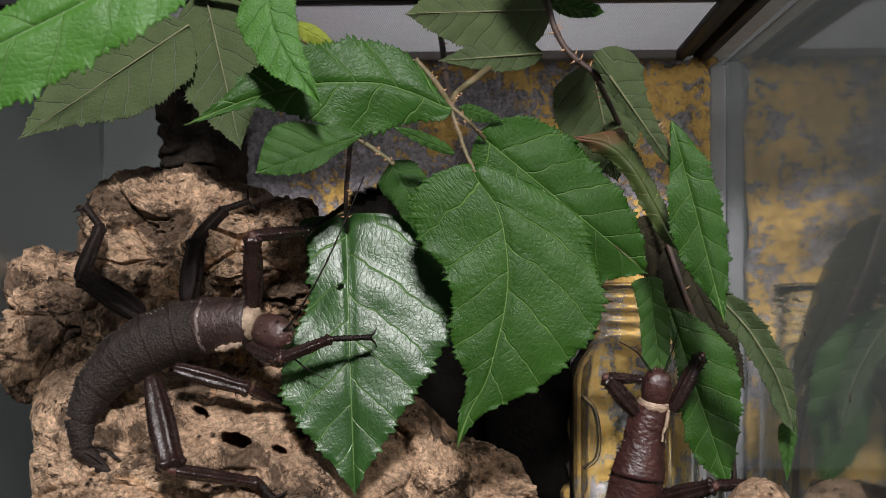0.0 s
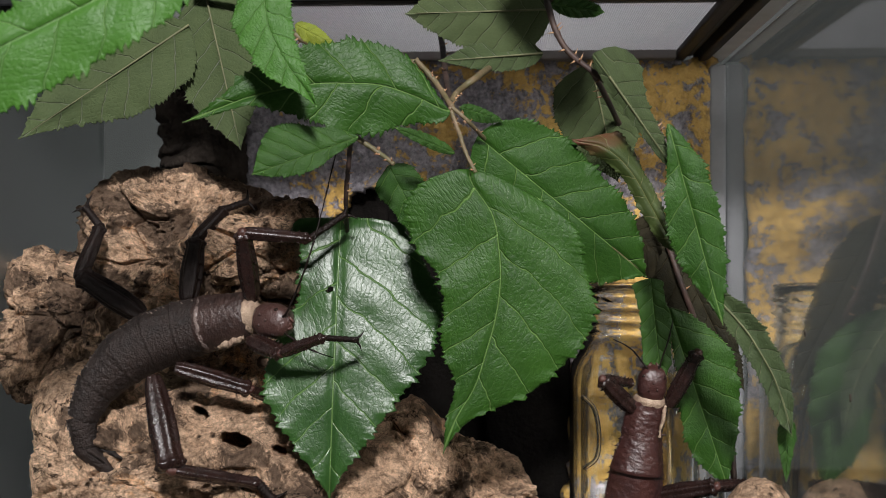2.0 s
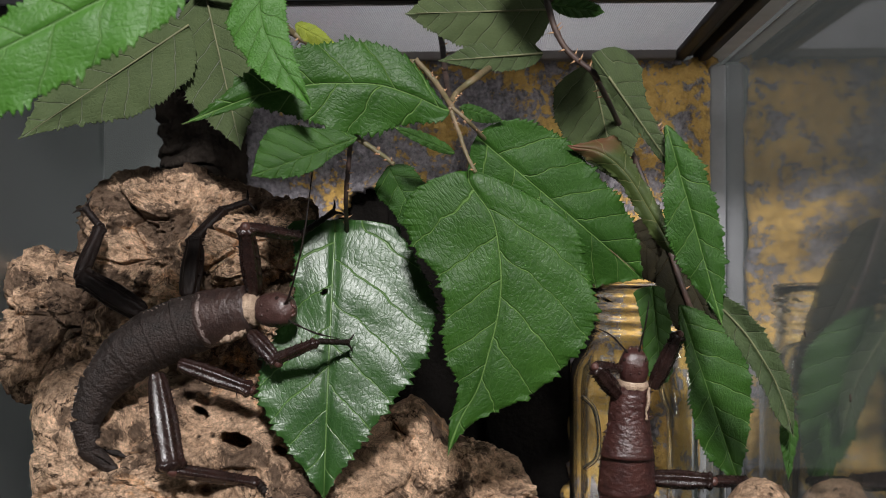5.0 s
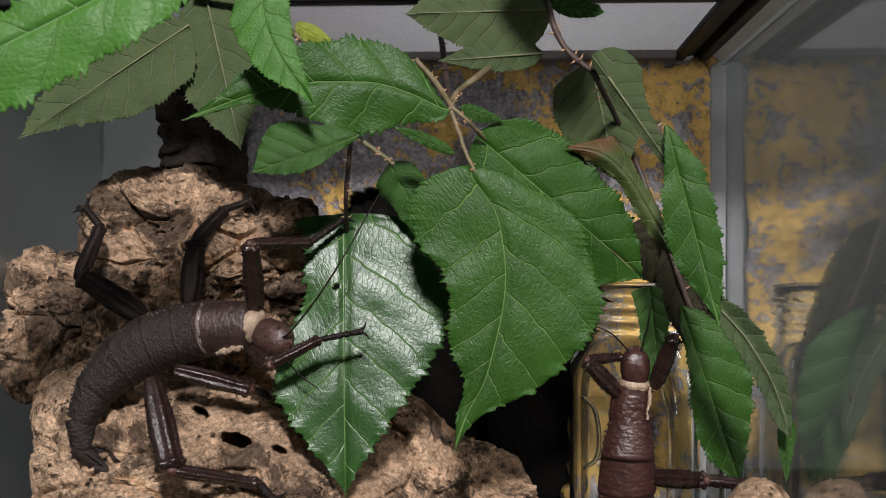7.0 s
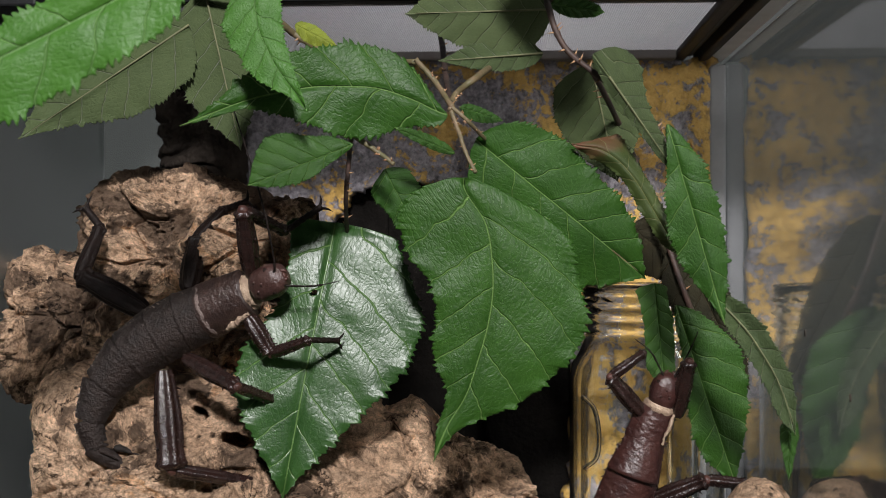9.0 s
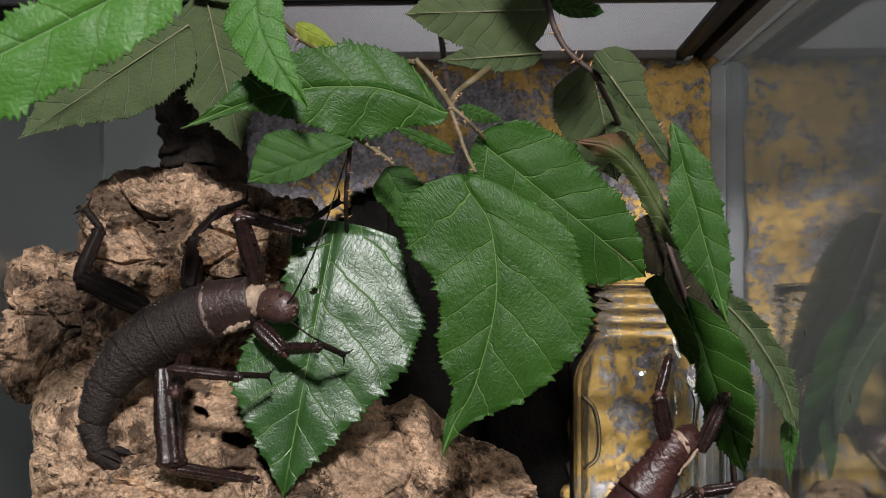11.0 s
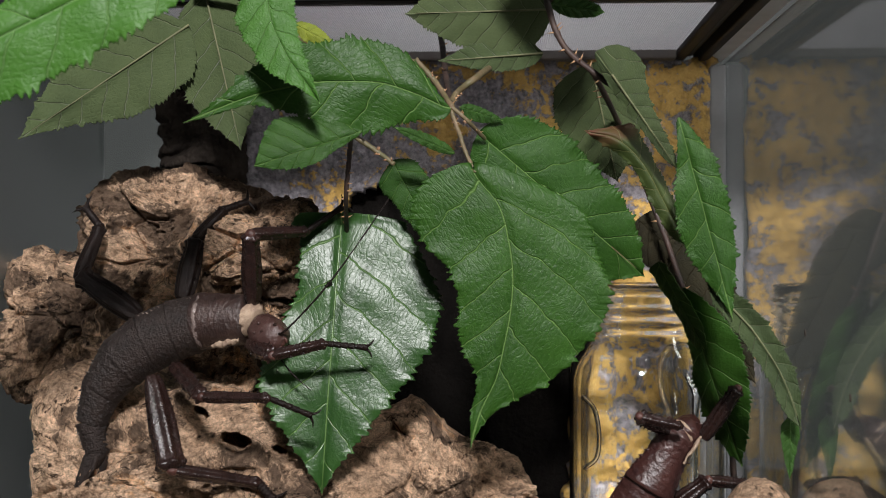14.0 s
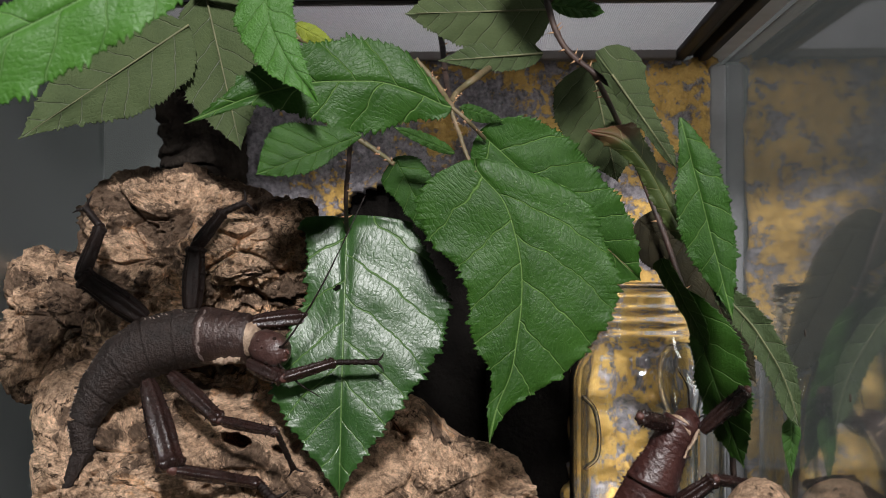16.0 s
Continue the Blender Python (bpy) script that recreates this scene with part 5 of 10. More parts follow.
    walk(leaf_d2, [(0, pose(-0.0497, 0.4283, 0.2434, -5.8, 69.3, 3)),
        (0.5, pose(-0.0497, 0.4283, 0.2430, -5.8, 68.6, 3)),
        (1, pose(-0.0516, 0.4282, 0.2408, -5.8, 67.9, 3)),
        (1.5, pose(-0.0516, 0.4282, 0.2413, -5.8, 68.1, 3)),
        (2, pose(-0.0508, 0.4282, 0.2426, -5.8, 69.8, 3)),
        (2.5, pose(-0.0507, 0.4282, 0.2428, -5.8, 69.5, 3)),
        (3, pose(-0.0501, 0.4283, 0.2434, -5.8, 69.8, 3)),
        (3.5, pose(-0.0527, 0.4281, 0.2394, -5.8, 66.5, 3)),
        (4, pose(-0.0523, 0.4281, 0.2402, -5.8, 67.3, 3)),
        (6.5, pose(-0.0504, 0.4282, 0.2438, -5.8, 70.8, 3)),
        (7, pose(-0.0506, 0.4282, 0.2432, -5.8, 70.1, 3)),
        (7.5, pose(-0.0531, 0.4281, 0.2398, -5.8, 67.7, 3)),
        (8, pose(-0.0533, 0.4281, 0.2403, -5.8, 68.5, 3)),
        (8.5, pose(-0.0527, 0.4281, 0.2414, -5.8, 69.5, 3)),
        (9, pose(-0.0526, 0.4281, 0.2401, -5.8, 67.9, 3)),
        (11.5, pose(-0.0523, 0.4281, 0.2417, -5.8, 69.2, 3)),
        (12, pose(-0.0512, 0.4282, 0.2429, -5.8, 70.0, 3)),
        (12.5, pose(-0.0508, 0.4282, 0.2435, -5.8, 70.2, 3)),
        (13, pose(-0.0498, 0.4283, 0.2442, -5.8, 70.8, 3)),
        (13.5, pose(-0.0496, 0.4283, 0.2449, -5.8, 71.9, 3)),
        (14, pose(-0.0498, 0.4283, 0.2444, -5.8, 71.3, 3)),
        (14.5, pose(-0.0496, 0.4283, 0.2449, -5.8, 70.9, 3)),
        (15, pose(-0.0492, 0.4283, 0.2452, -5.8, 70.9, 3)),
        (15.5, pose(-0.0490, 0.4283, 0.2451, -5.8, 70.7, 3)),
        (16, pose(-0.0497, 0.4283, 0.2433, -5.8, 68.7, 3))])
    walk(leaf_e, [(0, pose(-0.0837, 0.3411, 0.2870, -1.8, 62.6, 3)),
        (0.5, pose(-0.0840, 0.3411, 0.2865, -1.8, 62.6, 3)),
        (1, pose(-0.0863, 0.3410, 0.2828, -1.8, 62.6, 3)),
        (1.5, pose(-0.0858, 0.3410, 0.2837, -1.8, 62.6, 3)),
        (2, pose(-0.0849, 0.3410, 0.2854, -1.8, 62.6, 3)),
        (2.5, pose(-0.0846, 0.3410, 0.2856, -1.8, 62.6, 3)),
        (3, pose(-0.0844, 0.3410, 0.2865, -1.8, 62.6, 3)),
        (3.5, pose(-0.0877, 0.3409, 0.2802, -1.8, 62.6, 3)),
        (4, pose(-0.0874, 0.3409, 0.2812, -1.8, 62.6, 3)),
        (6.5, pose(-0.0849, 0.3410, 0.2863, -1.8, 62.6, 3)),
        (7, pose(-0.0853, 0.3410, 0.2854, -1.8, 62.6, 3)),
        (7.5, pose(-0.0884, 0.3408, 0.2798, -1.8, 62.6, 3)),
        (8, pose(-0.0877, 0.3409, 0.2812, -1.8, 62.6, 3)),
        (8.5, pose(-0.0870, 0.3409, 0.2826, -1.8, 62.6, 3)),
        (9, pose(-0.0874, 0.3409, 0.2814, -1.8, 62.6, 3)),
        (11.5, pose(-0.0865, 0.3409, 0.2835, -1.8, 62.6, 3)),
        (12, pose(-0.0844, 0.3410, 0.2870, -1.8, 62.6, 3)),
        (12.5, pose(-0.0840, 0.3411, 0.2881, -1.8, 62.6, 3)),
        (13, pose(-0.0833, 0.3411, 0.2891, -1.8, 62.6, 3)),
        (13.5, pose(-0.0833, 0.3411, 0.2893, -1.8, 62.6, 3)),
        (14, pose(-0.0840, 0.3411, 0.2886, -1.8, 62.6, 3)),
        (14.5, pose(-0.0835, 0.3411, 0.2891, -1.8, 62.6, 3)),
        (15, pose(-0.0830, 0.3411, 0.2900, -1.8, 62.6, 3)),
        (15.5, pose(-0.0830, 0.3411, 0.2900, -1.8, 62.6, 3)),
        (16, pose(-0.0844, 0.3410, 0.2877, -1.8, 62.6, 3))])
    walk(leaf_e2, [(0, pose(-0.0772, 0.4105, 0.2952, -4.8, -20.6, 3)),
        (0.5, pose(-0.0775, 0.4105, 0.2950, -4.8, -20.6, 3)),
        (1, pose(-0.0803, 0.4104, 0.2939, -4.8, -20.6, 3)),
        (1.5, pose(-0.0797, 0.4104, 0.2942, -4.8, -20.6, 3)),
        (2, pose(-0.0786, 0.4104, 0.2947, -4.8, -20.6, 3)),
        (2.5, pose(-0.0783, 0.4105, 0.2948, -4.8, -20.6, 3)),
        (3, pose(-0.0780, 0.4105, 0.2950, -4.8, -20.6, 3)),
        (3.5, pose(-0.0820, 0.4103, 0.2932, -4.8, -20.6, 3)),
        (4, pose(-0.0817, 0.4103, 0.2934, -4.8, -20.6, 3)),
        (6.5, pose(-0.0786, 0.4104, 0.2950, -4.8, -20.6, 3)),
        (7, pose(-0.0792, 0.4104, 0.2947, -4.8, -20.6, 3)),
        (7.5, pose(-0.0828, 0.4102, 0.2930, -4.8, -20.6, 3)),
        (8, pose(-0.0820, 0.4103, 0.2934, -4.8, -20.6, 3)),
        (8.5, pose(-0.0811, 0.4103, 0.2939, -4.8, -20.6, 3)),
        (9, pose(-0.0817, 0.4103, 0.2935, -4.8, -20.6, 3)),
        (11.5, pose(-0.0806, 0.4103, 0.2941, -4.8, -20.6, 3)),
        (12, pose(-0.0780, 0.4105, 0.2952, -4.8, -20.6, 3)),
        (12.5, pose(-0.0775, 0.4105, 0.2955, -4.8, -20.6, 3)),
        (13, pose(-0.0767, 0.4106, 0.2958, -4.8, -20.6, 3)),
        (13.5, pose(-0.0767, 0.4106, 0.2959, -4.8, -20.6, 3)),
        (14, pose(-0.0775, 0.4105, 0.2957, -4.8, -20.6, 3)),
        (14.5, pose(-0.0769, 0.4105, 0.2958, -4.8, -20.6, 3)),
        (15, pose(-0.0764, 0.4106, 0.2961, -4.8, -20.6, 3)),
        (15.5, pose(-0.0764, 0.4106, 0.2961, -4.8, -20.6, 3)),
        (16, pose(-0.0780, 0.4105, 0.2954, -4.8, -20.6, 3))])
    walk(leaf_v, [(0, pose(0.0340, 0.4445, 0.2645, 4.5, -35.7, 3)),
        (0.5, pose(0.0339, 0.4444, 0.2644, 4.5, -35.7, 3)),
        (1, pose(0.0339, 0.4444, 0.2643, 4.5, -35.7, 3)),
        (1.5, pose(0.0338, 0.4444, 0.2642, 4.5, -35.7, 3)),
        (2, pose(0.0338, 0.4444, 0.2643, 4.5, -35.7, 3)),
        (2.5, pose(0.0338, 0.4444, 0.2644, 4.5, -35.7, 3)),
        (3, pose(0.0338, 0.4444, 0.2644, 4.5, -35.7, 3)),
        (3.5, pose(0.0335, 0.4444, 0.2638, 4.5, -35.7, 3)),
        (4, pose(0.0336, 0.4444, 0.2639, 4.5, -35.7, 3)),
        (6.5, pose(0.0336, 0.4444, 0.2644, 4.5, -35.7, 3)),
        (7, pose(0.0335, 0.4444, 0.2641, 4.5, -35.7, 3)),
        (7.5, pose(0.0332, 0.4444, 0.2638, 4.5, -35.7, 3)),
        (8, pose(0.0336, 0.4444, 0.2639, 4.5, -35.7, 3)),
        (8.5, pose(0.0337, 0.4444, 0.2641, 4.5, -35.7, 3)),
        (9, pose(0.0338, 0.4444, 0.2642, 4.5, -35.7, 3)),
        (11.5, pose(0.0345, 0.4445, 0.2645, 4.5, -35.7, 3)),
        (12, pose(0.0349, 0.4445, 0.2650, 4.5, -35.7, 3)),
        (12.5, pose(0.0350, 0.4445, 0.2652, 4.5, -35.7, 3)),
        (13, pose(0.0350, 0.4445, 0.2652, 4.5, -35.7, 3)),
        (13.5, pose(0.0348, 0.4445, 0.2651, 4.5, -35.7, 3)),
        (14, pose(0.0347, 0.4445, 0.2650, 4.5, -35.7, 3)),
        (14.5, pose(0.0349, 0.4445, 0.2652, 4.5, -35.7, 3)),
        (15, pose(0.0350, 0.4445, 0.2652, 4.5, -35.7, 3)),
        (15.5, pose(0.0351, 0.4445, 0.2652, 4.5, -35.7, 3)),
        (16, pose(0.0348, 0.4445, 0.2650, 4.5, -35.7, 3))])
    walk(leaf_g, [(0, pose(0.0548, 0.4395, 0.2483, 3.2, -15.3, 3)),
        (0.5, pose(0.0544, 0.4394, 0.2480, 3.2, -15.5, 3)),
        (1, pose(0.0539, 0.4394, 0.2476, 3.2, -16.2, 3)),
        (1.5, pose(0.0534, 0.4394, 0.2473, 3.2, -16.2, 3)),
        (2, pose(0.0536, 0.4394, 0.2474, 3.2, -15.8, 3)),
        (2.5, pose(0.0539, 0.4394, 0.2476, 3.2, -15.8, 3)),
        (3, pose(0.0539, 0.4394, 0.2476, 3.2, -15.8, 3)),
        (3.5, pose(0.0519, 0.4393, 0.2464, 3.2, -17.1, 3)),
        (4, pose(0.0522, 0.4393, 0.2466, 3.2, -17.0, 3)),
        (6.5, pose(0.0533, 0.4394, 0.2473, 3.2, -15.2, 3)),
        (7, pose(0.0528, 0.4394, 0.2469, 3.2, -15.5, 3)),
        (7.5, pose(0.0516, 0.4393, 0.2460, 3.2, -16.1, 3)),
        (8, pose(0.0522, 0.4393, 0.2466, 3.2, -17.0, 3)),
        (8.5, pose(0.0526, 0.4394, 0.2469, 3.2, -17.1, 3)),
        (9, pose(0.0534, 0.4394, 0.2473, 3.2, -16.5, 3)),
        (11.5, pose(0.0558, 0.4395, 0.2486, 3.2, -16.0, 3)),
        (12, pose(0.0574, 0.4396, 0.2497, 3.2, -15.9, 3)),
        (12.5, pose(0.0578, 0.4396, 0.2502, 3.2, -15.8, 3)),
        (13, pose(0.0580, 0.4396, 0.2503, 3.2, -15.4, 3)),
        (13.5, pose(0.0575, 0.4396, 0.2497, 3.2, -15.5, 3)),
        (14, pose(0.0571, 0.4396, 0.2496, 3.2, -15.6, 3)),
        (14.5, pose(0.0577, 0.4396, 0.2499, 3.2, -15.4, 3)),
        (15, pose(0.0581, 0.4396, 0.2503, 3.2, -15.3, 3)),
        (15.5, pose(0.0587, 0.4397, 0.2504, 3.2, -15.0, 3)),
        (16, pose(0.0577, 0.4396, 0.2496, 3.2, -15.1, 3))])
    walk(leaf_h, [(0, pose(0.0601, 0.4658, 0.2052, -7.5, 150.3, 3)),
        (0.5, pose(0.0598, 0.4658, 0.2048, -7.5, 150.6, 3)),
        (1, pose(0.0601, 0.4658, 0.2041, -7.5, 150.7, 3)),
        (1.5, pose(0.0593, 0.4657, 0.2038, -7.5, 150.6, 3)),
        (2, pose(0.0593, 0.4657, 0.2042, -7.5, 150.3, 3)),
        (2.5, pose(0.0597, 0.4658, 0.2043, -7.5, 150.1, 3)),
        (3, pose(0.0595, 0.4658, 0.2044, -7.5, 150.2, 3)),
        (3.5, pose(0.0585, 0.4657, 0.2025, -7.5, 150.3, 3)),
        (4, pose(0.0591, 0.4657, 0.2027, -7.5, 149.0, 3)),
        (6.5, pose(0.0591, 0.4657, 0.2038, -7.5, 148.3, 3)),
        (7, pose(0.0587, 0.4657, 0.2032, -7.5, 148.4, 3)),
        (7.5, pose(0.0581, 0.4657, 0.2018, -7.5, 148.3, 3)),
        (8, pose(0.0593, 0.4657, 0.2027, -7.5, 148.3, 3)),
        (8.5, pose(0.0594, 0.4657, 0.2033, -7.5, 149.2, 3)),
        (9, pose(0.0602, 0.4658, 0.2037, -7.5, 148.7, 3)),
        (11.5, pose(0.0623, 0.4659, 0.2052, -7.5, 150.2, 3)),
        (12, pose(0.0637, 0.4660, 0.2065, -7.5, 151.2, 3)),
        (12.5, pose(0.0641, 0.4660, 0.2069, -7.5, 151.3, 3)),
        (13, pose(0.0638, 0.4660, 0.2070, -7.5, 151.7, 3)),
        (13.5, pose(0.0633, 0.4660, 0.2068, -7.5, 151.8, 3)),
        (14, pose(0.0630, 0.4659, 0.2066, -7.5, 151.5, 3)),
        (14.5, pose(0.0636, 0.4660, 0.2071, -7.5, 151.8, 3)),
        (15, pose(0.0640, 0.4660, 0.2076, -7.5, 152.1, 3)),
        (15.5, pose(0.0645, 0.4660, 0.2077, -7.5, 151.7, 3)),
        (16, pose(0.0636, 0.4660, 0.2068, -7.5, 151.5, 3))])
    walk(leaf_j, [(0, pose(0.0544, 0.5065, 0.1942, 0.0, -6.0, 3)),
        (0.5, pose(0.0544, 0.5065, 0.1942, 0.0, -6.0, 3)),
        (1, pose(0.0547, 0.5066, 0.1942, 0.0, -6.0, 3)),
        (1.5, pose(0.0547, 0.5066, 0.1938, 0.0, -6.0, 3)),
        (2, pose(0.0547, 0.5066, 0.1935, 0.0, -6.0, 3)),
        (2.5, pose(0.0554, 0.5066, 0.1932, 0.0, -6.0, 3)),
        (3, pose(0.0554, 0.5066, 0.1935, 0.0, -6.0, 3)),
        (3.5, pose(0.0551, 0.5066, 0.1925, 0.0, -6.0, 3)),
        (4, pose(0.0554, 0.5066, 0.1911, 0.0, -6.0, 3)),
        (6.5, pose(0.0547, 0.5066, 0.1905, 0.0, -6.0, 3)),
        (7, pose(0.0544, 0.5065, 0.1905, 0.0, -6.0, 3)),
        (7.5, pose(0.0541, 0.5065, 0.1898, 0.0, -6.0, 3)),
        (8, pose(0.0551, 0.5066, 0.1905, 0.0, -6.0, 3)),
        (8.5, pose(0.0551, 0.5066, 0.1911, 0.0, -6.0, 3)),
        (9, pose(0.0561, 0.5066, 0.1915, 0.0, -6.0, 3)),
        (11.5, pose(0.0562, 0.5066, 0.1975, 0.0, -28.0, 3) @ pose(0, 0, 0, 0, 0, -62)),
        (12, pose(0.0568, 0.5067, 0.2008, 0.0, -28.0, 3) @ pose(0, 0, 0, 0, 0, -62)),
        (12.5, pose(0.0579, 0.5067, 0.2012, 0.0, -28.0, 3) @ pose(0, 0, 0, 0, 0, -62)),
        (13, pose(0.0579, 0.5067, 0.2012, 0.0, -28.0, 3) @ pose(0, 0, 0, 0, 0, -62)),
        (13.5, pose(0.0579, 0.5067, 0.2001, 0.0, -28.0, 3) @ pose(0, 0, 0, 0, 0, -62)),
        (14, pose(0.0573, 0.5067, 0.1997, 0.0, -28.0, 3) @ pose(0, 0, 0, 0, 0, -62)),
        (14.5, pose(0.0577, 0.5067, 0.2006, 0.0, -28.0, 3) @ pose(0, 0, 0, 0, 0, -62)),
        (15, pose(0.0584, 0.5068, 0.2015, 0.0, -28.0, 3) @ pose(0, 0, 0, 0, 0, -62)),
        (15.5, pose(0.0593, 0.5068, 0.2021, 0.0, -28.0, 3) @ pose(0, 0, 0, 0, 0, -62)),
        (16, pose(0.0586, 0.5068, 0.2012, 0.0, -28.0, 3) @ pose(0, 0, 0, 0, 0, -62))])
    walk(leaf_k, [(0, pose(0.0628, 0.5120, 0.1816, 1.5, -18.6, 3)),
        (0.5, pose(0.0624, 0.5120, 0.1812, 1.5, -18.6, 3)),
        (1, pose(0.0624, 0.5120, 0.1812, 1.5, -18.6, 3)),
        (1.5, pose(0.0628, 0.5120, 0.1819, 1.5, -18.6, 3)),
        (2, pose(0.0624, 0.5120, 0.1816, 1.5, -18.6, 3)),
        (2.5, pose(0.0628, 0.5120, 0.1812, 1.5, -18.6, 3)),
        (3, pose(0.0641, 0.5121, 0.1822, 1.5, -18.6, 3)),
        (3.5, pose(0.0648, 0.5121, 0.1819, 1.5, -18.6, 3)),
        (4, pose(0.0669, 0.5122, 0.1833, 1.5, -18.6, 3)),
        (6.5, pose(0.0669, 0.5122, 0.1819, 1.5, -18.6, 3)),
        (7, pose(0.0672, 0.5122, 0.1826, 1.5, -18.6, 3)),
        (7.5, pose(0.0669, 0.5122, 0.1819, 1.5, -18.6, 3)),
        (8, pose(0.0655, 0.5121, 0.1819, 1.5, -18.6, 3)),
        (8.5, pose(0.0645, 0.5121, 0.1819, 1.5, -18.6, 3)),
        (9, pose(0.0655, 0.5121, 0.1826, 1.5, -18.6, 3)),
        (11.5, pose(0.0703, 0.5124, 0.1860, 1.5, -18.6, 3) @ pose(0, 0, 0, 0, 0, -48)),
        (12, pose(0.0719, 0.5125, 0.1849, 1.5, -18.6, 3) @ pose(0, 0, 0, 0, 0, -48)),
        (12.5, pose(0.0723, 0.5125, 0.1827, 1.5, -18.6, 3) @ pose(0, 0, 0, 0, 0, -48)),
        (13, pose(0.0719, 0.5125, 0.1849, 1.5, -18.6, 3) @ pose(0, 0, 0, 0, 0, -48)),
        (13.5, pose(0.0681, 0.5123, 0.1883, 1.5, -18.6, 3) @ pose(0, 0, 0, 0, 0, -48)),
        (14, pose(0.0674, 0.5122, 0.1894, 1.5, -18.6, 3) @ pose(0, 0, 0, 0, 0, -48)),
        (14.5, pose(0.0681, 0.5123, 0.1889, 1.5, -18.6, 3) @ pose(0, 0, 0, 0, 0, -48)),
        (15, pose(0.0697, 0.5123, 0.1883, 1.5, -18.6, 3) @ pose(0, 0, 0, 0, 0, -48)),
        (15.5, pose(0.0708, 0.5124, 0.1872, 1.5, -18.6, 3) @ pose(0, 0, 0, 0, 0, -48)),
        (16, pose(0.0681, 0.5123, 0.1889, 1.5, -18.6, 3) @ pose(0, 0, 0, 0, 0, -48))])
    walk(leaf_w, [(0, pose(0.0688, 0.4502, 0.1934, -5.8, -28.4, 3)),
        (0.5, pose(0.0683, 0.4502, 0.1931, -5.8, -28.6, 3)),
        (1, pose(0.0691, 0.4502, 0.1938, -5.8, -27.7, 3)),
        (1.5, pose(0.0681, 0.4502, 0.1933, -5.8, -28.3, 3)),
        (2, pose(0.0682, 0.4502, 0.1931, -5.8, -27.9, 3)),
        (2.5, pose(0.0681, 0.4502, 0.1931, -5.8, -28.5, 3)),
        (3, pose(0.0676, 0.4502, 0.1929, -5.8, -29.0, 3)),
        (3.5, pose(0.0669, 0.4501, 0.1923, -5.8, -29.4, 3)),
        (4, pose(0.0672, 0.4501, 0.1922, -5.8, -29.9, 3)),
        (6.5, pose(0.0671, 0.4501, 0.1918, -5.8, -28.9, 3)),
        (7, pose(0.0671, 0.4501, 0.1914, -5.8, -28.7, 3)),
        (7.5, pose(0.0660, 0.4501, 0.1902, -5.8, -30.2, 3)),
        (8, pose(0.0678, 0.4502, 0.1917, -5.8, -29.2, 3)),
        (8.5, pose(0.0662, 0.4501, 0.1915, -5.8, -30.9, 3)),
        (9, pose(0.0680, 0.4502, 0.1927, -5.8, -29.5, 3)),
        (11.5, pose(0.0688, 0.4502, 0.1939, -5.8, -30.0, 3)),
        (12, pose(0.0707, 0.4503, 0.1958, -5.8, -28.4, 3)),
        (12.5, pose(0.0710, 0.4503, 0.1961, -5.8, -28.4, 3)),
        (13, pose(0.0709, 0.4503, 0.1958, -5.8, -28.6, 3)),
        (13.5, pose(0.0690, 0.4502, 0.1944, -5.8, -30.5, 3)),
        (14, pose(0.0684, 0.4502, 0.1939, -5.8, -31.1, 3)),
        (14.5, pose(0.0693, 0.4502, 0.1947, -5.8, -30.1, 3)),
        (15, pose(0.0700, 0.4503, 0.1953, -5.8, -29.6, 3)),
        (15.5, pose(0.0703, 0.4503, 0.1957, -5.8, -29.6, 3)),
        (16, pose(0.0696, 0.4503, 0.1949, -5.8, -29.4, 3))])
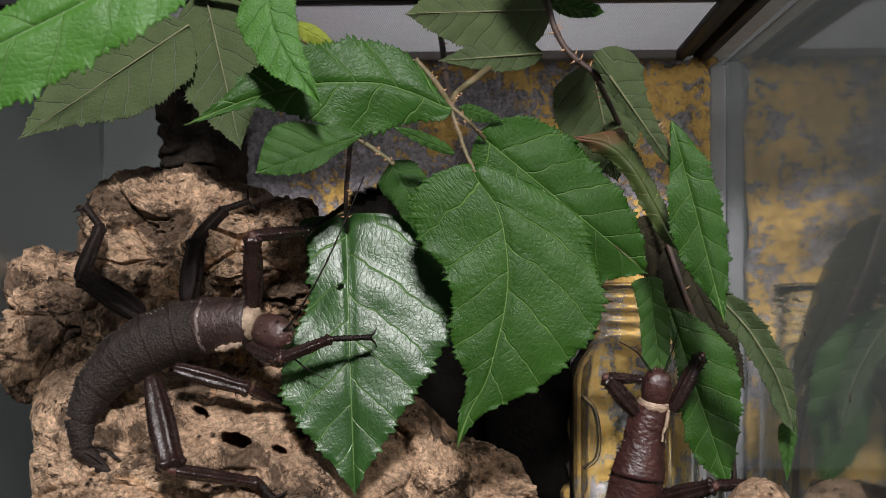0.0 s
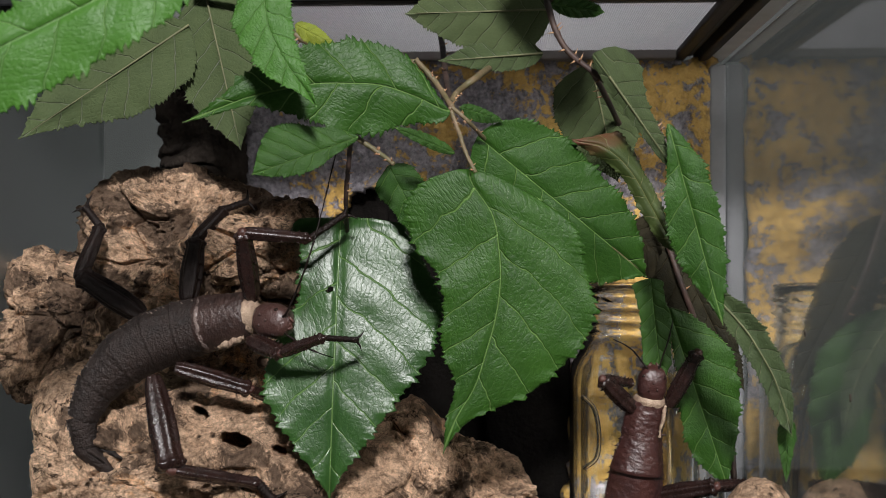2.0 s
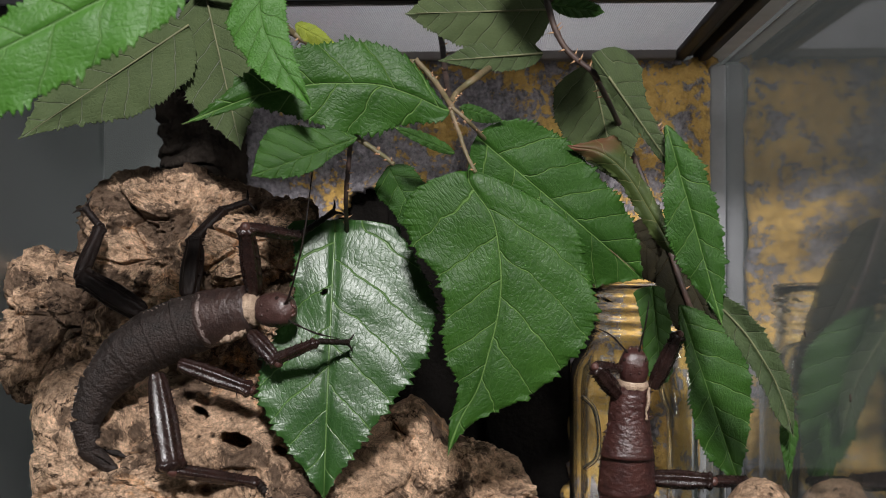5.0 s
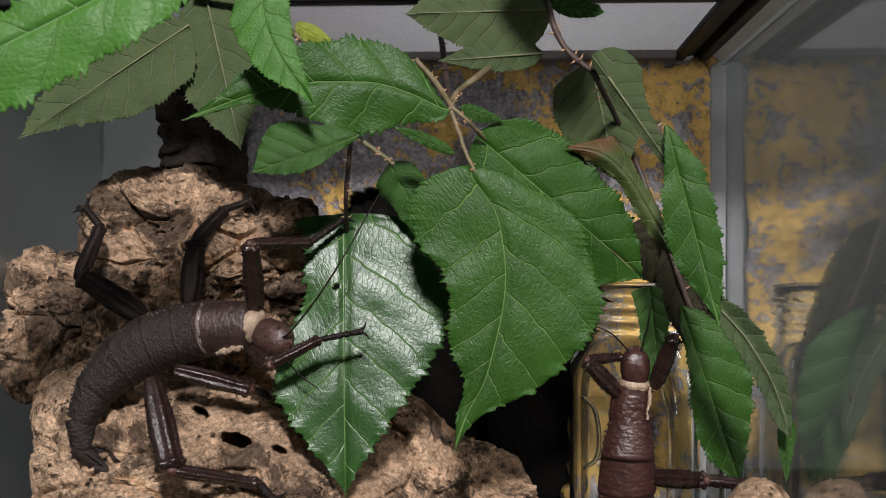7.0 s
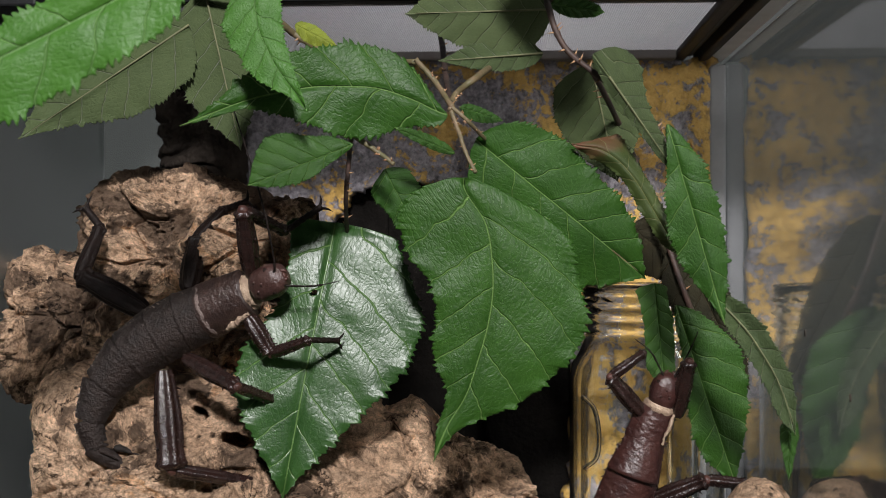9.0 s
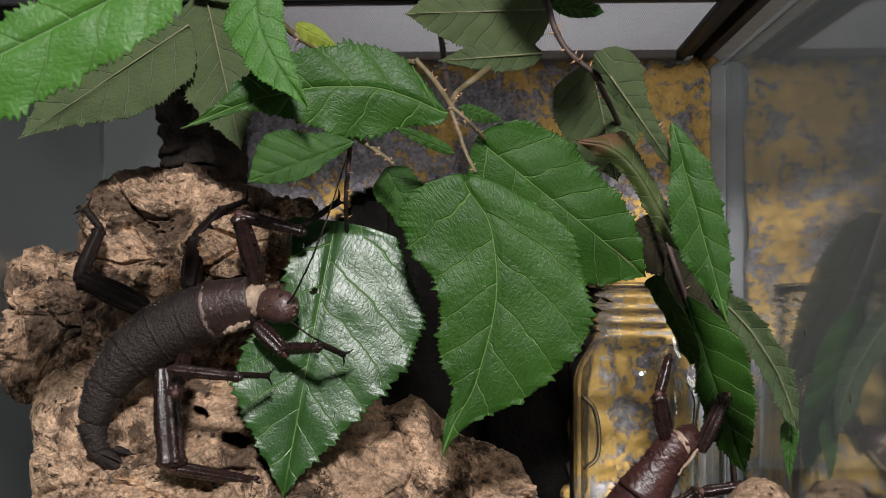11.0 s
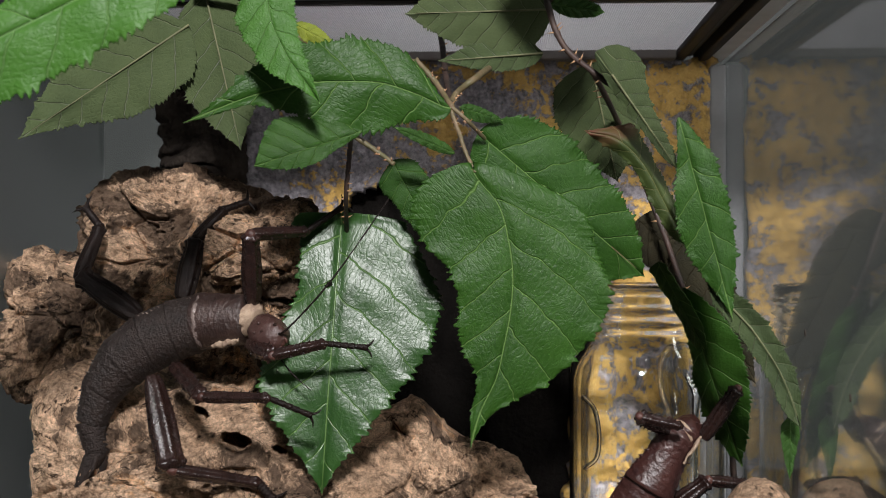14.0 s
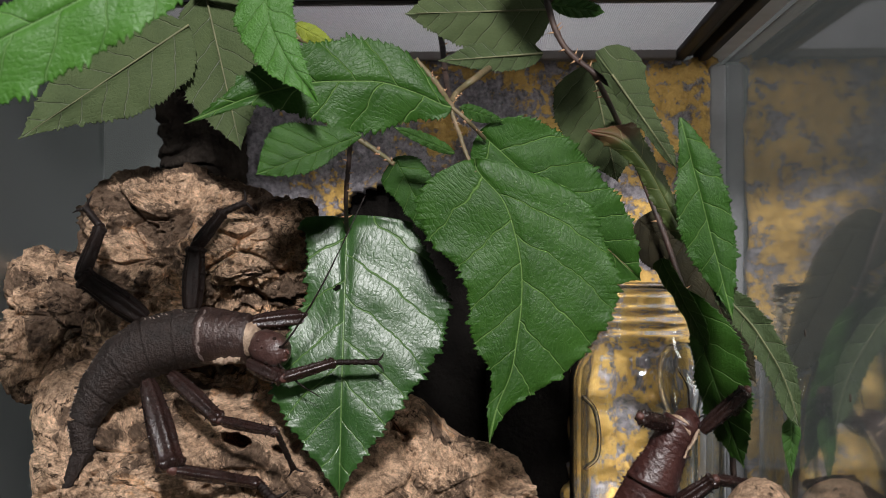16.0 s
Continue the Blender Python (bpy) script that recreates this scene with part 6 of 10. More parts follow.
    walk(leaf_wt, [(0, pose(0.0972, 0.4557, 0.1463, 0.0, 1.5, 3)),
        (0.5, pose(0.0972, 0.4557, 0.1463, 0.0, 1.5, 3)),
        (1, pose(0.0976, 0.4557, 0.1463, 0.0, 1.5, 3)),
        (1.5, pose(0.0972, 0.4557, 0.1463, 0.0, 1.5, 3)),
        (2, pose(0.0969, 0.4557, 0.1460, 0.0, 1.5, 3)),
        (2.5, pose(0.0972, 0.4557, 0.1463, 0.0, 1.5, 3)),
        (3, pose(0.0972, 0.4557, 0.1463, 0.0, 1.5, 3)),
        (3.5, pose(0.0969, 0.4557, 0.1460, 0.0, 1.5, 3)),
        (4, pose(0.0978, 0.4557, 0.1466, 0.0, 1.5, 3)),
        (6.5, pose(0.0972, 0.4557, 0.1463, 0.0, 1.5, 3)),
        (7, pose(0.0969, 0.4557, 0.1460, 0.0, 1.5, 3)),
        (7.5, pose(0.0966, 0.4557, 0.1460, 0.0, 1.5, 3)),
        (8, pose(0.0976, 0.4557, 0.1463, 0.0, 1.5, 3)),
        (8.5, pose(0.0972, 0.4557, 0.1463, 0.0, 1.5, 3)),
        (9, pose(0.0978, 0.4557, 0.1466, 0.0, 1.5, 3)),
        (11.5, pose(0.0981, 0.4558, 0.1466, 0.0, 1.5, 3)),
        (12, pose(0.0985, 0.4558, 0.1472, 0.0, 1.5, 3)),
        (12.5, pose(0.0985, 0.4558, 0.1472, 0.0, 1.5, 3)),
        (13, pose(0.0985, 0.4558, 0.1472, 0.0, 1.5, 3)),
        (13.5, pose(0.0981, 0.4558, 0.1469, 0.0, 1.5, 3)),
        (14, pose(0.0981, 0.4558, 0.1469, 0.0, 1.5, 3)),
        (14.5, pose(0.0985, 0.4558, 0.1469, 0.0, 1.5, 3)),
        (15, pose(0.0985, 0.4558, 0.1469, 0.0, 1.5, 3)),
        (15.5, pose(0.0985, 0.4558, 0.1469, 0.0, 1.5, 3)),
        (16, pose(0.0985, 0.4558, 0.1469, 0.0, 1.5, 3))])
    walk(leaf_x, [(0, pose(0.0656, 0.5262, 0.2087, 0.0, -26.1, 3)),
        (0.5, pose(0.0656, 0.5262, 0.2087, 0.0, -26.1, 3)),
        (1, pose(0.0656, 0.5262, 0.2087, 0.0, -26.1, 3)),
        (1.5, pose(0.0653, 0.5261, 0.2083, 0.0, -26.1, 3)),
        (2, pose(0.0653, 0.5261, 0.2083, 0.0, -26.1, 3)),
        (2.5, pose(0.0656, 0.5262, 0.2083, 0.0, -26.1, 3)),
        (3, pose(0.0653, 0.5261, 0.2083, 0.0, -26.1, 3)),
        (3.5, pose(0.0649, 0.5261, 0.2073, 0.0, -26.1, 3)),
        (4, pose(0.0653, 0.5261, 0.2076, 0.0, -26.1, 3)),
        (6.5, pose(0.0649, 0.5261, 0.2073, 0.0, -26.1, 3)),
        (7, pose(0.0649, 0.5261, 0.2073, 0.0, -26.1, 3)),
        (7.5, pose(0.0646, 0.5261, 0.2066, 0.0, -26.1, 3)),
        (8, pose(0.0660, 0.5262, 0.2076, 0.0, -26.1, 3)),
        (8.5, pose(0.0667, 0.5262, 0.2080, 0.0, -26.1, 3)),
        (9, pose(0.0674, 0.5262, 0.2087, 0.0, -26.1, 3)),
        (11.5, pose(0.0692, 0.5263, 0.2104, 0.0, -26.1, 3)),
        (12, pose(0.0706, 0.5264, 0.2115, 0.0, -26.1, 3)),
        (12.5, pose(0.0709, 0.5264, 0.2118, 0.0, -26.1, 3)),
        (13, pose(0.0709, 0.5264, 0.2118, 0.0, -26.1, 3)),
        (13.5, pose(0.0702, 0.5264, 0.2111, 0.0, -26.1, 3)),
        (14, pose(0.0698, 0.5264, 0.2111, 0.0, -26.1, 3)),
        (14.5, pose(0.0702, 0.5264, 0.2115, 0.0, -26.1, 3)),
        (15, pose(0.0706, 0.5264, 0.2115, 0.0, -26.1, 3)),
        (15.5, pose(0.0709, 0.5264, 0.2118, 0.0, -26.1, 3)),
        (16, pose(0.0702, 0.5264, 0.2111, 0.0, -26.1, 3))])
    walk(leaf_x2, [(0, pose(0.0485, 0.5383, 0.2146, 0.0, -49.4, 3)),
        (0.5, pose(0.0485, 0.5383, 0.2146, 0.0, -49.4, 3)),
        (1, pose(0.0485, 0.5383, 0.2146, 0.0, -49.4, 3)),
        (1.5, pose(0.0481, 0.5383, 0.2143, 0.0, -49.4, 3)),
        (2, pose(0.0481, 0.5383, 0.2143, 0.0, -49.4, 3)),
        (2.5, pose(0.0485, 0.5383, 0.2143, 0.0, -49.4, 3)),
        (3, pose(0.0481, 0.5383, 0.2143, 0.0, -49.4, 3)),
        (3.5, pose(0.0478, 0.5382, 0.2132, 0.0, -49.4, 3)),
        (4, pose(0.0481, 0.5383, 0.2136, 0.0, -49.4, 3)),
        (6.5, pose(0.0478, 0.5382, 0.2132, 0.0, -49.4, 3)),
        (7, pose(0.0478, 0.5382, 0.2132, 0.0, -49.4, 3)),
        (7.5, pose(0.0474, 0.5382, 0.2125, 0.0, -49.4, 3)),
        (8, pose(0.0489, 0.5383, 0.2136, 0.0, -49.4, 3)),
        (8.5, pose(0.0496, 0.5383, 0.2139, 0.0, -49.4, 3)),
        (9, pose(0.0503, 0.5384, 0.2146, 0.0, -49.4, 3)),
        (11.5, pose(0.0521, 0.5385, 0.2164, 0.0, -49.4, 3)),
        (12, pose(0.0535, 0.5385, 0.2175, 0.0, -49.4, 3)),
        (12.5, pose(0.0539, 0.5386, 0.2179, 0.0, -49.4, 3)),
        (13, pose(0.0539, 0.5386, 0.2179, 0.0, -49.4, 3)),
        (13.5, pose(0.0532, 0.5385, 0.2171, 0.0, -49.4, 3)),
        (14, pose(0.0528, 0.5385, 0.2171, 0.0, -49.4, 3)),
        (14.5, pose(0.0532, 0.5385, 0.2175, 0.0, -49.4, 3)),
        (15, pose(0.0535, 0.5385, 0.2175, 0.0, -49.4, 3)),
        (15.5, pose(0.0539, 0.5386, 0.2179, 0.0, -49.4, 3)),
        (16, pose(0.0532, 0.5385, 0.2171, 0.0, -49.4, 3))])
    walk(big, [(0, pose(-0.1238, 0.4622, 0.1740, 0, 0.0, 3)),
        (0.5, pose(-0.1241, 0.4621, 0.1739, 0, -0.3, 3)),
        (1, pose(-0.1231, 0.4622, 0.1756, 0, -3.1, 3)),
        (1.5, pose(-0.1233, 0.4622, 0.1749, 0, -3.1, 3)),
        (2, pose(-0.1236, 0.4622, 0.1743, 0, -0.6, 3)),
        (2.5, pose(-0.1236, 0.4622, 0.1739, 0, 1.1, 3)),
        (3, pose(-0.1235, 0.4622, 0.1733, 0, 1.5, 3)),
        (3.5, pose(-0.1239, 0.4621, 0.1743, 0, -1.5, 3)),
        (4, pose(-0.1226, 0.4622, 0.1767, 0, -6.1, 3)),
        (6.5, pose(-0.1235, 0.4622, 0.1733, 0, 1.5, 3)),
        (7, pose(-0.1235, 0.4622, 0.1733, 0, 1.5, 3)),
        (7.5, pose(-0.1234, 0.4622, 0.1752, 0, -2.6, 3)),
        (8, pose(-0.1215, 0.4623, 0.1773, 0, -5.7, 3)),
        (8.5, pose(-0.1216, 0.4623, 0.1773, 0, -4.6, 3)),
        (9, pose(-0.1217, 0.4623, 0.1774, 0, -8.8, 3)),
        (11.5, pose(-0.1214, 0.4623, 0.1780, 0, -5.6, 3)),
        (12, pose(-0.1220, 0.4622, 0.1762, 0, -2.8, 3)),
        (12.5, pose(-0.1225, 0.4622, 0.1759, 0, -2.7, 3)),
        (13, pose(-0.1230, 0.4622, 0.1756, 0, -2.7, 3)),
        (13.5, pose(-0.1240, 0.4621, 0.1750, 0, -3.7, 3)),
        (14, pose(-0.1247, 0.4621, 0.1746, 0, -4.1, 3)),
        (14.5, pose(-0.1249, 0.4621, 0.1747, 0, -3.6, 3)),
        (15, pose(-0.1239, 0.4622, 0.1738, 0, -1.8, 3)),
        (15.5, pose(-0.1236, 0.4622, 0.1734, 0, 0.8, 3)),
        (16, pose(-0.1236, 0.4622, 0.1717, 0, 6.3, 3))])
    walk(big_segments[0], [(0, reach((12.7, 0.0, 3.1), (2.5, 0.0, 0.8))),
        (0.5, reach((12.7, 0.0, 3.1), (2.5, 0.0, 0.8))),
        (1, reach((12.7, 0.0, 3.1), (2.5, 0.0, 0.8))),
        (1.5, reach((12.7, 0.0, 3.1), (2.5, 0.0, 0.8))),
        (2, reach((12.7, 0.0, 3.1), (2.5, 0.0, 0.8))),
        (2.5, reach((12.7, 0.0, 3.1), (2.5, 0.0, 0.8))),
        (3, reach((12.7, 0.0, 3.1), (2.5, 0.0, 0.8))),
        (3.5, reach((12.7, 0.0, 3.1), (2.5, 0.0, 0.8))),
        (4, reach((12.7, 0.0, 3.1), (2.5, 0.0, 0.8))),
        (6.5, reach((12.7, 0.0, 3.1), (2.5, 0.0, 0.8))),
        (7, reach((12.7, 0.0, 3.1), (2.5, 0.0, 0.8))),
        (7.5, reach((12.7, 0.0, 3.1), (2.5, 0.0, 0.8))),
        (8, reach((12.7, 0.0, 3.1), (2.5, 0.0, 0.8))),
        (8.5, reach((12.7, 0.0, 3.1), (2.5, 0.0, 0.8))),
        (9, reach((12.7, 0.0, 3.1), (2.5, 0.0, 0.8))),
        (11.5, reach((12.7, 0.0, 3.1), (2.5, 0.0, 0.8))),
        (12, reach((12.7, 0.0, 3.1), (2.5, 0.0, 0.8))),
        (12.5, reach((12.7, 0.0, 3.1), (2.5, 0.0, 0.8))),
        (13, reach((12.7, 0.0, 3.1), (2.5, 0.0, 0.8))),
        (13.5, reach((12.7, 0.0, 3.1), (2.5, 0.0, 0.8))),
        (14, reach((12.7, 0.0, 3.1), (2.5, 0.0, 0.8))),
        (14.5, reach((12.7, 0.0, 3.1), (2.5, 0.0, 0.8))),
        (15, reach((12.7, 0.0, 3.1), (2.5, 0.0, 0.8))),
        (15.5, reach((12.7, 0.0, 3.1), (2.5, 0.0, 0.8))),
        (16, reach((12.7, 0.0, 3.1), (2.5, 0.0, 0.8)))])
    walk(big_segments[1], [(0, reach((2.5, 0.0, 0.8), (-7.4, 0.0, -2.9))),
        (0.5, reach((2.5, 0.0, 0.8), (-7.4, 0.0, -2.9))),
        (1, reach((2.5, 0.0, 0.8), (-7.4, 0.0, -2.9))),
        (1.5, reach((2.5, 0.0, 0.8), (-7.4, 0.0, -2.9))),
        (2, reach((2.5, 0.0, 0.8), (-7.4, 0.0, -2.9))),
        (2.5, reach((2.5, 0.0, 0.8), (-7.4, 0.0, -2.9))),
        (3, reach((2.5, 0.0, 0.8), (-7.4, 0.0, -2.9))),
        (3.5, reach((2.5, 0.0, 0.8), (-7.4, 0.0, -2.9))),
        (4, reach((2.5, 0.0, 0.8), (-7.4, 0.0, -2.9))),
        (6.5, reach((2.5, 0.0, 0.8), (-7.4, 0.0, -2.9))),
        (7, reach((2.5, 0.0, 0.8), (-7.4, 0.0, -2.9))),
        (7.5, reach((2.5, 0.0, 0.8), (-7.4, 0.0, -2.9))),
        (8, reach((2.5, 0.0, 0.8), (-7.4, 0.0, -2.9))),
        (8.5, reach((2.5, 0.0, 0.8), (-7.4, 0.0, -2.9))),
        (9, reach((2.5, 0.0, 0.8), (-7.4, 0.0, -2.9))),
        (11.5, reach((2.5, 0.0, 0.8), (-7.4, 0.0, -2.9))),
        (12, reach((2.5, 0.0, 0.8), (-7.4, 0.0, -2.9))),
        (12.5, reach((2.5, 0.0, 0.8), (-7.4, 0.0, -2.9))),
        (13, reach((2.5, 0.0, 0.8), (-7.4, 0.0, -2.9))),
        (13.5, reach((2.5, 0.0, 0.8), (-7.4, 0.0, -2.9))),
        (14, reach((2.5, 0.0, 0.8), (-7.4, 0.0, -2.9))),
        (14.5, reach((2.5, 0.0, 0.8), (-7.4, 0.0, -2.9))),
        (15, reach((2.5, 0.0, 0.8), (-7.4, 0.0, -2.9))),
        (15.5, reach((2.5, 0.0, 0.8), (-7.4, 0.0, -2.9))),
        (16, reach((2.5, 0.0, 0.8), (-7.4, 0.0, -2.9)))])
    walk(big_segments[2], [(0, reach((-7.4, 0.0, -2.9), (-17.9, 0.0, -9.4))),
        (0.5, reach((-7.4, 0.0, -2.9), (-17.9, 0.0, -9.3))),
        (1, reach((-7.4, 0.0, -2.9), (-18.4, 0.0, -9.2))),
        (1.5, reach((-7.4, 0.0, -2.9), (-18.3, 0.0, -9.0))),
        (2, reach((-7.4, 0.0, -2.9), (-17.8, 0.0, -9.2))),
        (2.5, reach((-7.4, 0.0, -2.9), (-17.6, 0.0, -9.5))),
        (3, reach((-7.4, 0.0, -2.9), (-17.8, 0.0, -9.5))),
        (3.5, reach((-7.4, 0.0, -2.9), (-17.9, 0.0, -9.1))),
        (4, reach((-7.4, 0.0, -2.9), (-18.4, 0.0, -9.1))),
        (6.5, reach((-7.4, 0.0, -2.9), (-17.6, 0.0, -9.5))),
        (7, reach((-7.4, 0.0, -2.9), (-17.6, 0.0, -9.5))),
        (7.5, reach((-7.4, 0.0, -2.9), (-17.8, 0.0, -9.2))),
        (8, reach((-7.4, 0.0, -2.9), (-18.5, 0.0, -9.4))),
        (8.5, reach((-7.4, 0.0, -2.9), (-18.2, 0.0, -9.7))),
        (9, reach((-7.4, 0.0, -2.9), (-19.1, 0.0, -8.9))),
        (11.5, reach((-7.4, 0.0, -2.9), (-18.5, 0.0, -9.8))),
        (12, reach((-7.4, 0.0, -2.9), (-18.2, 0.0, -9.8))),
        (12.5, reach((-7.4, 0.0, -2.9), (-17.8, 0.0, -9.7))),
        (13, reach((-7.4, 0.0, -2.9), (-17.6, 0.0, -9.6))),
        (13.5, reach((-7.4, 0.0, -2.9), (-17.0, 0.0, -9.3))),
        (14, reach((-7.4, 0.0, -2.9), (-16.9, 0.0, -9.2))),
        (14.5, reach((-7.4, 0.0, -2.9), (-16.8, 0.0, -9.3))),
        (15, reach((-7.4, 0.0, -2.9), (-17.5, 0.0, -9.4))),
        (15.5, reach((-7.4, 0.0, -2.9), (-17.2, 0.0, -9.7))),
        (16, reach((-7.4, 0.0, -2.9), (-16.3, 0.0, -10.0)))])
    walk(big_segments[3], [(0, reach((-17.9, 0.0, -9.4), (-27.3, 0.0, -19.2))),
        (0.5, reach((-17.9, 0.0, -9.3), (-27.3, 0.0, -19.1))),
        (1, reach((-18.4, 0.0, -9.2), (-28.4, 0.0, -18.9))),
        (1.5, reach((-18.3, 0.0, -9.0), (-28.2, 0.0, -18.5))),
        (2, reach((-17.8, 0.0, -9.2), (-27.1, 0.0, -19.0))),
        (2.5, reach((-17.6, 0.0, -9.5), (-26.6, 0.0, -19.6))),
        (3, reach((-17.8, 0.0, -9.5), (-27.1, 0.0, -19.5))),
        (3.5, reach((-17.9, 0.0, -9.1), (-27.3, 0.0, -18.7))),
        (4, reach((-18.4, 0.0, -9.1), (-28.5, 0.0, -18.8))),
        (6.5, reach((-17.6, 0.0, -9.5), (-26.7, 0.0, -19.5))),
        (7, reach((-17.6, 0.0, -9.5), (-26.7, 0.0, -19.5))),
        (7.5, reach((-17.8, 0.0, -9.2), (-27.1, 0.0, -18.9))),
        (8, reach((-18.5, 0.0, -9.4), (-28.6, 0.0, -19.4))),
        (8.5, reach((-18.2, 0.0, -9.7), (-28.1, 0.0, -19.9))),
        (9, reach((-19.1, 0.0, -8.9), (-30.0, 0.0, -18.2))),
        (11.5, reach((-18.5, 0.0, -9.8), (-28.6, 0.0, -20.2))),
        (12, reach((-18.2, 0.0, -9.8), (-28.0, 0.0, -20.2))),
        (12.5, reach((-17.8, 0.0, -9.7), (-27.0, 0.0, -19.9))),
        (13, reach((-17.6, 0.0, -9.6), (-26.7, 0.0, -19.7))),
        (13.5, reach((-17.0, 0.0, -9.3), (-25.4, 0.0, -19.2))),
        (14, reach((-16.9, 0.0, -9.2), (-25.2, 0.0, -19.0))),
        (14.5, reach((-16.8, 0.0, -9.3), (-25.1, 0.0, -19.2))),
        (15, reach((-17.5, 0.0, -9.4), (-26.4, 0.0, -19.3))),
        (15.5, reach((-17.2, 0.0, -9.7), (-25.9, 0.0, -20.0))),
        (16, reach((-16.3, 0.0, -10.0), (-23.9, 0.0, -20.6)))])
    walk(big_segments[4], [(0, reach((-27.3, 0.0, -19.2), (-32.7, -1.0, -31.4))),
        (0.5, reach((-27.3, 0.0, -19.1), (-32.8, -1.0, -31.2))),
        (1, reach((-28.4, 0.0, -18.9), (-34.2, -1.0, -31.0))),
        (1.5, reach((-28.2, 0.0, -18.5), (-34.0, -1.0, -30.4))),
        (2, reach((-27.1, 0.0, -19.0), (-32.5, -1.0, -31.1))),
        (2.5, reach((-26.6, 0.0, -19.6), (-31.8, -1.0, -31.9))),
        (3, reach((-27.1, 0.0, -19.5), (-32.5, -1.0, -31.8))),
        (3.5, reach((-27.3, 0.0, -18.7), (-32.8, -1.0, -30.7))),
        (4, reach((-28.5, 0.0, -18.8), (-34.4, -1.0, -30.8))),
        (6.5, reach((-26.7, 0.0, -19.5), (-31.9, -1.0, -31.8))),
        (7, reach((-26.7, 0.0, -19.5), (-31.9, -1.0, -31.8))),
        (7.5, reach((-27.1, 0.0, -18.9), (-32.5, -1.0, -31.0))),
        (8, reach((-28.6, 0.0, -19.4), (-34.5, -1.0, -31.6))),
        (8.5, reach((-28.1, 0.0, -19.9), (-33.8, -1.0, -32.3))),
        (9, reach((-30.0, 0.0, -18.2), (-36.3, -1.0, -30.1))),
        (11.5, reach((-28.6, 0.0, -20.2), (-34.5, -1.0, -32.7))),
        (12, reach((-28.0, 0.0, -20.2), (-33.6, -1.0, -32.7))),
        (12.5, reach((-27.0, 0.0, -19.9), (-32.4, -1.0, -32.3))),
        (13, reach((-26.7, 0.0, -19.7), (-31.9, -1.0, -32.1))),
        (13.5, reach((-25.4, 0.0, -19.2), (-30.2, -1.0, -31.3))),
        (14, reach((-25.2, 0.0, -19.0), (-29.9, -1.0, -31.1))),
        (14.5, reach((-25.1, 0.0, -19.2), (-29.8, -1.0, -31.4))),
        (15, reach((-26.4, 0.0, -19.3), (-31.6, -1.0, -31.5))),
        (15.5, reach((-25.9, 0.0, -20.0), (-31.0, -1.0, -32.4))),
        (16, reach((-23.9, 0.0, -20.6), (-28.3, -1.0, -33.2)))])
    walk(big_segments[5], [(0, reach((-32.7, -1.0, -31.4), (-31.1, -1.0, -42.0))),
        (0.5, reach((-32.8, -1.0, -31.2), (-31.2, -1.0, -41.7))),
        (1, reach((-34.2, -1.0, -31.0), (-32.6, -1.0, -41.6))),
        (1.5, reach((-34.0, -1.0, -30.4), (-32.4, -1.0, -41.0))),
        (2, reach((-32.5, -1.0, -31.1), (-30.8, -1.0, -41.6))),
        (2.5, reach((-31.8, -1.0, -31.9), (-30.2, -1.0, -42.4))),
        (3, reach((-32.5, -1.0, -31.8), (-30.9, -1.0, -42.3))),
        (3.5, reach((-32.8, -1.0, -30.7), (-31.2, -1.0, -41.2))),
        (4, reach((-34.4, -1.0, -30.8), (-32.7, -1.0, -41.4))),
        (6.5, reach((-31.9, -1.0, -31.8), (-30.3, -1.0, -42.3))),
        (7, reach((-31.9, -1.0, -31.8), (-30.3, -1.0, -42.3))),
        (7.5, reach((-32.5, -1.0, -31.0), (-30.9, -1.0, -41.5))),
        (8, reach((-34.5, -1.0, -31.6), (-32.9, -1.0, -42.2))),
        (8.5, reach((-33.8, -1.0, -32.3), (-32.2, -1.0, -42.8))),
        (9, reach((-36.3, -1.0, -30.1), (-34.7, -1.0, -40.6))),
        (11.5, reach((-34.5, -1.0, -32.7), (-32.8, -1.0, -43.2))),
        (12, reach((-33.6, -1.0, -32.7), (-32.0, -1.0, -43.2))),
        (12.5, reach((-32.4, -1.0, -32.3), (-30.8, -1.0, -42.8))),
        (13, reach((-31.9, -1.0, -32.1), (-30.3, -1.0, -42.6))),
        (13.5, reach((-30.2, -1.0, -31.3), (-28.6, -1.0, -41.9))),
        (14, reach((-29.9, -1.0, -31.1), (-28.3, -1.0, -41.6))),
        (14.5, reach((-29.8, -1.0, -31.4), (-28.1, -1.0, -41.9))),
        (15, reach((-31.6, -1.0, -31.5), (-29.9, -1.0, -42.0))),
        (15.5, reach((-31.0, -1.0, -32.4), (-29.3, -1.0, -42.9))),
        (16, reach((-28.3, -1.0, -33.2), (-26.6, -1.0, -43.7)))])
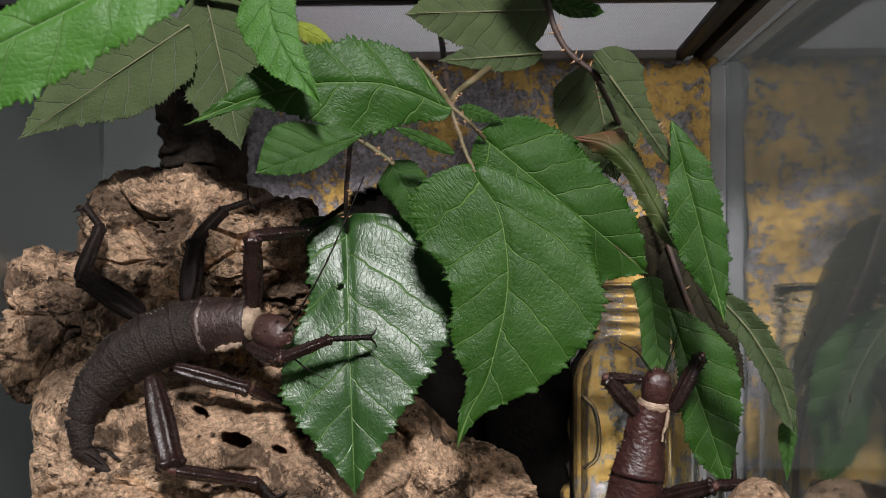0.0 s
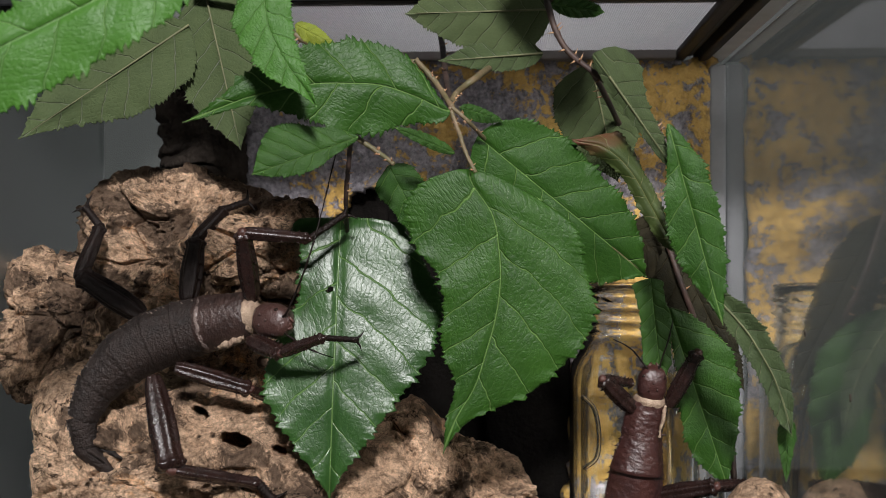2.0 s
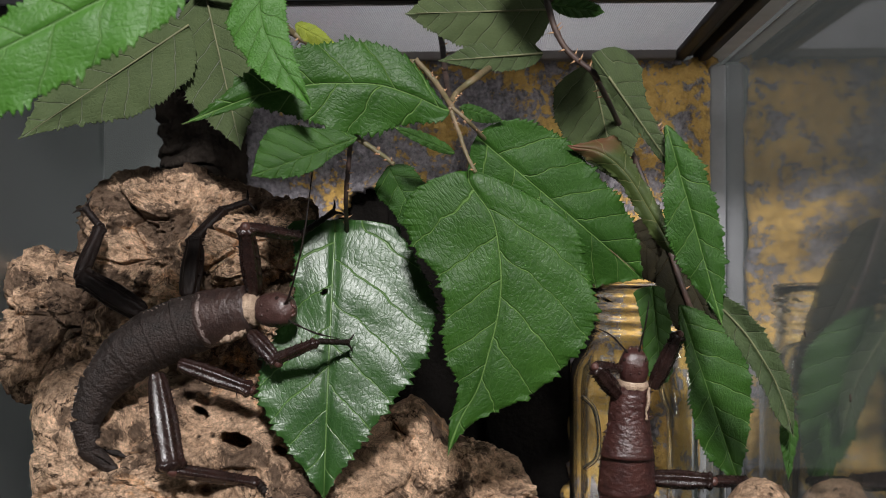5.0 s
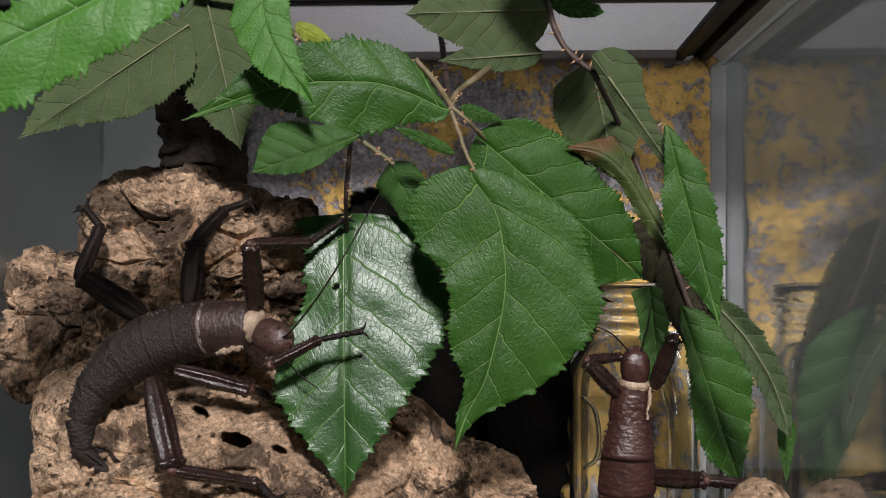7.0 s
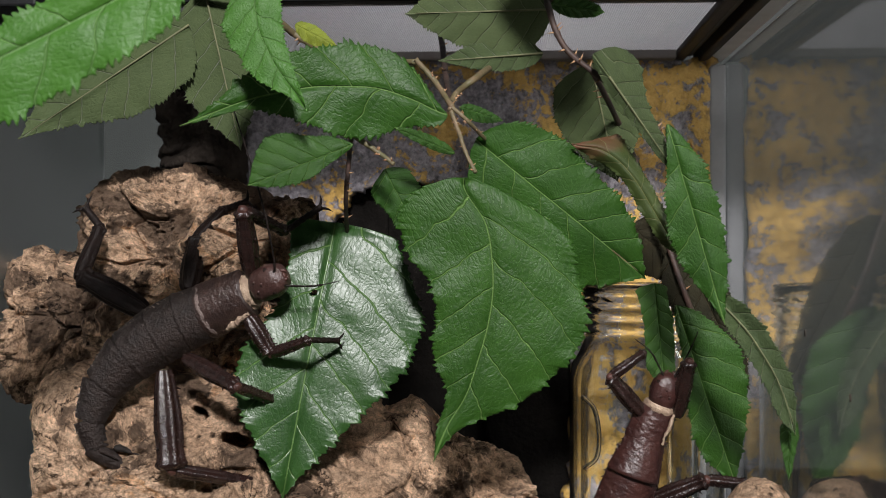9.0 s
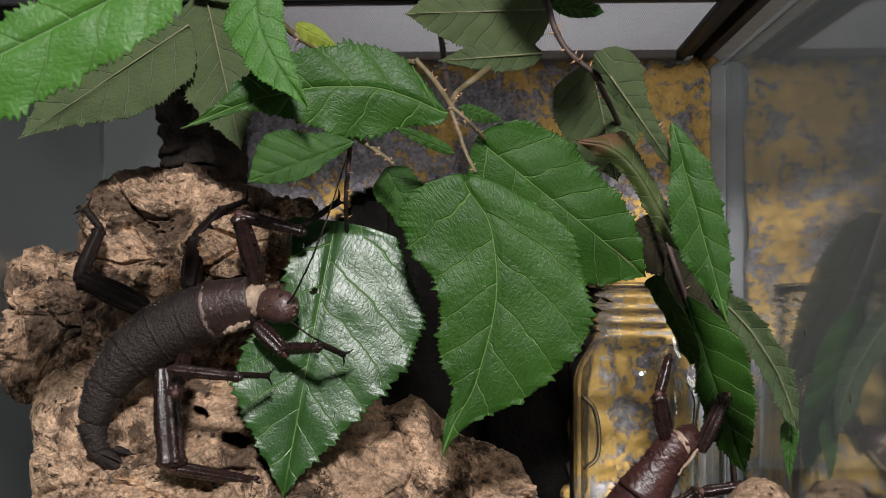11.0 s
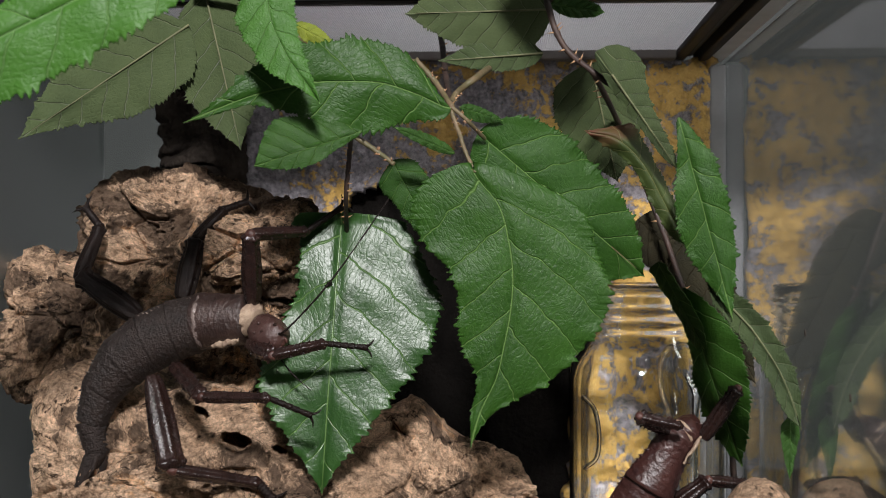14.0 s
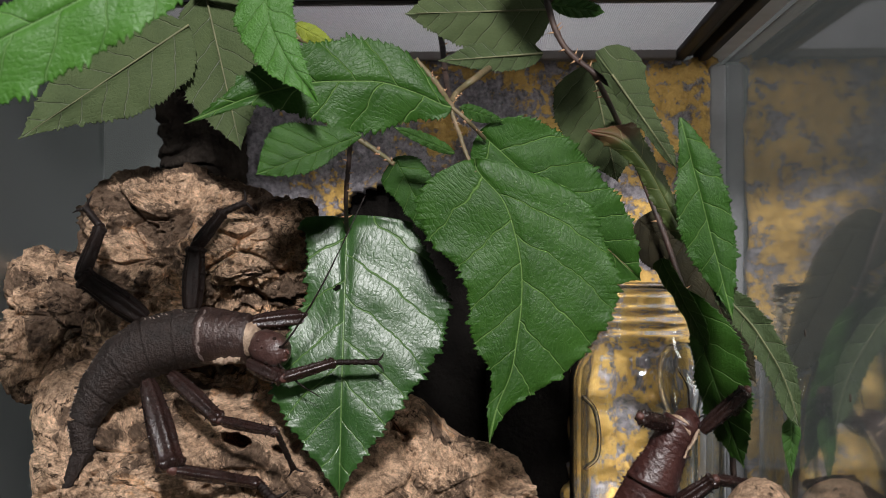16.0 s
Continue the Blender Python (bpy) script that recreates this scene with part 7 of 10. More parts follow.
    walk(big_segments[6], [(0, reach((-31.1, -1.0, -42.0), (-16.0, 0.0, -54.6))),
        (0.5, reach((-31.2, -1.0, -41.7), (-16.1, 0.0, -54.5))),
        (1, reach((-32.6, -1.0, -41.6), (-16.8, 0.0, -54.4))),
        (1.5, reach((-32.4, -1.0, -41.0), (-16.7, 0.0, -54.1))),
        (2, reach((-30.8, -1.0, -41.6), (-15.9, 0.0, -54.4))),
        (2.5, reach((-30.2, -1.0, -42.4), (-15.6, 0.0, -54.8))),
        (3, reach((-30.9, -1.0, -42.3), (-15.9, 0.0, -54.8))),
        (3.5, reach((-31.2, -1.0, -41.2), (-16.1, 0.0, -54.3))),
        (4, reach((-32.7, -1.0, -41.4), (-16.9, 0.0, -54.3))),
        (6.5, reach((-30.3, -1.0, -42.3), (-15.6, 0.0, -54.8))),
        (7, reach((-30.3, -1.0, -42.3), (-15.6, 0.0, -54.8))),
        (7.5, reach((-30.9, -1.0, -41.5), (-15.9, 0.0, -54.4))),
        (8, reach((-32.9, -1.0, -42.2), (-16.9, 0.0, -54.7))),
        (8.5, reach((-32.2, -1.0, -42.8), (-16.6, 0.0, -55.0))),
        (9, reach((-34.7, -1.0, -40.6), (-17.8, 0.0, -53.9))),
        (11.5, reach((-32.8, -1.0, -43.2), (-16.9, 0.0, -55.2))),
        (12, reach((-32.0, -1.0, -43.2), (-16.5, 0.0, -55.2))),
        (12.5, reach((-30.8, -1.0, -42.8), (-15.9, 0.0, -55.0))),
        (13, reach((-30.3, -1.0, -42.6), (-28.3, -1.0, -55.6))),
        (13.5, reach((-28.6, -1.0, -41.9), (-31.6, -1.0, -54.9))),
        (14, reach((-28.3, -1.0, -41.6), (-35.3, -1.0, -54.6))),
        (14.5, reach((-28.1, -1.0, -41.9), (-34.1, -1.0, -55.3))),
        (15, reach((-29.9, -1.0, -42.0), (-33.4, -1.0, -56.0))),
        (15.5, reach((-29.3, -1.0, -42.9), (-32.8, -1.0, -56.4))),
        (16, reach((-26.6, -1.0, -43.7), (-30.1, -1.0, -56.2)))])
    walk(big_thorax, [(0, reach((12.9, -1.0, 3.1), (30.2, -7.0, 4.5))),
        (0.5, reach((12.9, -1.0, 3.1), (29.7, -7.0, 4.4))),
        (1, reach((12.9, -1.0, 3.1), (29.6, -7.0, 7.8))),
        (1.5, reach((12.9, -1.0, 3.1), (29.6, -7.0, 5.8))),
        (2, reach((12.9, -1.0, 3.1), (29.8, -7.0, 6.3))),
        (2.5, reach((12.9, -1.0, 3.1), (30.1, -7.0, 5.5))),
        (3, reach((12.9, -1.0, 3.1), (30.6, -7.0, 4.7))),
        (3.5, reach((12.9, -1.0, 3.1), (29.6, -7.0, 5.9))),
        (4, reach((12.9, -1.0, 3.1), (30.1, -7.0, 6.0))),
        (6.5, reach((12.9, -1.0, 3.1), (30.5, -7.0, 5.3))),
        (7, reach((12.9, -1.0, 3.1), (30.8, -7.0, 4.9))),
        (7.5, reach((12.9, -1.0, 3.1), (30.7, -7.0, 6.4))),
        (8, reach((12.9, -1.0, 3.1), (30.9, -7.0, 8.2))),
        (8.5, reach((12.9, -1.0, 3.1), (30.4, -7.0, 8.1))),
        (9, reach((12.9, -1.0, 3.1), (29.2, -7.0, 7.6))),
        (11.5, reach((12.9, -1.0, 3.1), (31.0, -7.0, 4.6))),
        (12, reach((12.9, -1.0, 3.1), (30.8, -7.0, 5.6))),
        (12.5, reach((12.9, -1.0, 3.1), (30.8, -7.0, 4.6))),
        (13, reach((12.9, -1.0, 3.1), (30.8, -7.0, 3.8))),
        (13.5, reach((12.9, -1.0, 3.1), (30.7, -7.0, 3.6))),
        (14, reach((12.9, -1.0, 3.1), (31.2, -7.0, 2.9))),
        (14.5, reach((12.9, -1.0, 3.1), (31.7, -7.0, 2.2))),
        (15, reach((12.9, -1.0, 3.1), (30.7, -7.0, 2.2))),
        (15.5, reach((12.9, -1.0, 3.1), (30.3, -7.0, 2.6))),
        (16, reach((12.9, -1.0, 3.2), (29.3, -7.0, 4.3)))])
    walk(big_collar, [(0, reach((30.2, -7.0, 4.5), (39.3, -14.0, 1.7))),
        (0.5, reach((29.7, -7.0, 4.4), (39.2, -14.0, 1.9))),
        (1, reach((29.6, -7.0, 7.8), (39.5, -14.0, 8.9))),
        (1.5, reach((29.6, -7.0, 5.8), (39.9, -14.0, 5.8))),
        (2, reach((29.8, -7.0, 6.3), (39.2, -14.0, 5.0))),
        (2.5, reach((30.1, -7.0, 5.5), (39.1, -14.0, 4.1))),
        (3, reach((30.6, -7.0, 4.7), (39.3, -14.0, 1.4))),
        (3.5, reach((29.6, -7.0, 5.9), (38.7, -14.0, 8.0))),
        (4, reach((30.1, -7.0, 6.0), (39.9, -14.0, 7.1))),
        (6.5, reach((30.5, -7.0, 5.3), (39.2, -14.0, 2.9))),
        (7, reach((30.8, -7.0, 4.9), (39.1, -14.0, 1.5))),
        (7.5, reach((30.7, -7.0, 6.4), (39.5, -14.0, 4.7))),
        (8, reach((30.9, -7.0, 8.2), (41.0, -14.0, 10.5))),
        (8.5, reach((30.4, -7.0, 8.1), (39.9, -14.0, 9.8))),
        (9, reach((29.2, -7.0, 7.6), (37.9, -14.0, 10.2))),
        (11.5, reach((31.0, -7.0, 4.6), (39.5, -14.0, 1.0))),
        (12, reach((30.8, -7.0, 5.6), (39.6, -14.0, 2.7))),
        (12.5, reach((30.8, -7.0, 4.6), (39.5, -14.0, 1.5))),
        (13, reach((30.8, -7.0, 3.8), (38.9, -14.0, 0.4))),
        (13.5, reach((30.7, -7.0, 3.6), (38.3, -14.0, -0.5))),
        (14, reach((31.2, -7.0, 2.9), (38.7, -14.0, -2.1))),
        (14.5, reach((31.7, -7.0, 2.2), (38.9, -14.0, -2.2))),
        (15, reach((30.7, -7.0, 2.2), (38.9, -14.0, -1.7))),
        (15.5, reach((30.3, -7.0, 2.6), (38.2, -14.0, -0.8))),
        (16, reach((29.3, -7.0, 4.3), (38.0, -14.0, 2.4)))])
    walk(big_head, [(0, reach((39.3, -14.0, 1.7), (48.0, -21.0, -1.0))),
        (0.5, reach((39.2, -14.0, 1.9), (48.3, -21.0, -0.4))),
        (1, reach((39.5, -14.0, 8.9), (49.1, -21.0, 10.1))),
        (1.5, reach((39.9, -14.0, 5.8), (49.8, -21.0, 5.8))),
        (2, reach((39.2, -14.0, 5.0), (48.4, -21.0, 3.7))),
        (2.5, reach((39.1, -14.0, 4.1), (48.0, -21.0, 2.7))),
        (3, reach((39.3, -14.0, 1.4), (47.7, -21.0, -1.9))),
        (3.5, reach((38.7, -14.0, 8.0), (47.6, -21.0, 10.1))),
        (4, reach((39.9, -14.0, 7.1), (49.4, -21.0, 8.1))),
        (6.5, reach((39.2, -14.0, 2.9), (47.7, -21.0, 0.7))),
        (7, reach((39.1, -14.0, 1.5), (47.1, -21.0, -1.7))),
        (7.5, reach((39.5, -14.0, 4.7), (48.0, -21.0, 3.1))),
        (8, reach((41.0, -14.0, 10.5), (50.7, -21.0, 12.7))),
        (8.5, reach((39.9, -14.0, 9.8), (49.2, -21.0, 11.4))),
        (9, reach((37.9, -14.0, 10.2), (46.4, -21.0, 12.6))),
        (11.5, reach((39.5, -14.0, 1.0), (47.8, -21.0, -2.4))),
        (12, reach((39.6, -14.0, 2.7), (48.3, -21.0, -0.1))),
        (12.5, reach((39.5, -14.0, 1.5), (47.9, -21.0, -1.4))),
        (13, reach((38.9, -14.0, 0.4), (46.7, -21.0, -2.9))),
        (13.5, reach((38.3, -14.0, -0.5), (45.7, -21.0, -4.5))),
        (14, reach((38.7, -14.0, -2.1), (46.0, -21.0, -6.8))),
        (14.5, reach((38.9, -14.0, -2.2), (45.8, -21.0, -6.5))),
        (15, reach((38.9, -14.0, -1.7), (46.7, -21.0, -5.3))),
        (15.5, reach((38.2, -14.0, -0.8), (45.9, -21.0, -4.1))),
        (16, reach((38.0, -14.0, 2.4), (46.5, -21.0, 0.5)))])
    walk(leg_fl[0], [(0, reach((31.5, -7.0, 10.2), (32.6, -16.0, 35.6))),
        (0.5, reach((31.0, -7.0, 10.0), (33.5, -14.5, 35.9))),
        (1, reach((31.1, -7.0, 13.4), (30.6, -22.8, 35.2))),
        (1.5, reach((31.2, -7.0, 11.4), (30.1, -18.9, 35.6))),
        (2, reach((31.1, -7.0, 12.0), (29.8, -19.0, 36.1))),
        (2.5, reach((31.2, -7.0, 11.2), (30.3, -20.1, 34.8))),
        (3, reach((31.6, -7.0, 10.4), (31.7, -20.7, 33.7))),
        (3.5, reach((31.0, -7.0, 11.5), (30.1, -18.1, 36.1))),
        (4, reach((31.9, -7.0, 11.6), (32.1, -19.5, 35.5))),
        (6.5, reach((31.6, -7.0, 11.0), (31.5, -20.1, 34.6))),
        (7, reach((31.8, -7.0, 10.6), (31.2, -20.0, 34.2))),
        (7.5, reach((32.2, -7.0, 12.0), (32.1, -20.3, 35.5))),
        (8, reach((32.7, -7.0, 13.8), (28.0, -20.9, 36.4))),
        (8.5, reach((32.0, -7.0, 13.6), (27.8, -20.5, 36.6))),
        (9, reach((31.3, -7.0, 13.0), (33.7, -20.3, 36.4))),
        (11.5, reach((32.8, -7.0, 10.1), (29.8, -15.9, 35.4))),
        (12, reach((32.3, -7.0, 11.2), (31.0, -19.0, 35.4))),
        (12.5, reach((32.3, -7.0, 10.2), (31.9, -18.2, 34.8))),
        (13, reach((32.3, -7.0, 9.4), (33.1, -17.8, 34.2))),
        (13.5, reach((32.3, -7.0, 9.2), (34.3, -18.2, 33.6))),
        (14, reach((32.8, -7.0, 8.5), (35.5, -17.7, 33.1))),
        (14.5, reach((33.3, -7.0, 7.8), (36.0, -18.1, 32.3))),
        (15, reach((32.1, -7.0, 7.8), (34.0, -18.8, 32.0))),
        (15.5, reach((31.5, -7.0, 8.3), (32.7, -22.7, 30.3))),
        (16, reach((29.9, -7.0, 10.1), (55.5, 2.5, 15.1)))])
    walk(leg_fl[1], [(0, reach((32.6, -16.0, 35.6), (51.3, -2.8, 37.8))),
        (0.5, reach((33.5, -14.5, 35.9), (51.6, -0.4, 36.8))),
        (1, reach((30.6, -22.8, 35.2), (53.2, -20.4, 31.7))),
        (1.5, reach((30.1, -18.9, 35.6), (52.7, -16.6, 31.8))),
        (2, reach((29.8, -19.0, 36.1), (52.6, -16.6, 33.8))),
        (2.5, reach((30.3, -20.1, 34.8), (51.6, -11.3, 35.0))),
        (3, reach((31.7, -20.7, 33.7), (51.0, -8.3, 35.2))),
        (3.5, reach((30.1, -18.1, 36.1), (50.0, -6.8, 33.5))),
        (4, reach((32.1, -19.5, 35.5), (47.9, -4.0, 29.2))),
        (6.5, reach((31.5, -20.1, 34.6), (50.4, -7.0, 35.6))),
        (7, reach((31.2, -20.0, 34.2), (50.5, -7.7, 35.2))),
        (7.5, reach((32.1, -20.3, 35.5), (48.9, -5.2, 31.2))),
        (8, reach((28.0, -20.9, 36.4), (45.2, -8.0, 28.2))),
        (8.5, reach((27.8, -20.5, 36.6), (43.8, -5.5, 29.9))),
        (9, reach((33.7, -20.3, 36.4), (45.0, -2.4, 27.4))),
        (11.5, reach((29.8, -15.9, 35.4), (52.1, -13.5, 30.6))),
        (12, reach((31.0, -19.0, 35.4), (50.0, -6.0, 34.8))),
        (12.5, reach((31.9, -18.2, 34.8), (49.5, -3.4, 35.2))),
        (13, reach((33.1, -17.8, 34.2), (50.4, -2.7, 35.4))),
        (13.5, reach((34.3, -18.2, 33.6), (52.8, -4.5, 35.1))),
        (14, reach((35.5, -17.7, 33.1), (53.7, -3.6, 33.0))),
        (14.5, reach((36.0, -18.1, 32.3), (53.8, -3.4, 31.2))),
        (15, reach((34.0, -18.8, 32.0), (52.0, -4.5, 31.8))),
        (15.5, reach((32.7, -22.7, 30.3), (51.0, -9.0, 32.3))),
        (16, reach((55.5, 2.5, 15.1), (74.5, 14.0, 21.5)))])
    walk(leg_fl[2], [(0, reach((51.3, -2.8, 37.8), (64.1, 3.2, 47.2))),
        (0.5, reach((51.6, -0.4, 36.8), (64.6, 5.4, 46.1))),
        (1, reach((53.2, -20.4, 31.7), (67.2, -15.3, 39.8))),
        (1.5, reach((52.7, -16.6, 31.8), (67.2, -13.2, 39.8))),
        (2, reach((52.6, -16.6, 33.8), (65.6, -10.3, 42.7))),
        (2.5, reach((51.6, -11.3, 35.0), (63.9, -4.5, 44.5))),
        (3, reach((51.0, -8.3, 35.2), (63.4, -1.7, 44.8))),
        (3.5, reach((50.0, -6.8, 33.5), (62.9, -0.3, 42.5))),
        (4, reach((47.9, -4.0, 29.2), (61.5, 2.3, 37.2))),
        (6.5, reach((50.4, -7.0, 35.6), (62.9, -0.5, 45.2))),
        (7, reach((50.5, -7.7, 35.2), (62.9, -1.1, 44.8))),
        (7.5, reach((48.9, -5.2, 31.2), (62.0, 1.2, 40.0))),
        (8, reach((45.2, -8.0, 28.2), (58.6, -1.2, 36.2))),
        (8.5, reach((43.8, -5.5, 29.9), (57.1, 1.0, 38.2))),
        (9, reach((45.0, -2.4, 27.4), (59.0, 3.8, 34.7))),
        (11.5, reach((52.1, -13.5, 30.6), (65.6, -6.8, 38.6))),
        (12, reach((50.0, -6.0, 34.8), (63.2, 0.3, 43.5))),
        (12.5, reach((49.5, -3.4, 35.2), (62.7, 2.7, 44.0))),
        (13, reach((50.4, -2.7, 35.4), (63.6, 3.3, 44.2))),
        (13.5, reach((52.8, -4.5, 35.1), (66.1, 1.7, 43.6))),
        (14, reach((53.7, -3.6, 33.0), (67.1, 2.5, 41.4))),
        (14.5, reach((53.8, -3.4, 31.2), (67.1, 2.7, 39.8))),
        (15, reach((52.0, -4.5, 31.8), (65.1, 1.8, 40.7))),
        (15.5, reach((51.0, -9.0, 32.3), (63.5, -2.2, 41.7))),
        (16, reach((74.5, 14.0, 21.5), (86.0, 20.0, 32.0)))])
    walk(leg_fr[0], [(0, reach((31.1, -13.0, -3.5), (43.3, -22.0, -7.0))),
        (0.5, reach((30.6, -13.0, -3.7), (43.0, -21.1, -8.2))),
        (1, reach((30.0, -13.0, -0.4), (41.3, -12.4, -11.0))),
        (1.5, reach((30.1, -13.0, -2.4), (42.5, -19.0, -9.5))),
        (2, reach((30.6, -13.0, -1.8), (42.9, -21.6, -5.8))),
        (2.5, reach((31.1, -13.0, -2.5), (42.8, -22.9, -4.7))),
        (3, reach((31.7, -13.0, -3.3), (40.6, -25.4, -6.0))),
        (3.5, reach((30.3, -13.0, -2.2), (41.0, -17.1, -12.7))),
        (4, reach((30.1, -13.0, -2.1), (37.8, -13.9, -15.6))),
        (6.5, reach((31.6, -13.0, -2.7), (39.8, -26.0, -5.0))),
        (7, reach((31.9, -13.0, -3.1), (39.9, -25.7, -7.0))),
        (7.5, reach((31.2, -13.0, -1.8), (39.7, -20.0, -12.7))),
        (8, reach((31.0, -13.0, 0.0), (36.9, -17.9, -13.4))),
        (8.5, reach((30.6, -13.0, -0.1), (38.2, -20.4, -11.4))),
        (9, reach((28.8, -13.0, -0.6), (34.7, -13.1, -15.0))),
        (11.5, reach((31.1, -13.0, -3.6), (43.3, -18.7, -11.3))),
        (12, reach((31.3, -13.0, -2.6), (45.0, -19.2, -6.0))),
        (12.5, reach((31.3, -13.0, -3.5), (44.7, -20.4, -6.2))),
        (13, reach((31.3, -13.0, -4.3), (44.2, -21.3, -6.3))),
        (13.5, reach((31.1, -13.0, -4.5), (40.7, -24.8, -7.8))),
        (14, reach((31.5, -13.0, -5.2), (41.0, -24.6, -9.3))),
        (14.5, reach((32.1, -13.0, -5.9), (42.1, -24.1, -10.2))),
        (15, reach((31.4, -13.0, -5.9), (42.1, -22.8, -11.3))),
        (15.5, reach((31.4, -13.0, -5.4), (41.6, -23.8, -9.6))),
        (16, reach((31.1, -13.0, -3.5), (44.4, -20.1, -6.9)))])
    walk(leg_fr[1], [(0, reach((43.3, -22.0, -7.0), (60.8, -24.1, -0.0))),
        (0.5, reach((43.0, -21.1, -8.2), (60.5, -19.1, -1.1))),
        (1, reach((41.3, -12.4, -11.0), (56.5, -22.5, -5.9))),
        (1.5, reach((42.5, -19.0, -9.5), (57.6, -29.3, -4.5))),
        (2, reach((42.9, -21.6, -5.8), (58.5, -30.7, -0.1))),
        (2.5, reach((42.8, -22.9, -4.7), (59.1, -30.1, 2.0))),
        (3, reach((40.6, -25.4, -6.0), (57.8, -23.3, 1.8))),
        (3.5, reach((41.0, -17.1, -12.7), (56.2, -25.4, -4.9))),
        (4, reach((37.8, -13.9, -15.6), (53.2, -23.6, -10.3))),
        (6.5, reach((39.8, -26.0, -5.0), (56.9, -25.7, 3.3))),
        (7, reach((39.9, -25.7, -7.0), (56.5, -23.5, 1.9))),
        (7.5, reach((39.7, -20.0, -12.7), (54.7, -28.8, -5.1))),
        (8, reach((36.9, -17.9, -13.4), (51.9, -28.3, -8.2))),
        (8.5, reach((38.2, -20.4, -11.4), (52.8, -31.4, -6.1))),
        (9, reach((34.7, -13.1, -15.0), (50.0, -23.8, -11.6))),
        (11.5, reach((43.3, -18.7, -11.3), (55.9, -32.9, -11.4))),
        (12, reach((45.0, -19.2, -6.0), (58.4, -32.7, -5.5))),
        (12.5, reach((44.7, -20.4, -6.2), (59.3, -32.5, -5.4))),
        (13, reach((44.2, -21.3, -6.3), (59.6, -32.4, -4.5))),
        (13.5, reach((40.7, -24.8, -7.8), (58.7, -30.1, -5.2))),
        (14, reach((41.0, -24.6, -9.3), (59.6, -26.5, -6.3))),
        (14.5, reach((42.1, -24.1, -10.2), (60.7, -22.1, -7.2))),
        (15, reach((42.1, -22.8, -11.3), (60.4, -24.4, -6.6))),
        (15.5, reach((41.6, -23.8, -9.6), (59.8, -21.8, -4.6))),
        (16, reach((44.4, -20.1, -6.9), (61.8, -18.1, 0.5)))])
    walk(leg_fr[2], [(0, reach((60.8, -24.1, -0.0), (74.6, -16.9, 0.1))),
        (0.5, reach((60.5, -19.1, -1.1), (75.4, -14.9, -0.2))),
        (1, reach((56.5, -22.5, -5.9), (66.8, -11.0, -8.1))),
        (1.5, reach((57.6, -29.3, -4.5), (67.8, -17.8, -6.6))),
        (2, reach((58.5, -30.7, -0.1), (69.6, -20.0, -1.7))),
        (2.5, reach((59.1, -30.1, 2.0), (71.2, -20.4, 1.4))),
        (3, reach((57.8, -23.3, 1.8), (73.1, -22.3, 3.8))),
        (3.5, reach((56.2, -25.4, -4.9), (66.8, -14.1, -4.9))),
        (4, reach((53.2, -23.6, -10.3), (63.3, -12.0, -12.3))),
        (6.5, reach((56.9, -25.7, 3.3), (70.6, -18.6, 4.7))),
        (7, reach((56.5, -23.5, 1.9), (71.6, -22.5, 5.2))),
        (7.5, reach((54.7, -28.8, -5.1), (64.9, -17.2, -5.2))),
        (8, reach((51.9, -28.3, -8.2), (61.5, -16.3, -10.1))),
        (8.5, reach((52.8, -31.4, -6.1), (62.1, -19.2, -8.1))),
        (9, reach((50.0, -23.8, -11.6), (59.0, -11.4, -14.1))),
        (11.5, reach((55.9, -32.9, -11.4), (63.4, -21.0, -17.9))),
        (12, reach((58.4, -32.7, -5.5), (67.0, -21.3, -11.6))),
        (12.5, reach((59.3, -32.5, -5.4), (69.1, -22.0, -11.2))),
        (13, reach((59.6, -32.4, -4.5), (70.1, -22.1, -9.4))),
        (13.5, reach((58.7, -30.1, -5.2), (72.1, -23.2, -8.8))),
        (14, reach((59.6, -26.5, -6.3), (74.0, -21.5, -9.2))),
        (14.5, reach((60.7, -22.1, -7.2), (76.0, -21.4, -9.5))),
        (15, reach((60.4, -24.4, -6.6), (74.8, -18.9, -8.3))),
        (15.5, reach((59.8, -21.8, -4.6), (75.3, -21.1, -4.9))),
        (16, reach((61.8, -18.1, 0.5), (77.2, -17.4, 2.2)))])
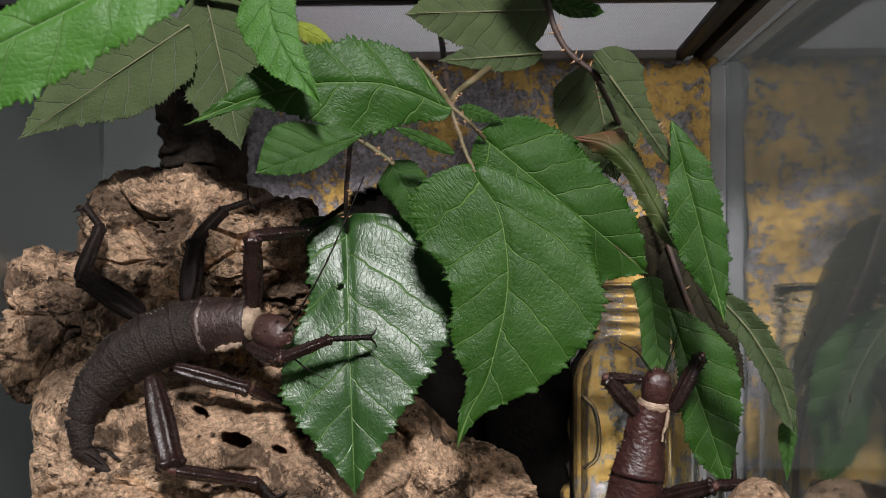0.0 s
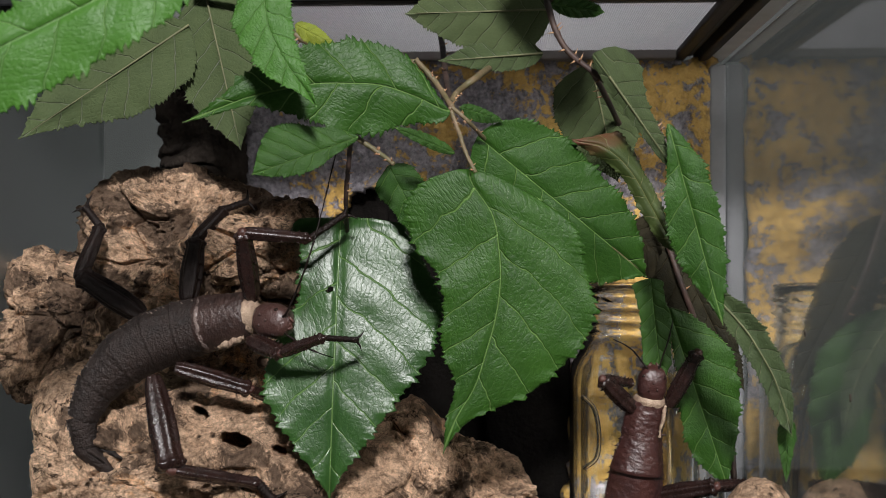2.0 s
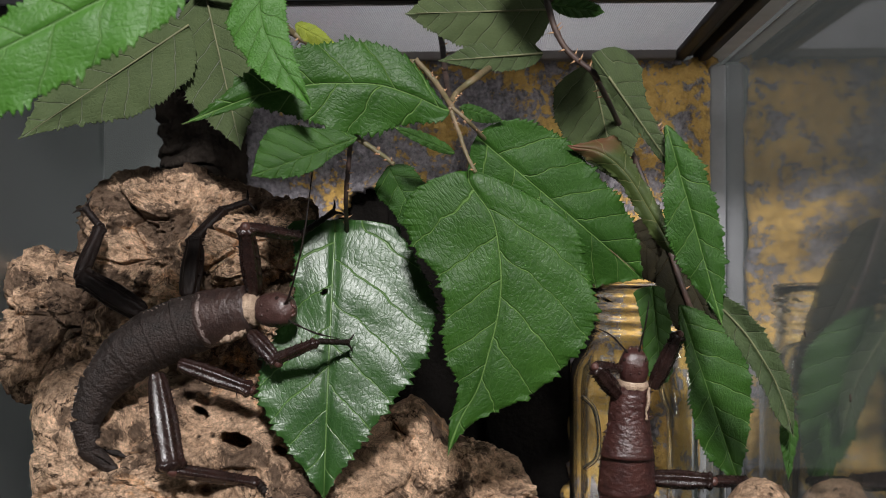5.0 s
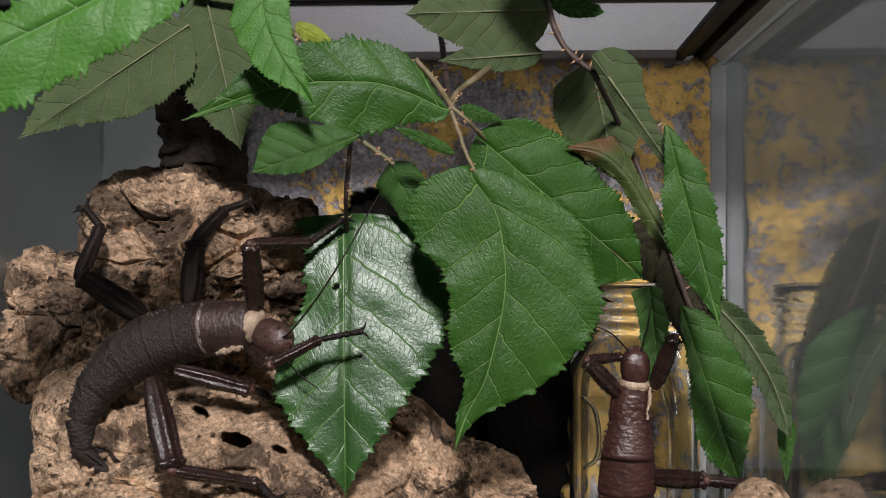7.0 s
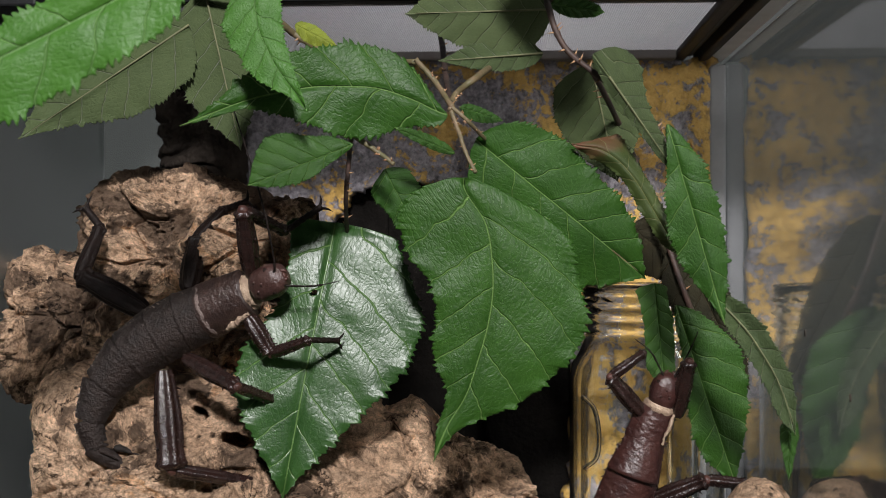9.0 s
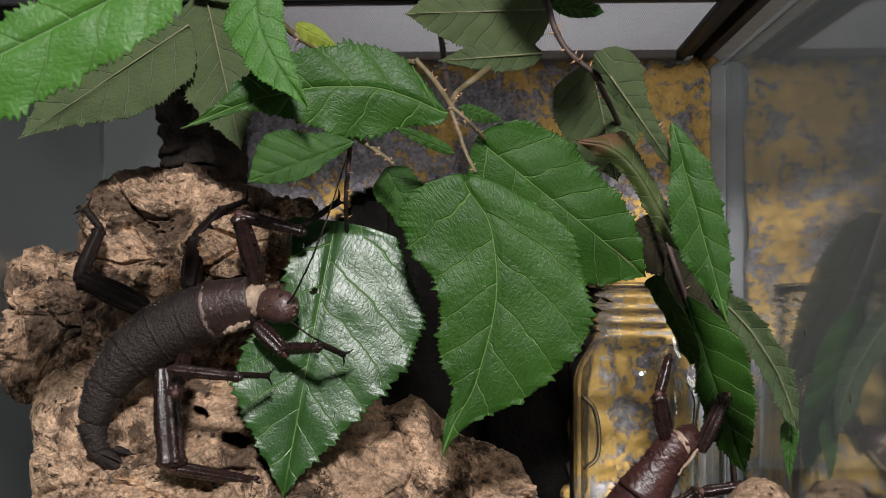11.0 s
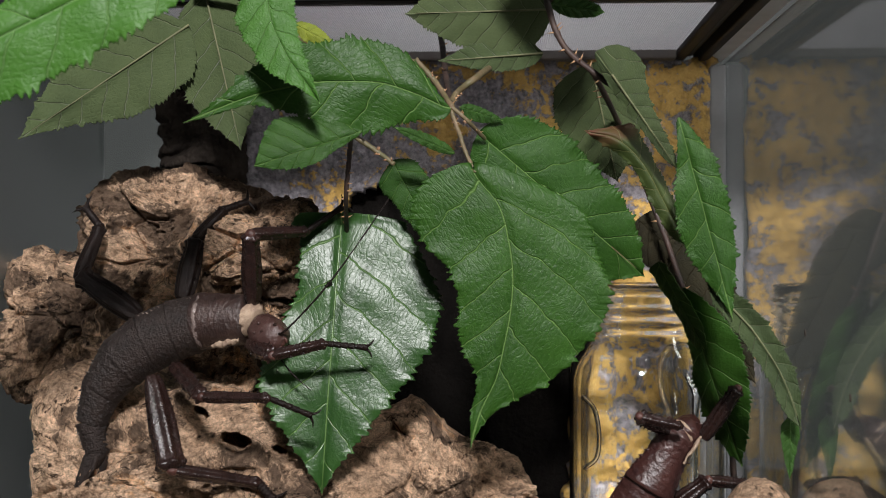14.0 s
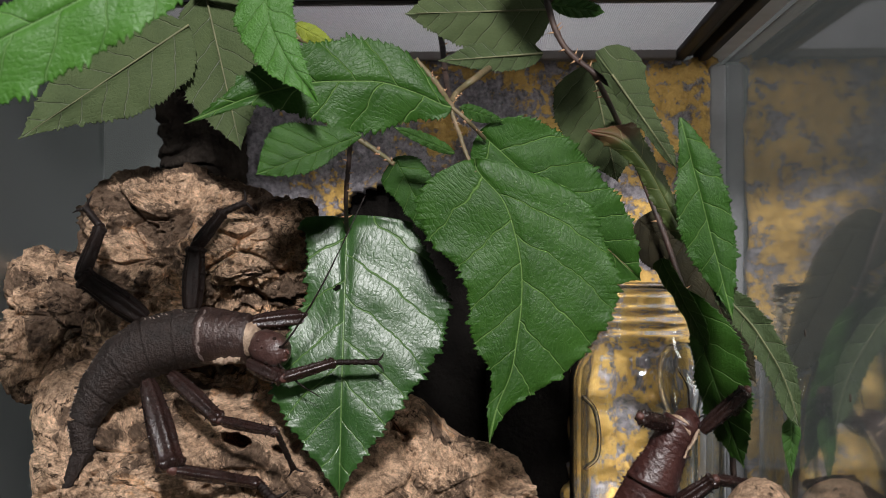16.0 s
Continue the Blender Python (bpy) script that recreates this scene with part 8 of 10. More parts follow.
    walk(leg_mr[0], [(0, reach((3.1, -7.0, -11.7), (29.8, -3.9, -19.6))),
        (0.5, reach((3.1, -7.0, -11.7), (29.8, -3.9, -19.6))),
        (1, reach((3.1, -7.0, -11.8), (28.9, -7.1, -22.6))),
        (1.5, reach((3.1, -7.0, -11.8), (29.2, -7.5, -21.9))),
        (2, reach((3.1, -7.0, -11.7), (29.6, -3.9, -20.3))),
        (2.5, reach((3.1, -7.0, -11.7), (29.9, -3.9, -19.0))),
        (3, reach((3.1, -7.0, -11.6), (30.1, -3.8, -18.3))),
        (3.5, reach((3.1, -7.0, -11.7), (29.5, -3.9, -20.7))),
        (4, reach((3.1, -7.0, -11.9), (27.7, -10.5, -24.9))),
        (6.5, reach((3.1, -7.0, -11.6), (30.1, -3.8, -18.3))),
        (7, reach((3.1, -7.0, -11.6), (30.1, -3.8, -18.3))),
        (7.5, reach((3.1, -7.0, -11.8), (29.1, -11.1, -21.5))),
        (8, reach((3.1, -7.0, -11.9), (25.8, -17.7, -24.3))),
        (8.5, reach((3.1, -7.0, -11.9), (25.3, -20.0, -22.9))),
        (9, reach((3.1, -7.0, -12.0), (22.8, -23.0, -23.9))),
        (11.5, reach((3.1, -7.0, -11.9), (1.1, -34.9, -11.0))),
        (12, reach((3.1, -7.0, -11.8), (6.1, -34.7, -9.4))),
        (12.5, reach((3.1, -7.0, -11.8), (19.2, -28.3, -20.3))),
        (13, reach((3.1, -7.0, -11.8), (17.6, -29.4, -20.4))),
        (13.5, reach((3.1, -7.0, -11.8), (15.7, -30.3, -20.8))),
        (14, reach((3.1, -7.0, -11.8), (16.8, -29.5, -21.3))),
        (14.5, reach((3.1, -7.0, -11.8), (20.1, -25.4, -24.2))),
        (15, reach((3.1, -7.0, -11.7), (20.4, -26.2, -22.6))),
        (15.5, reach((3.1, -7.0, -11.7), (21.4, -25.3, -22.4))),
        (16, reach((3.0, -7.0, -11.5), (24.5, -19.9, -24.0)))])
    walk(leg_mr[1], [(0, reach((29.8, -3.9, -19.6), (43.5, 14.7, -29.2))),
        (0.5, reach((29.8, -3.9, -19.6), (43.5, 14.7, -29.3))),
        (1, reach((28.9, -7.1, -22.6), (41.1, 12.3, -32.7))),
        (1.5, reach((29.2, -7.5, -21.9), (41.2, 12.1, -31.9))),
        (2, reach((29.6, -3.9, -20.3), (42.3, 15.4, -29.8))),
        (2.5, reach((29.9, -3.9, -19.0), (43.1, 15.3, -28.1))),
        (3, reach((30.1, -3.8, -18.3), (42.9, 15.7, -27.2))),
        (3.5, reach((29.5, -3.9, -20.7), (41.7, 15.6, -30.2))),
        (4, reach((27.7, -10.5, -24.9), (38.3, 9.6, -35.1))),
        (6.5, reach((30.1, -3.8, -18.3), (41.9, 16.5, -26.8))),
        (7, reach((30.1, -3.8, -18.3), (41.8, 16.6, -26.8))),
        (7.5, reach((29.1, -11.1, -21.5), (40.4, 9.3, -30.6))),
        (8, reach((25.8, -17.7, -24.3), (37.4, 2.3, -33.9))),
        (8.5, reach((25.3, -20.0, -22.9), (37.4, -0.2, -32.2))),
        (9, reach((22.8, -23.0, -23.9), (34.6, -3.4, -34.0))),
        (11.5, reach((1.1, -34.9, -11.0), (25.3, -40.6, -13.0))),
        (12, reach((6.1, -34.7, -9.4), (30.6, -39.5, -9.8))),
        (12.5, reach((19.2, -28.3, -20.3), (42.4, -37.1, -22.9))),
        (13, reach((17.6, -29.4, -20.4), (41.8, -35.4, -21.8))),
        (13.5, reach((15.7, -30.3, -20.8), (39.4, -38.1, -22.4))),
        (14, reach((16.8, -29.5, -21.3), (40.5, -37.6, -22.4))),
        (14.5, reach((20.1, -25.4, -24.2), (41.0, -38.9, -21.5))),
        (15, reach((20.4, -26.2, -22.6), (41.6, -39.4, -22.6))),
        (15.5, reach((21.4, -25.3, -22.4), (43.5, -36.6, -25.4))),
        (16, reach((24.5, -19.9, -24.0), (46.0, -32.7, -23.9)))])
    walk(leg_mr[2], [(0, reach((43.5, 14.7, -29.2), (51.0, 25.2, -40.2))),
        (0.5, reach((43.5, 14.7, -29.3), (51.0, 25.0, -40.5))),
        (1, reach((41.1, 12.3, -32.7), (48.1, 22.6, -44.2))),
        (1.5, reach((41.2, 12.1, -31.9), (48.4, 22.2, -43.5))),
        (2, reach((42.3, 15.4, -29.8), (50.2, 25.3, -41.1))),
        (2.5, reach((43.1, 15.3, -28.1), (51.5, 25.1, -39.2))),
        (3, reach((42.9, 15.7, -27.2), (51.6, 25.2, -38.3))),
        (3.5, reach((41.7, 15.6, -30.2), (49.9, 25.0, -41.8))),
        (4, reach((38.3, 9.6, -35.1), (45.6, 19.0, -47.3))),
        (6.5, reach((41.9, 16.5, -26.8), (51.6, 24.6, -38.2))),
        (7, reach((41.8, 16.6, -26.8), (51.7, 24.4, -38.2))),
        (7.5, reach((40.4, 9.3, -30.6), (49.4, 17.2, -42.6))),
        (8, reach((37.4, 2.3, -33.9), (45.7, 10.5, -46.2))),
        (8.5, reach((37.4, -0.2, -32.2), (44.7, 10.7, -43.1))),
        (9, reach((34.6, -3.4, -34.0), (40.0, 9.4, -43.8))),
        (11.5, reach((25.3, -40.6, -13.0), (35.0, -26.7, -13.7))),
        (12, reach((30.6, -39.5, -9.8), (47.1, -35.4, -9.5))),
        (12.5, reach((42.4, -37.1, -22.9), (55.6, -29.7, -30.7))),
        (13, reach((41.8, -35.4, -21.8), (56.1, -29.2, -28.6))),
        (13.5, reach((39.4, -38.1, -22.4), (50.9, -28.0, -29.7))),
        (14, reach((40.5, -37.6, -22.4), (54.0, -31.0, -30.3))),
        (14.5, reach((41.0, -38.9, -21.5), (50.0, -28.6, -31.5))),
        (15, reach((41.6, -39.4, -22.6), (47.5, -28.1, -33.8))),
        (15.5, reach((43.5, -36.6, -25.4), (47.4, -25.3, -37.6))),
        (16, reach((46.0, -32.7, -23.9), (52.3, -24.4, -37.4)))])
    walk(leg_ml[0], [(0, reach((5.8, 4.0, 11.6), (7.9, 9.1, 34.4))),
        (0.5, reach((5.8, 4.0, 11.6), (8.4, 8.9, 34.4))),
        (1, reach((5.8, 4.0, 11.6), (7.9, 14.7, 32.4))),
        (1.5, reach((5.8, 4.0, 11.6), (8.4, 13.3, 33.0))),
        (2, reach((5.8, 4.0, 11.6), (7.7, 10.7, 34.0))),
        (2.5, reach((5.8, 4.0, 11.5), (7.1, 8.5, 34.6))),
        (3, reach((5.8, 4.0, 11.5), (7.5, 4.3, 35.0))),
        (3.5, reach((5.8, 4.0, 11.6), (8.5, 10.8, 33.9))),
        (4, reach((5.8, 4.0, 11.7), (8.5, 17.2, 30.9))),
        (6.5, reach((5.8, 4.0, 11.5), (7.5, 4.3, 35.0))),
        (7, reach((5.8, 4.0, 11.5), (7.5, 4.3, 35.0))),
        (7.5, reach((5.8, 4.0, 11.6), (8.1, 13.7, 32.9))),
        (8, reach((5.8, 4.0, 11.7), (6.9, 18.0, 30.5))),
        (8.5, reach((5.8, 4.0, 11.6), (6.5, 17.7, 30.7))),
        (9, reach((5.8, 4.0, 11.7), (8.7, 18.4, 30.0))),
        (11.5, reach((5.8, 4.0, 11.7), (6.6, 18.8, 29.9))),
        (12, reach((5.8, 4.0, 11.6), (6.4, 15.9, 31.9))),
        (12.5, reach((5.8, 4.0, 11.6), (7.0, 15.2, 32.2))),
        (13, reach((5.8, 4.0, 11.6), (7.5, 14.7, 32.4))),
        (13.5, reach((5.8, 4.0, 11.6), (9.4, 13.3, 32.9))),
        (14, reach((5.8, 4.0, 11.6), (10.5, 12.2, 33.1))),
        (14.5, reach((5.8, 4.0, 11.6), (10.5, 12.2, 33.1))),
        (15, reach((5.8, 4.0, 11.6), (9.0, 8.9, 34.3))),
        (15.5, reach((5.8, 4.0, 11.5), (8.1, 4.3, 34.9))),
        (16, reach((5.8, 4.0, 11.4), (4.7, 4.1, 34.9)))])
    walk(leg_ml[1], [(0, reach((7.9, 9.1, 34.4), (17.7, 14.5, 45.9))),
        (0.5, reach((8.4, 8.9, 34.4), (18.3, 14.3, 45.8))),
        (1, reach((7.9, 14.7, 32.4), (18.6, 19.3, 43.4))),
        (1.5, reach((8.4, 13.3, 33.0), (18.9, 18.1, 44.0))),
        (2, reach((7.7, 10.7, 34.0), (17.7, 15.8, 45.4))),
        (2.5, reach((7.1, 8.5, 34.6), (16.7, 13.9, 46.2))),
        (3, reach((7.5, 4.3, 35.0), (17.0, 9.5, 46.8))),
        (3.5, reach((8.5, 10.8, 33.9), (18.7, 16.0, 45.1))),
        (4, reach((8.5, 17.2, 30.9), (19.9, 21.3, 41.4))),
        (6.5, reach((7.5, 4.3, 35.0), (17.0, 9.5, 46.8))),
        (7, reach((7.5, 4.3, 35.0), (17.0, 9.5, 46.8))),
        (7.5, reach((8.1, 13.7, 32.9), (18.6, 18.4, 44.0))),
        (8, reach((6.9, 18.0, 30.5), (18.2, 22.0, 41.1))),
        (8.5, reach((6.5, 17.7, 30.7), (17.6, 21.8, 41.5))),
        (9, reach((8.7, 18.4, 30.0), (20.6, 22.4, 40.0))),
        (11.5, reach((6.6, 18.8, 29.9), (17.9, 22.6, 40.5))),
        (12, reach((6.4, 15.9, 31.9), (17.1, 20.3, 43.0))),
        (12.5, reach((7.0, 15.2, 32.2), (17.6, 19.7, 43.3))),
        (13, reach((7.5, 14.7, 32.4), (18.1, 19.3, 43.6))),
        (13.5, reach((9.4, 13.3, 32.9), (20.1, 18.1, 43.8))),
        (14, reach((10.5, 12.2, 33.1), (21.3, 17.2, 43.9))),
        (14.5, reach((10.5, 12.2, 33.1), (21.1, 17.1, 44.0))),
        (15, reach((9.0, 8.9, 34.3), (19.2, 14.2, 45.5))),
        (15.5, reach((8.1, 4.3, 34.9), (17.6, 10.0, 46.5))),
        (16, reach((4.7, 4.1, 34.9), (13.0, 5.4, 48.5)))])
    walk(leg_ml[2], [(0, reach((17.7, 14.5, 45.9), (26.2, 17.2, 49.1))),
        (0.5, reach((18.3, 14.3, 45.8), (26.8, 17.0, 49.0))),
        (1, reach((18.6, 19.3, 43.4), (27.4, 21.3, 46.3))),
        (1.5, reach((18.9, 18.1, 44.0), (27.7, 20.3, 46.8))),
        (2, reach((17.7, 15.8, 45.4), (26.3, 18.4, 48.6))),
        (2.5, reach((16.7, 13.9, 46.2), (25.1, 16.7, 49.7))),
        (3, reach((17.0, 9.5, 46.8), (25.2, 12.7, 50.3))),
        (3.5, reach((18.7, 16.0, 45.1), (27.3, 18.5, 48.2))),
        (4, reach((19.9, 21.3, 41.4), (29.0, 22.6, 43.7))),
        (6.5, reach((17.0, 9.5, 46.8), (25.2, 12.7, 50.3))),
        (7, reach((17.0, 9.5, 46.8), (25.2, 12.7, 50.3))),
        (7.5, reach((18.6, 18.4, 44.0), (27.4, 20.6, 46.9))),
        (8, reach((18.2, 22.0, 41.1), (27.4, 23.2, 43.5))),
        (8.5, reach((17.6, 21.8, 41.5), (26.7, 23.0, 44.0))),
        (9, reach((20.6, 22.4, 40.0), (29.8, 23.6, 41.9))),
        (11.5, reach((17.9, 22.6, 40.5), (27.0, 23.8, 42.9))),
        (12, reach((17.1, 20.3, 43.0), (26.0, 22.0, 45.8))),
        (12.5, reach((17.6, 19.7, 43.3), (26.4, 21.6, 46.2))),
        (13, reach((18.1, 19.3, 43.6), (26.9, 21.3, 46.4))),
        (13.5, reach((20.1, 18.1, 43.8), (28.9, 20.3, 46.5))),
        (14, reach((21.3, 17.2, 43.9), (30.1, 19.6, 46.6))),
        (14.5, reach((21.1, 17.1, 44.0), (29.9, 19.5, 46.8))),
        (15, reach((19.2, 14.2, 45.5), (27.7, 17.0, 48.5))),
        (15.5, reach((17.6, 10.0, 46.5), (25.9, 13.1, 49.9))),
        (16, reach((13.0, 5.4, 48.5), (21.1, 6.5, 53.3)))])
    walk(leg_hl[0], [(0, reach((-11.3, 6.0, 6.3), (-34.7, 8.0, 21.4))),
        (0.5, reach((-11.3, 6.0, 6.3), (-34.5, 8.7, 21.7))),
        (1, reach((-11.3, 6.0, 6.4), (-34.5, 8.8, 21.7))),
        (1.5, reach((-11.3, 6.0, 6.3), (-34.2, 8.2, 22.3))),
        (2, reach((-11.3, 6.0, 6.3), (-34.7, 7.7, 21.5))),
        (2.5, reach((-11.3, 6.0, 6.2), (-35.1, 7.2, 20.8))),
        (3, reach((-11.3, 6.0, 6.2), (-34.9, 5.3, 21.2))),
        (3.5, reach((-11.3, 6.0, 6.3), (-34.3, 8.6, 22.0))),
        (4, reach((-11.3, 6.0, 6.4), (-34.1, 9.2, 22.4))),
        (6.5, reach((-11.3, 6.0, 6.2), (-34.9, 5.3, 21.2))),
        (7, reach((-11.3, 6.0, 6.2), (-34.9, 5.3, 21.2))),
        (7.5, reach((-11.3, 6.0, 6.3), (-34.5, 8.8, 21.8))),
        (8, reach((-11.3, 6.0, 6.4), (-34.8, 6.8, 21.6))),
        (8.5, reach((-11.3, 6.0, 6.4), (-35.1, 7.0, 21.0))),
        (9, reach((-11.3, 6.0, 6.5), (-33.6, 7.5, 23.4))),
        (11.5, reach((-11.3, 6.0, 6.4), (-35.2, 7.6, 20.9))),
        (12, reach((-11.3, 6.0, 6.4), (-35.2, 6.7, 20.9))),
        (12.5, reach((-11.3, 6.0, 6.3), (-34.9, 7.5, 21.2))),
        (13, reach((-11.3, 6.0, 6.3), (-34.7, 8.5, 21.4))),
        (13.5, reach((-11.3, 6.0, 6.4), (-33.8, 10.1, 22.6))),
        (14, reach((-11.3, 6.0, 6.4), (-33.2, 11.0, 23.1))),
        (14.5, reach((-11.3, 6.0, 6.4), (-33.3, 11.5, 22.8))),
        (15, reach((-11.3, 6.0, 6.3), (-33.9, 7.6, 22.7))),
        (15.5, reach((-11.3, 6.0, 6.2), (-34.7, 6.0, 21.5))),
        (16, reach((-11.2, 6.0, 6.1), (-34.8, 0.1, 19.9)))])
    walk(leg_hl[1], [(0, reach((-34.7, 8.0, 21.4), (-29.8, 17.7, 39.4))),
        (0.5, reach((-34.5, 8.7, 21.7), (-29.4, 18.4, 39.6))),
        (1, reach((-34.5, 8.8, 21.7), (-28.6, 18.4, 39.4))),
        (1.5, reach((-34.2, 8.2, 22.3), (-28.3, 17.9, 40.0))),
        (2, reach((-34.7, 7.7, 21.5), (-29.6, 17.5, 39.4))),
        (2.5, reach((-35.1, 7.2, 20.8), (-30.6, 17.0, 38.8))),
        (3, reach((-34.9, 5.3, 21.2), (-30.5, 15.3, 39.2))),
        (3.5, reach((-34.3, 8.6, 22.0), (-28.9, 18.3, 39.8))),
        (4, reach((-34.1, 9.2, 22.4), (-27.2, 18.9, 39.7))),
        (6.5, reach((-34.9, 5.3, 21.2), (-30.5, 15.3, 39.2))),
        (7, reach((-34.9, 5.3, 21.2), (-30.5, 15.3, 39.2))),
        (7.5, reach((-34.5, 8.8, 21.8), (-28.7, 18.5, 39.5))),
        (8, reach((-34.8, 6.8, 21.6), (-28.1, 16.7, 38.9))),
        (8.5, reach((-35.1, 7.0, 21.0), (-28.8, 16.9, 38.5))),
        (9, reach((-33.6, 7.5, 23.4), (-26.0, 17.3, 40.3))),
        (11.5, reach((-35.2, 7.6, 20.9), (-28.5, 17.4, 38.3))),
        (12, reach((-35.2, 6.7, 20.9), (-29.4, 16.5, 38.6))),
        (12.5, reach((-34.9, 7.5, 21.2), (-29.2, 17.3, 38.9))),
        (13, reach((-34.7, 8.5, 21.4), (-29.0, 18.2, 39.1))),
        (13.5, reach((-33.8, 10.1, 22.6), (-27.6, 19.6, 40.2))),
        (14, reach((-33.2, 11.0, 23.1), (-26.9, 20.5, 40.8))),
        (14.5, reach((-33.3, 11.5, 22.8), (-27.1, 20.9, 40.5))),
        (15, reach((-33.9, 7.6, 22.7), (-28.5, 17.4, 40.4))),
        (15.5, reach((-34.7, 6.0, 21.5), (-30.1, 15.9, 39.5))),
        (16, reach((-34.8, 0.1, 19.9), (-32.4, 10.3, 38.1)))])
    walk(leg_hl[2], [(0, reach((-29.8, 17.7, 39.4), (-36.7, 21.2, 47.2))),
        (0.5, reach((-29.4, 18.4, 39.6), (-36.3, 21.8, 47.4))),
        (1, reach((-28.6, 18.4, 39.4), (-35.1, 21.9, 47.6))),
        (1.5, reach((-28.3, 17.9, 40.0), (-34.8, 21.4, 48.1))),
        (2, reach((-29.6, 17.5, 39.4), (-36.4, 21.0, 47.2))),
        (2.5, reach((-30.6, 17.0, 38.8), (-37.7, 20.5, 46.4))),
        (3, reach((-30.5, 15.3, 39.2), (-37.7, 18.8, 46.7))),
        (3.5, reach((-28.9, 18.3, 39.8), (-35.6, 21.8, 47.8))),
        (4, reach((-27.2, 18.9, 39.7), (-33.3, 22.3, 48.2))),
        (6.5, reach((-30.5, 15.3, 39.2), (-37.7, 18.8, 46.7))),
        (7, reach((-30.5, 15.3, 39.2), (-37.7, 18.8, 46.7))),
        (7.5, reach((-28.7, 18.5, 39.5), (-35.3, 21.9, 47.6))),
        (8, reach((-28.1, 16.7, 38.9), (-34.3, 20.2, 47.4))),
        (8.5, reach((-28.8, 16.9, 38.5), (-35.1, 20.4, 46.8))),
        (9, reach((-26.0, 17.3, 40.3), (-31.6, 20.8, 49.1))),
        (11.5, reach((-28.5, 17.4, 38.3), (-34.7, 20.9, 46.7))),
        (12, reach((-29.4, 16.5, 38.6), (-35.9, 20.0, 46.7))),
        (12.5, reach((-29.2, 17.3, 38.9), (-35.7, 20.8, 47.0))),
        (13, reach((-29.0, 18.2, 39.1), (-35.5, 21.7, 47.2))),
        (13.5, reach((-27.6, 19.6, 40.2), (-34.0, 23.0, 48.5))),
        (14, reach((-26.9, 20.5, 40.8), (-33.2, 23.9, 49.1))),
        (14.5, reach((-27.1, 20.9, 40.5), (-33.5, 24.3, 48.8))),
        (15, reach((-28.5, 17.4, 40.4), (-35.2, 20.9, 48.4))),
        (15.5, reach((-30.1, 15.9, 39.5), (-37.1, 19.4, 47.1))),
        (16, reach((-32.4, 10.3, 38.1), (-40.1, 14.0, 45.0)))])
    walk(leg_hr[0], [(0, reach((-4.1, -11.0, -14.5), (6.0, -24.7, -45.1))),
        (0.5, reach((-4.1, -11.0, -14.5), (6.1, -24.8, -45.1))),
        (1, reach((-4.1, -11.0, -14.7), (2.1, -21.9, -47.4))),
        (1.5, reach((-4.1, -11.0, -14.7), (2.8, -24.1, -46.4))),
        (2, reach((-4.1, -11.0, -14.6), (5.2, -24.5, -45.5))),
        (2.5, reach((-4.1, -11.0, -14.5), (6.6, -24.4, -45.0))),
        (3, reach((-4.1, -11.0, -14.5), (7.0, -25.9, -44.1))),
        (3.5, reach((-4.1, -11.0, -14.6), (4.9, -24.7, -45.5))),
        (4, reach((-4.1, -11.0, -14.8), (-2.0, -17.2, -49.2))),
        (6.5, reach((-4.1, -11.0, -14.5), (7.0, -25.9, -44.1))),
        (7, reach((-4.1, -11.0, -14.5), (7.0, -25.9, -44.1))),
        (7.5, reach((-4.1, -11.0, -14.7), (3.1, -22.9, -46.8))),
        (8, reach((-4.1, -11.0, -14.8), (-3.1, -16.0, -49.5))),
        (8.5, reach((-4.1, -11.0, -14.8), (-2.1, -15.9, -49.4))),
        (9, reach((-4.1, -11.0, -15.0), (-5.6, -16.1, -49.6))),
        (11.5, reach((-4.1, -11.0, -14.8), (-3.1, -16.0, -49.5))),
        (12, reach((-4.1, -11.0, -14.7), (0.6, -19.0, -48.4))),
        (12.5, reach((-4.1, -11.0, -14.7), (1.6, -20.8, -47.8))),
        (13, reach((-4.1, -11.0, -14.7), (2.3, -21.4, -47.5))),
        (13.5, reach((-4.0, -11.0, -14.7), (3.0, -23.6, -46.6))),
        (14, reach((-4.0, -11.0, -14.7), (3.6, -24.3, -46.2))),
        (14.5, reach((-4.0, -11.0, -14.7), (4.0, -23.7, -46.3))),
        (15, reach((-4.1, -11.0, -14.6), (5.0, -26.2, -44.8))),
        (15.5, reach((-4.1, -11.0, -14.5), (6.6, -26.0, -44.2))),
        (16, reach((-4.2, -11.0, -14.2), (10.9, -26.9, -41.5)))])
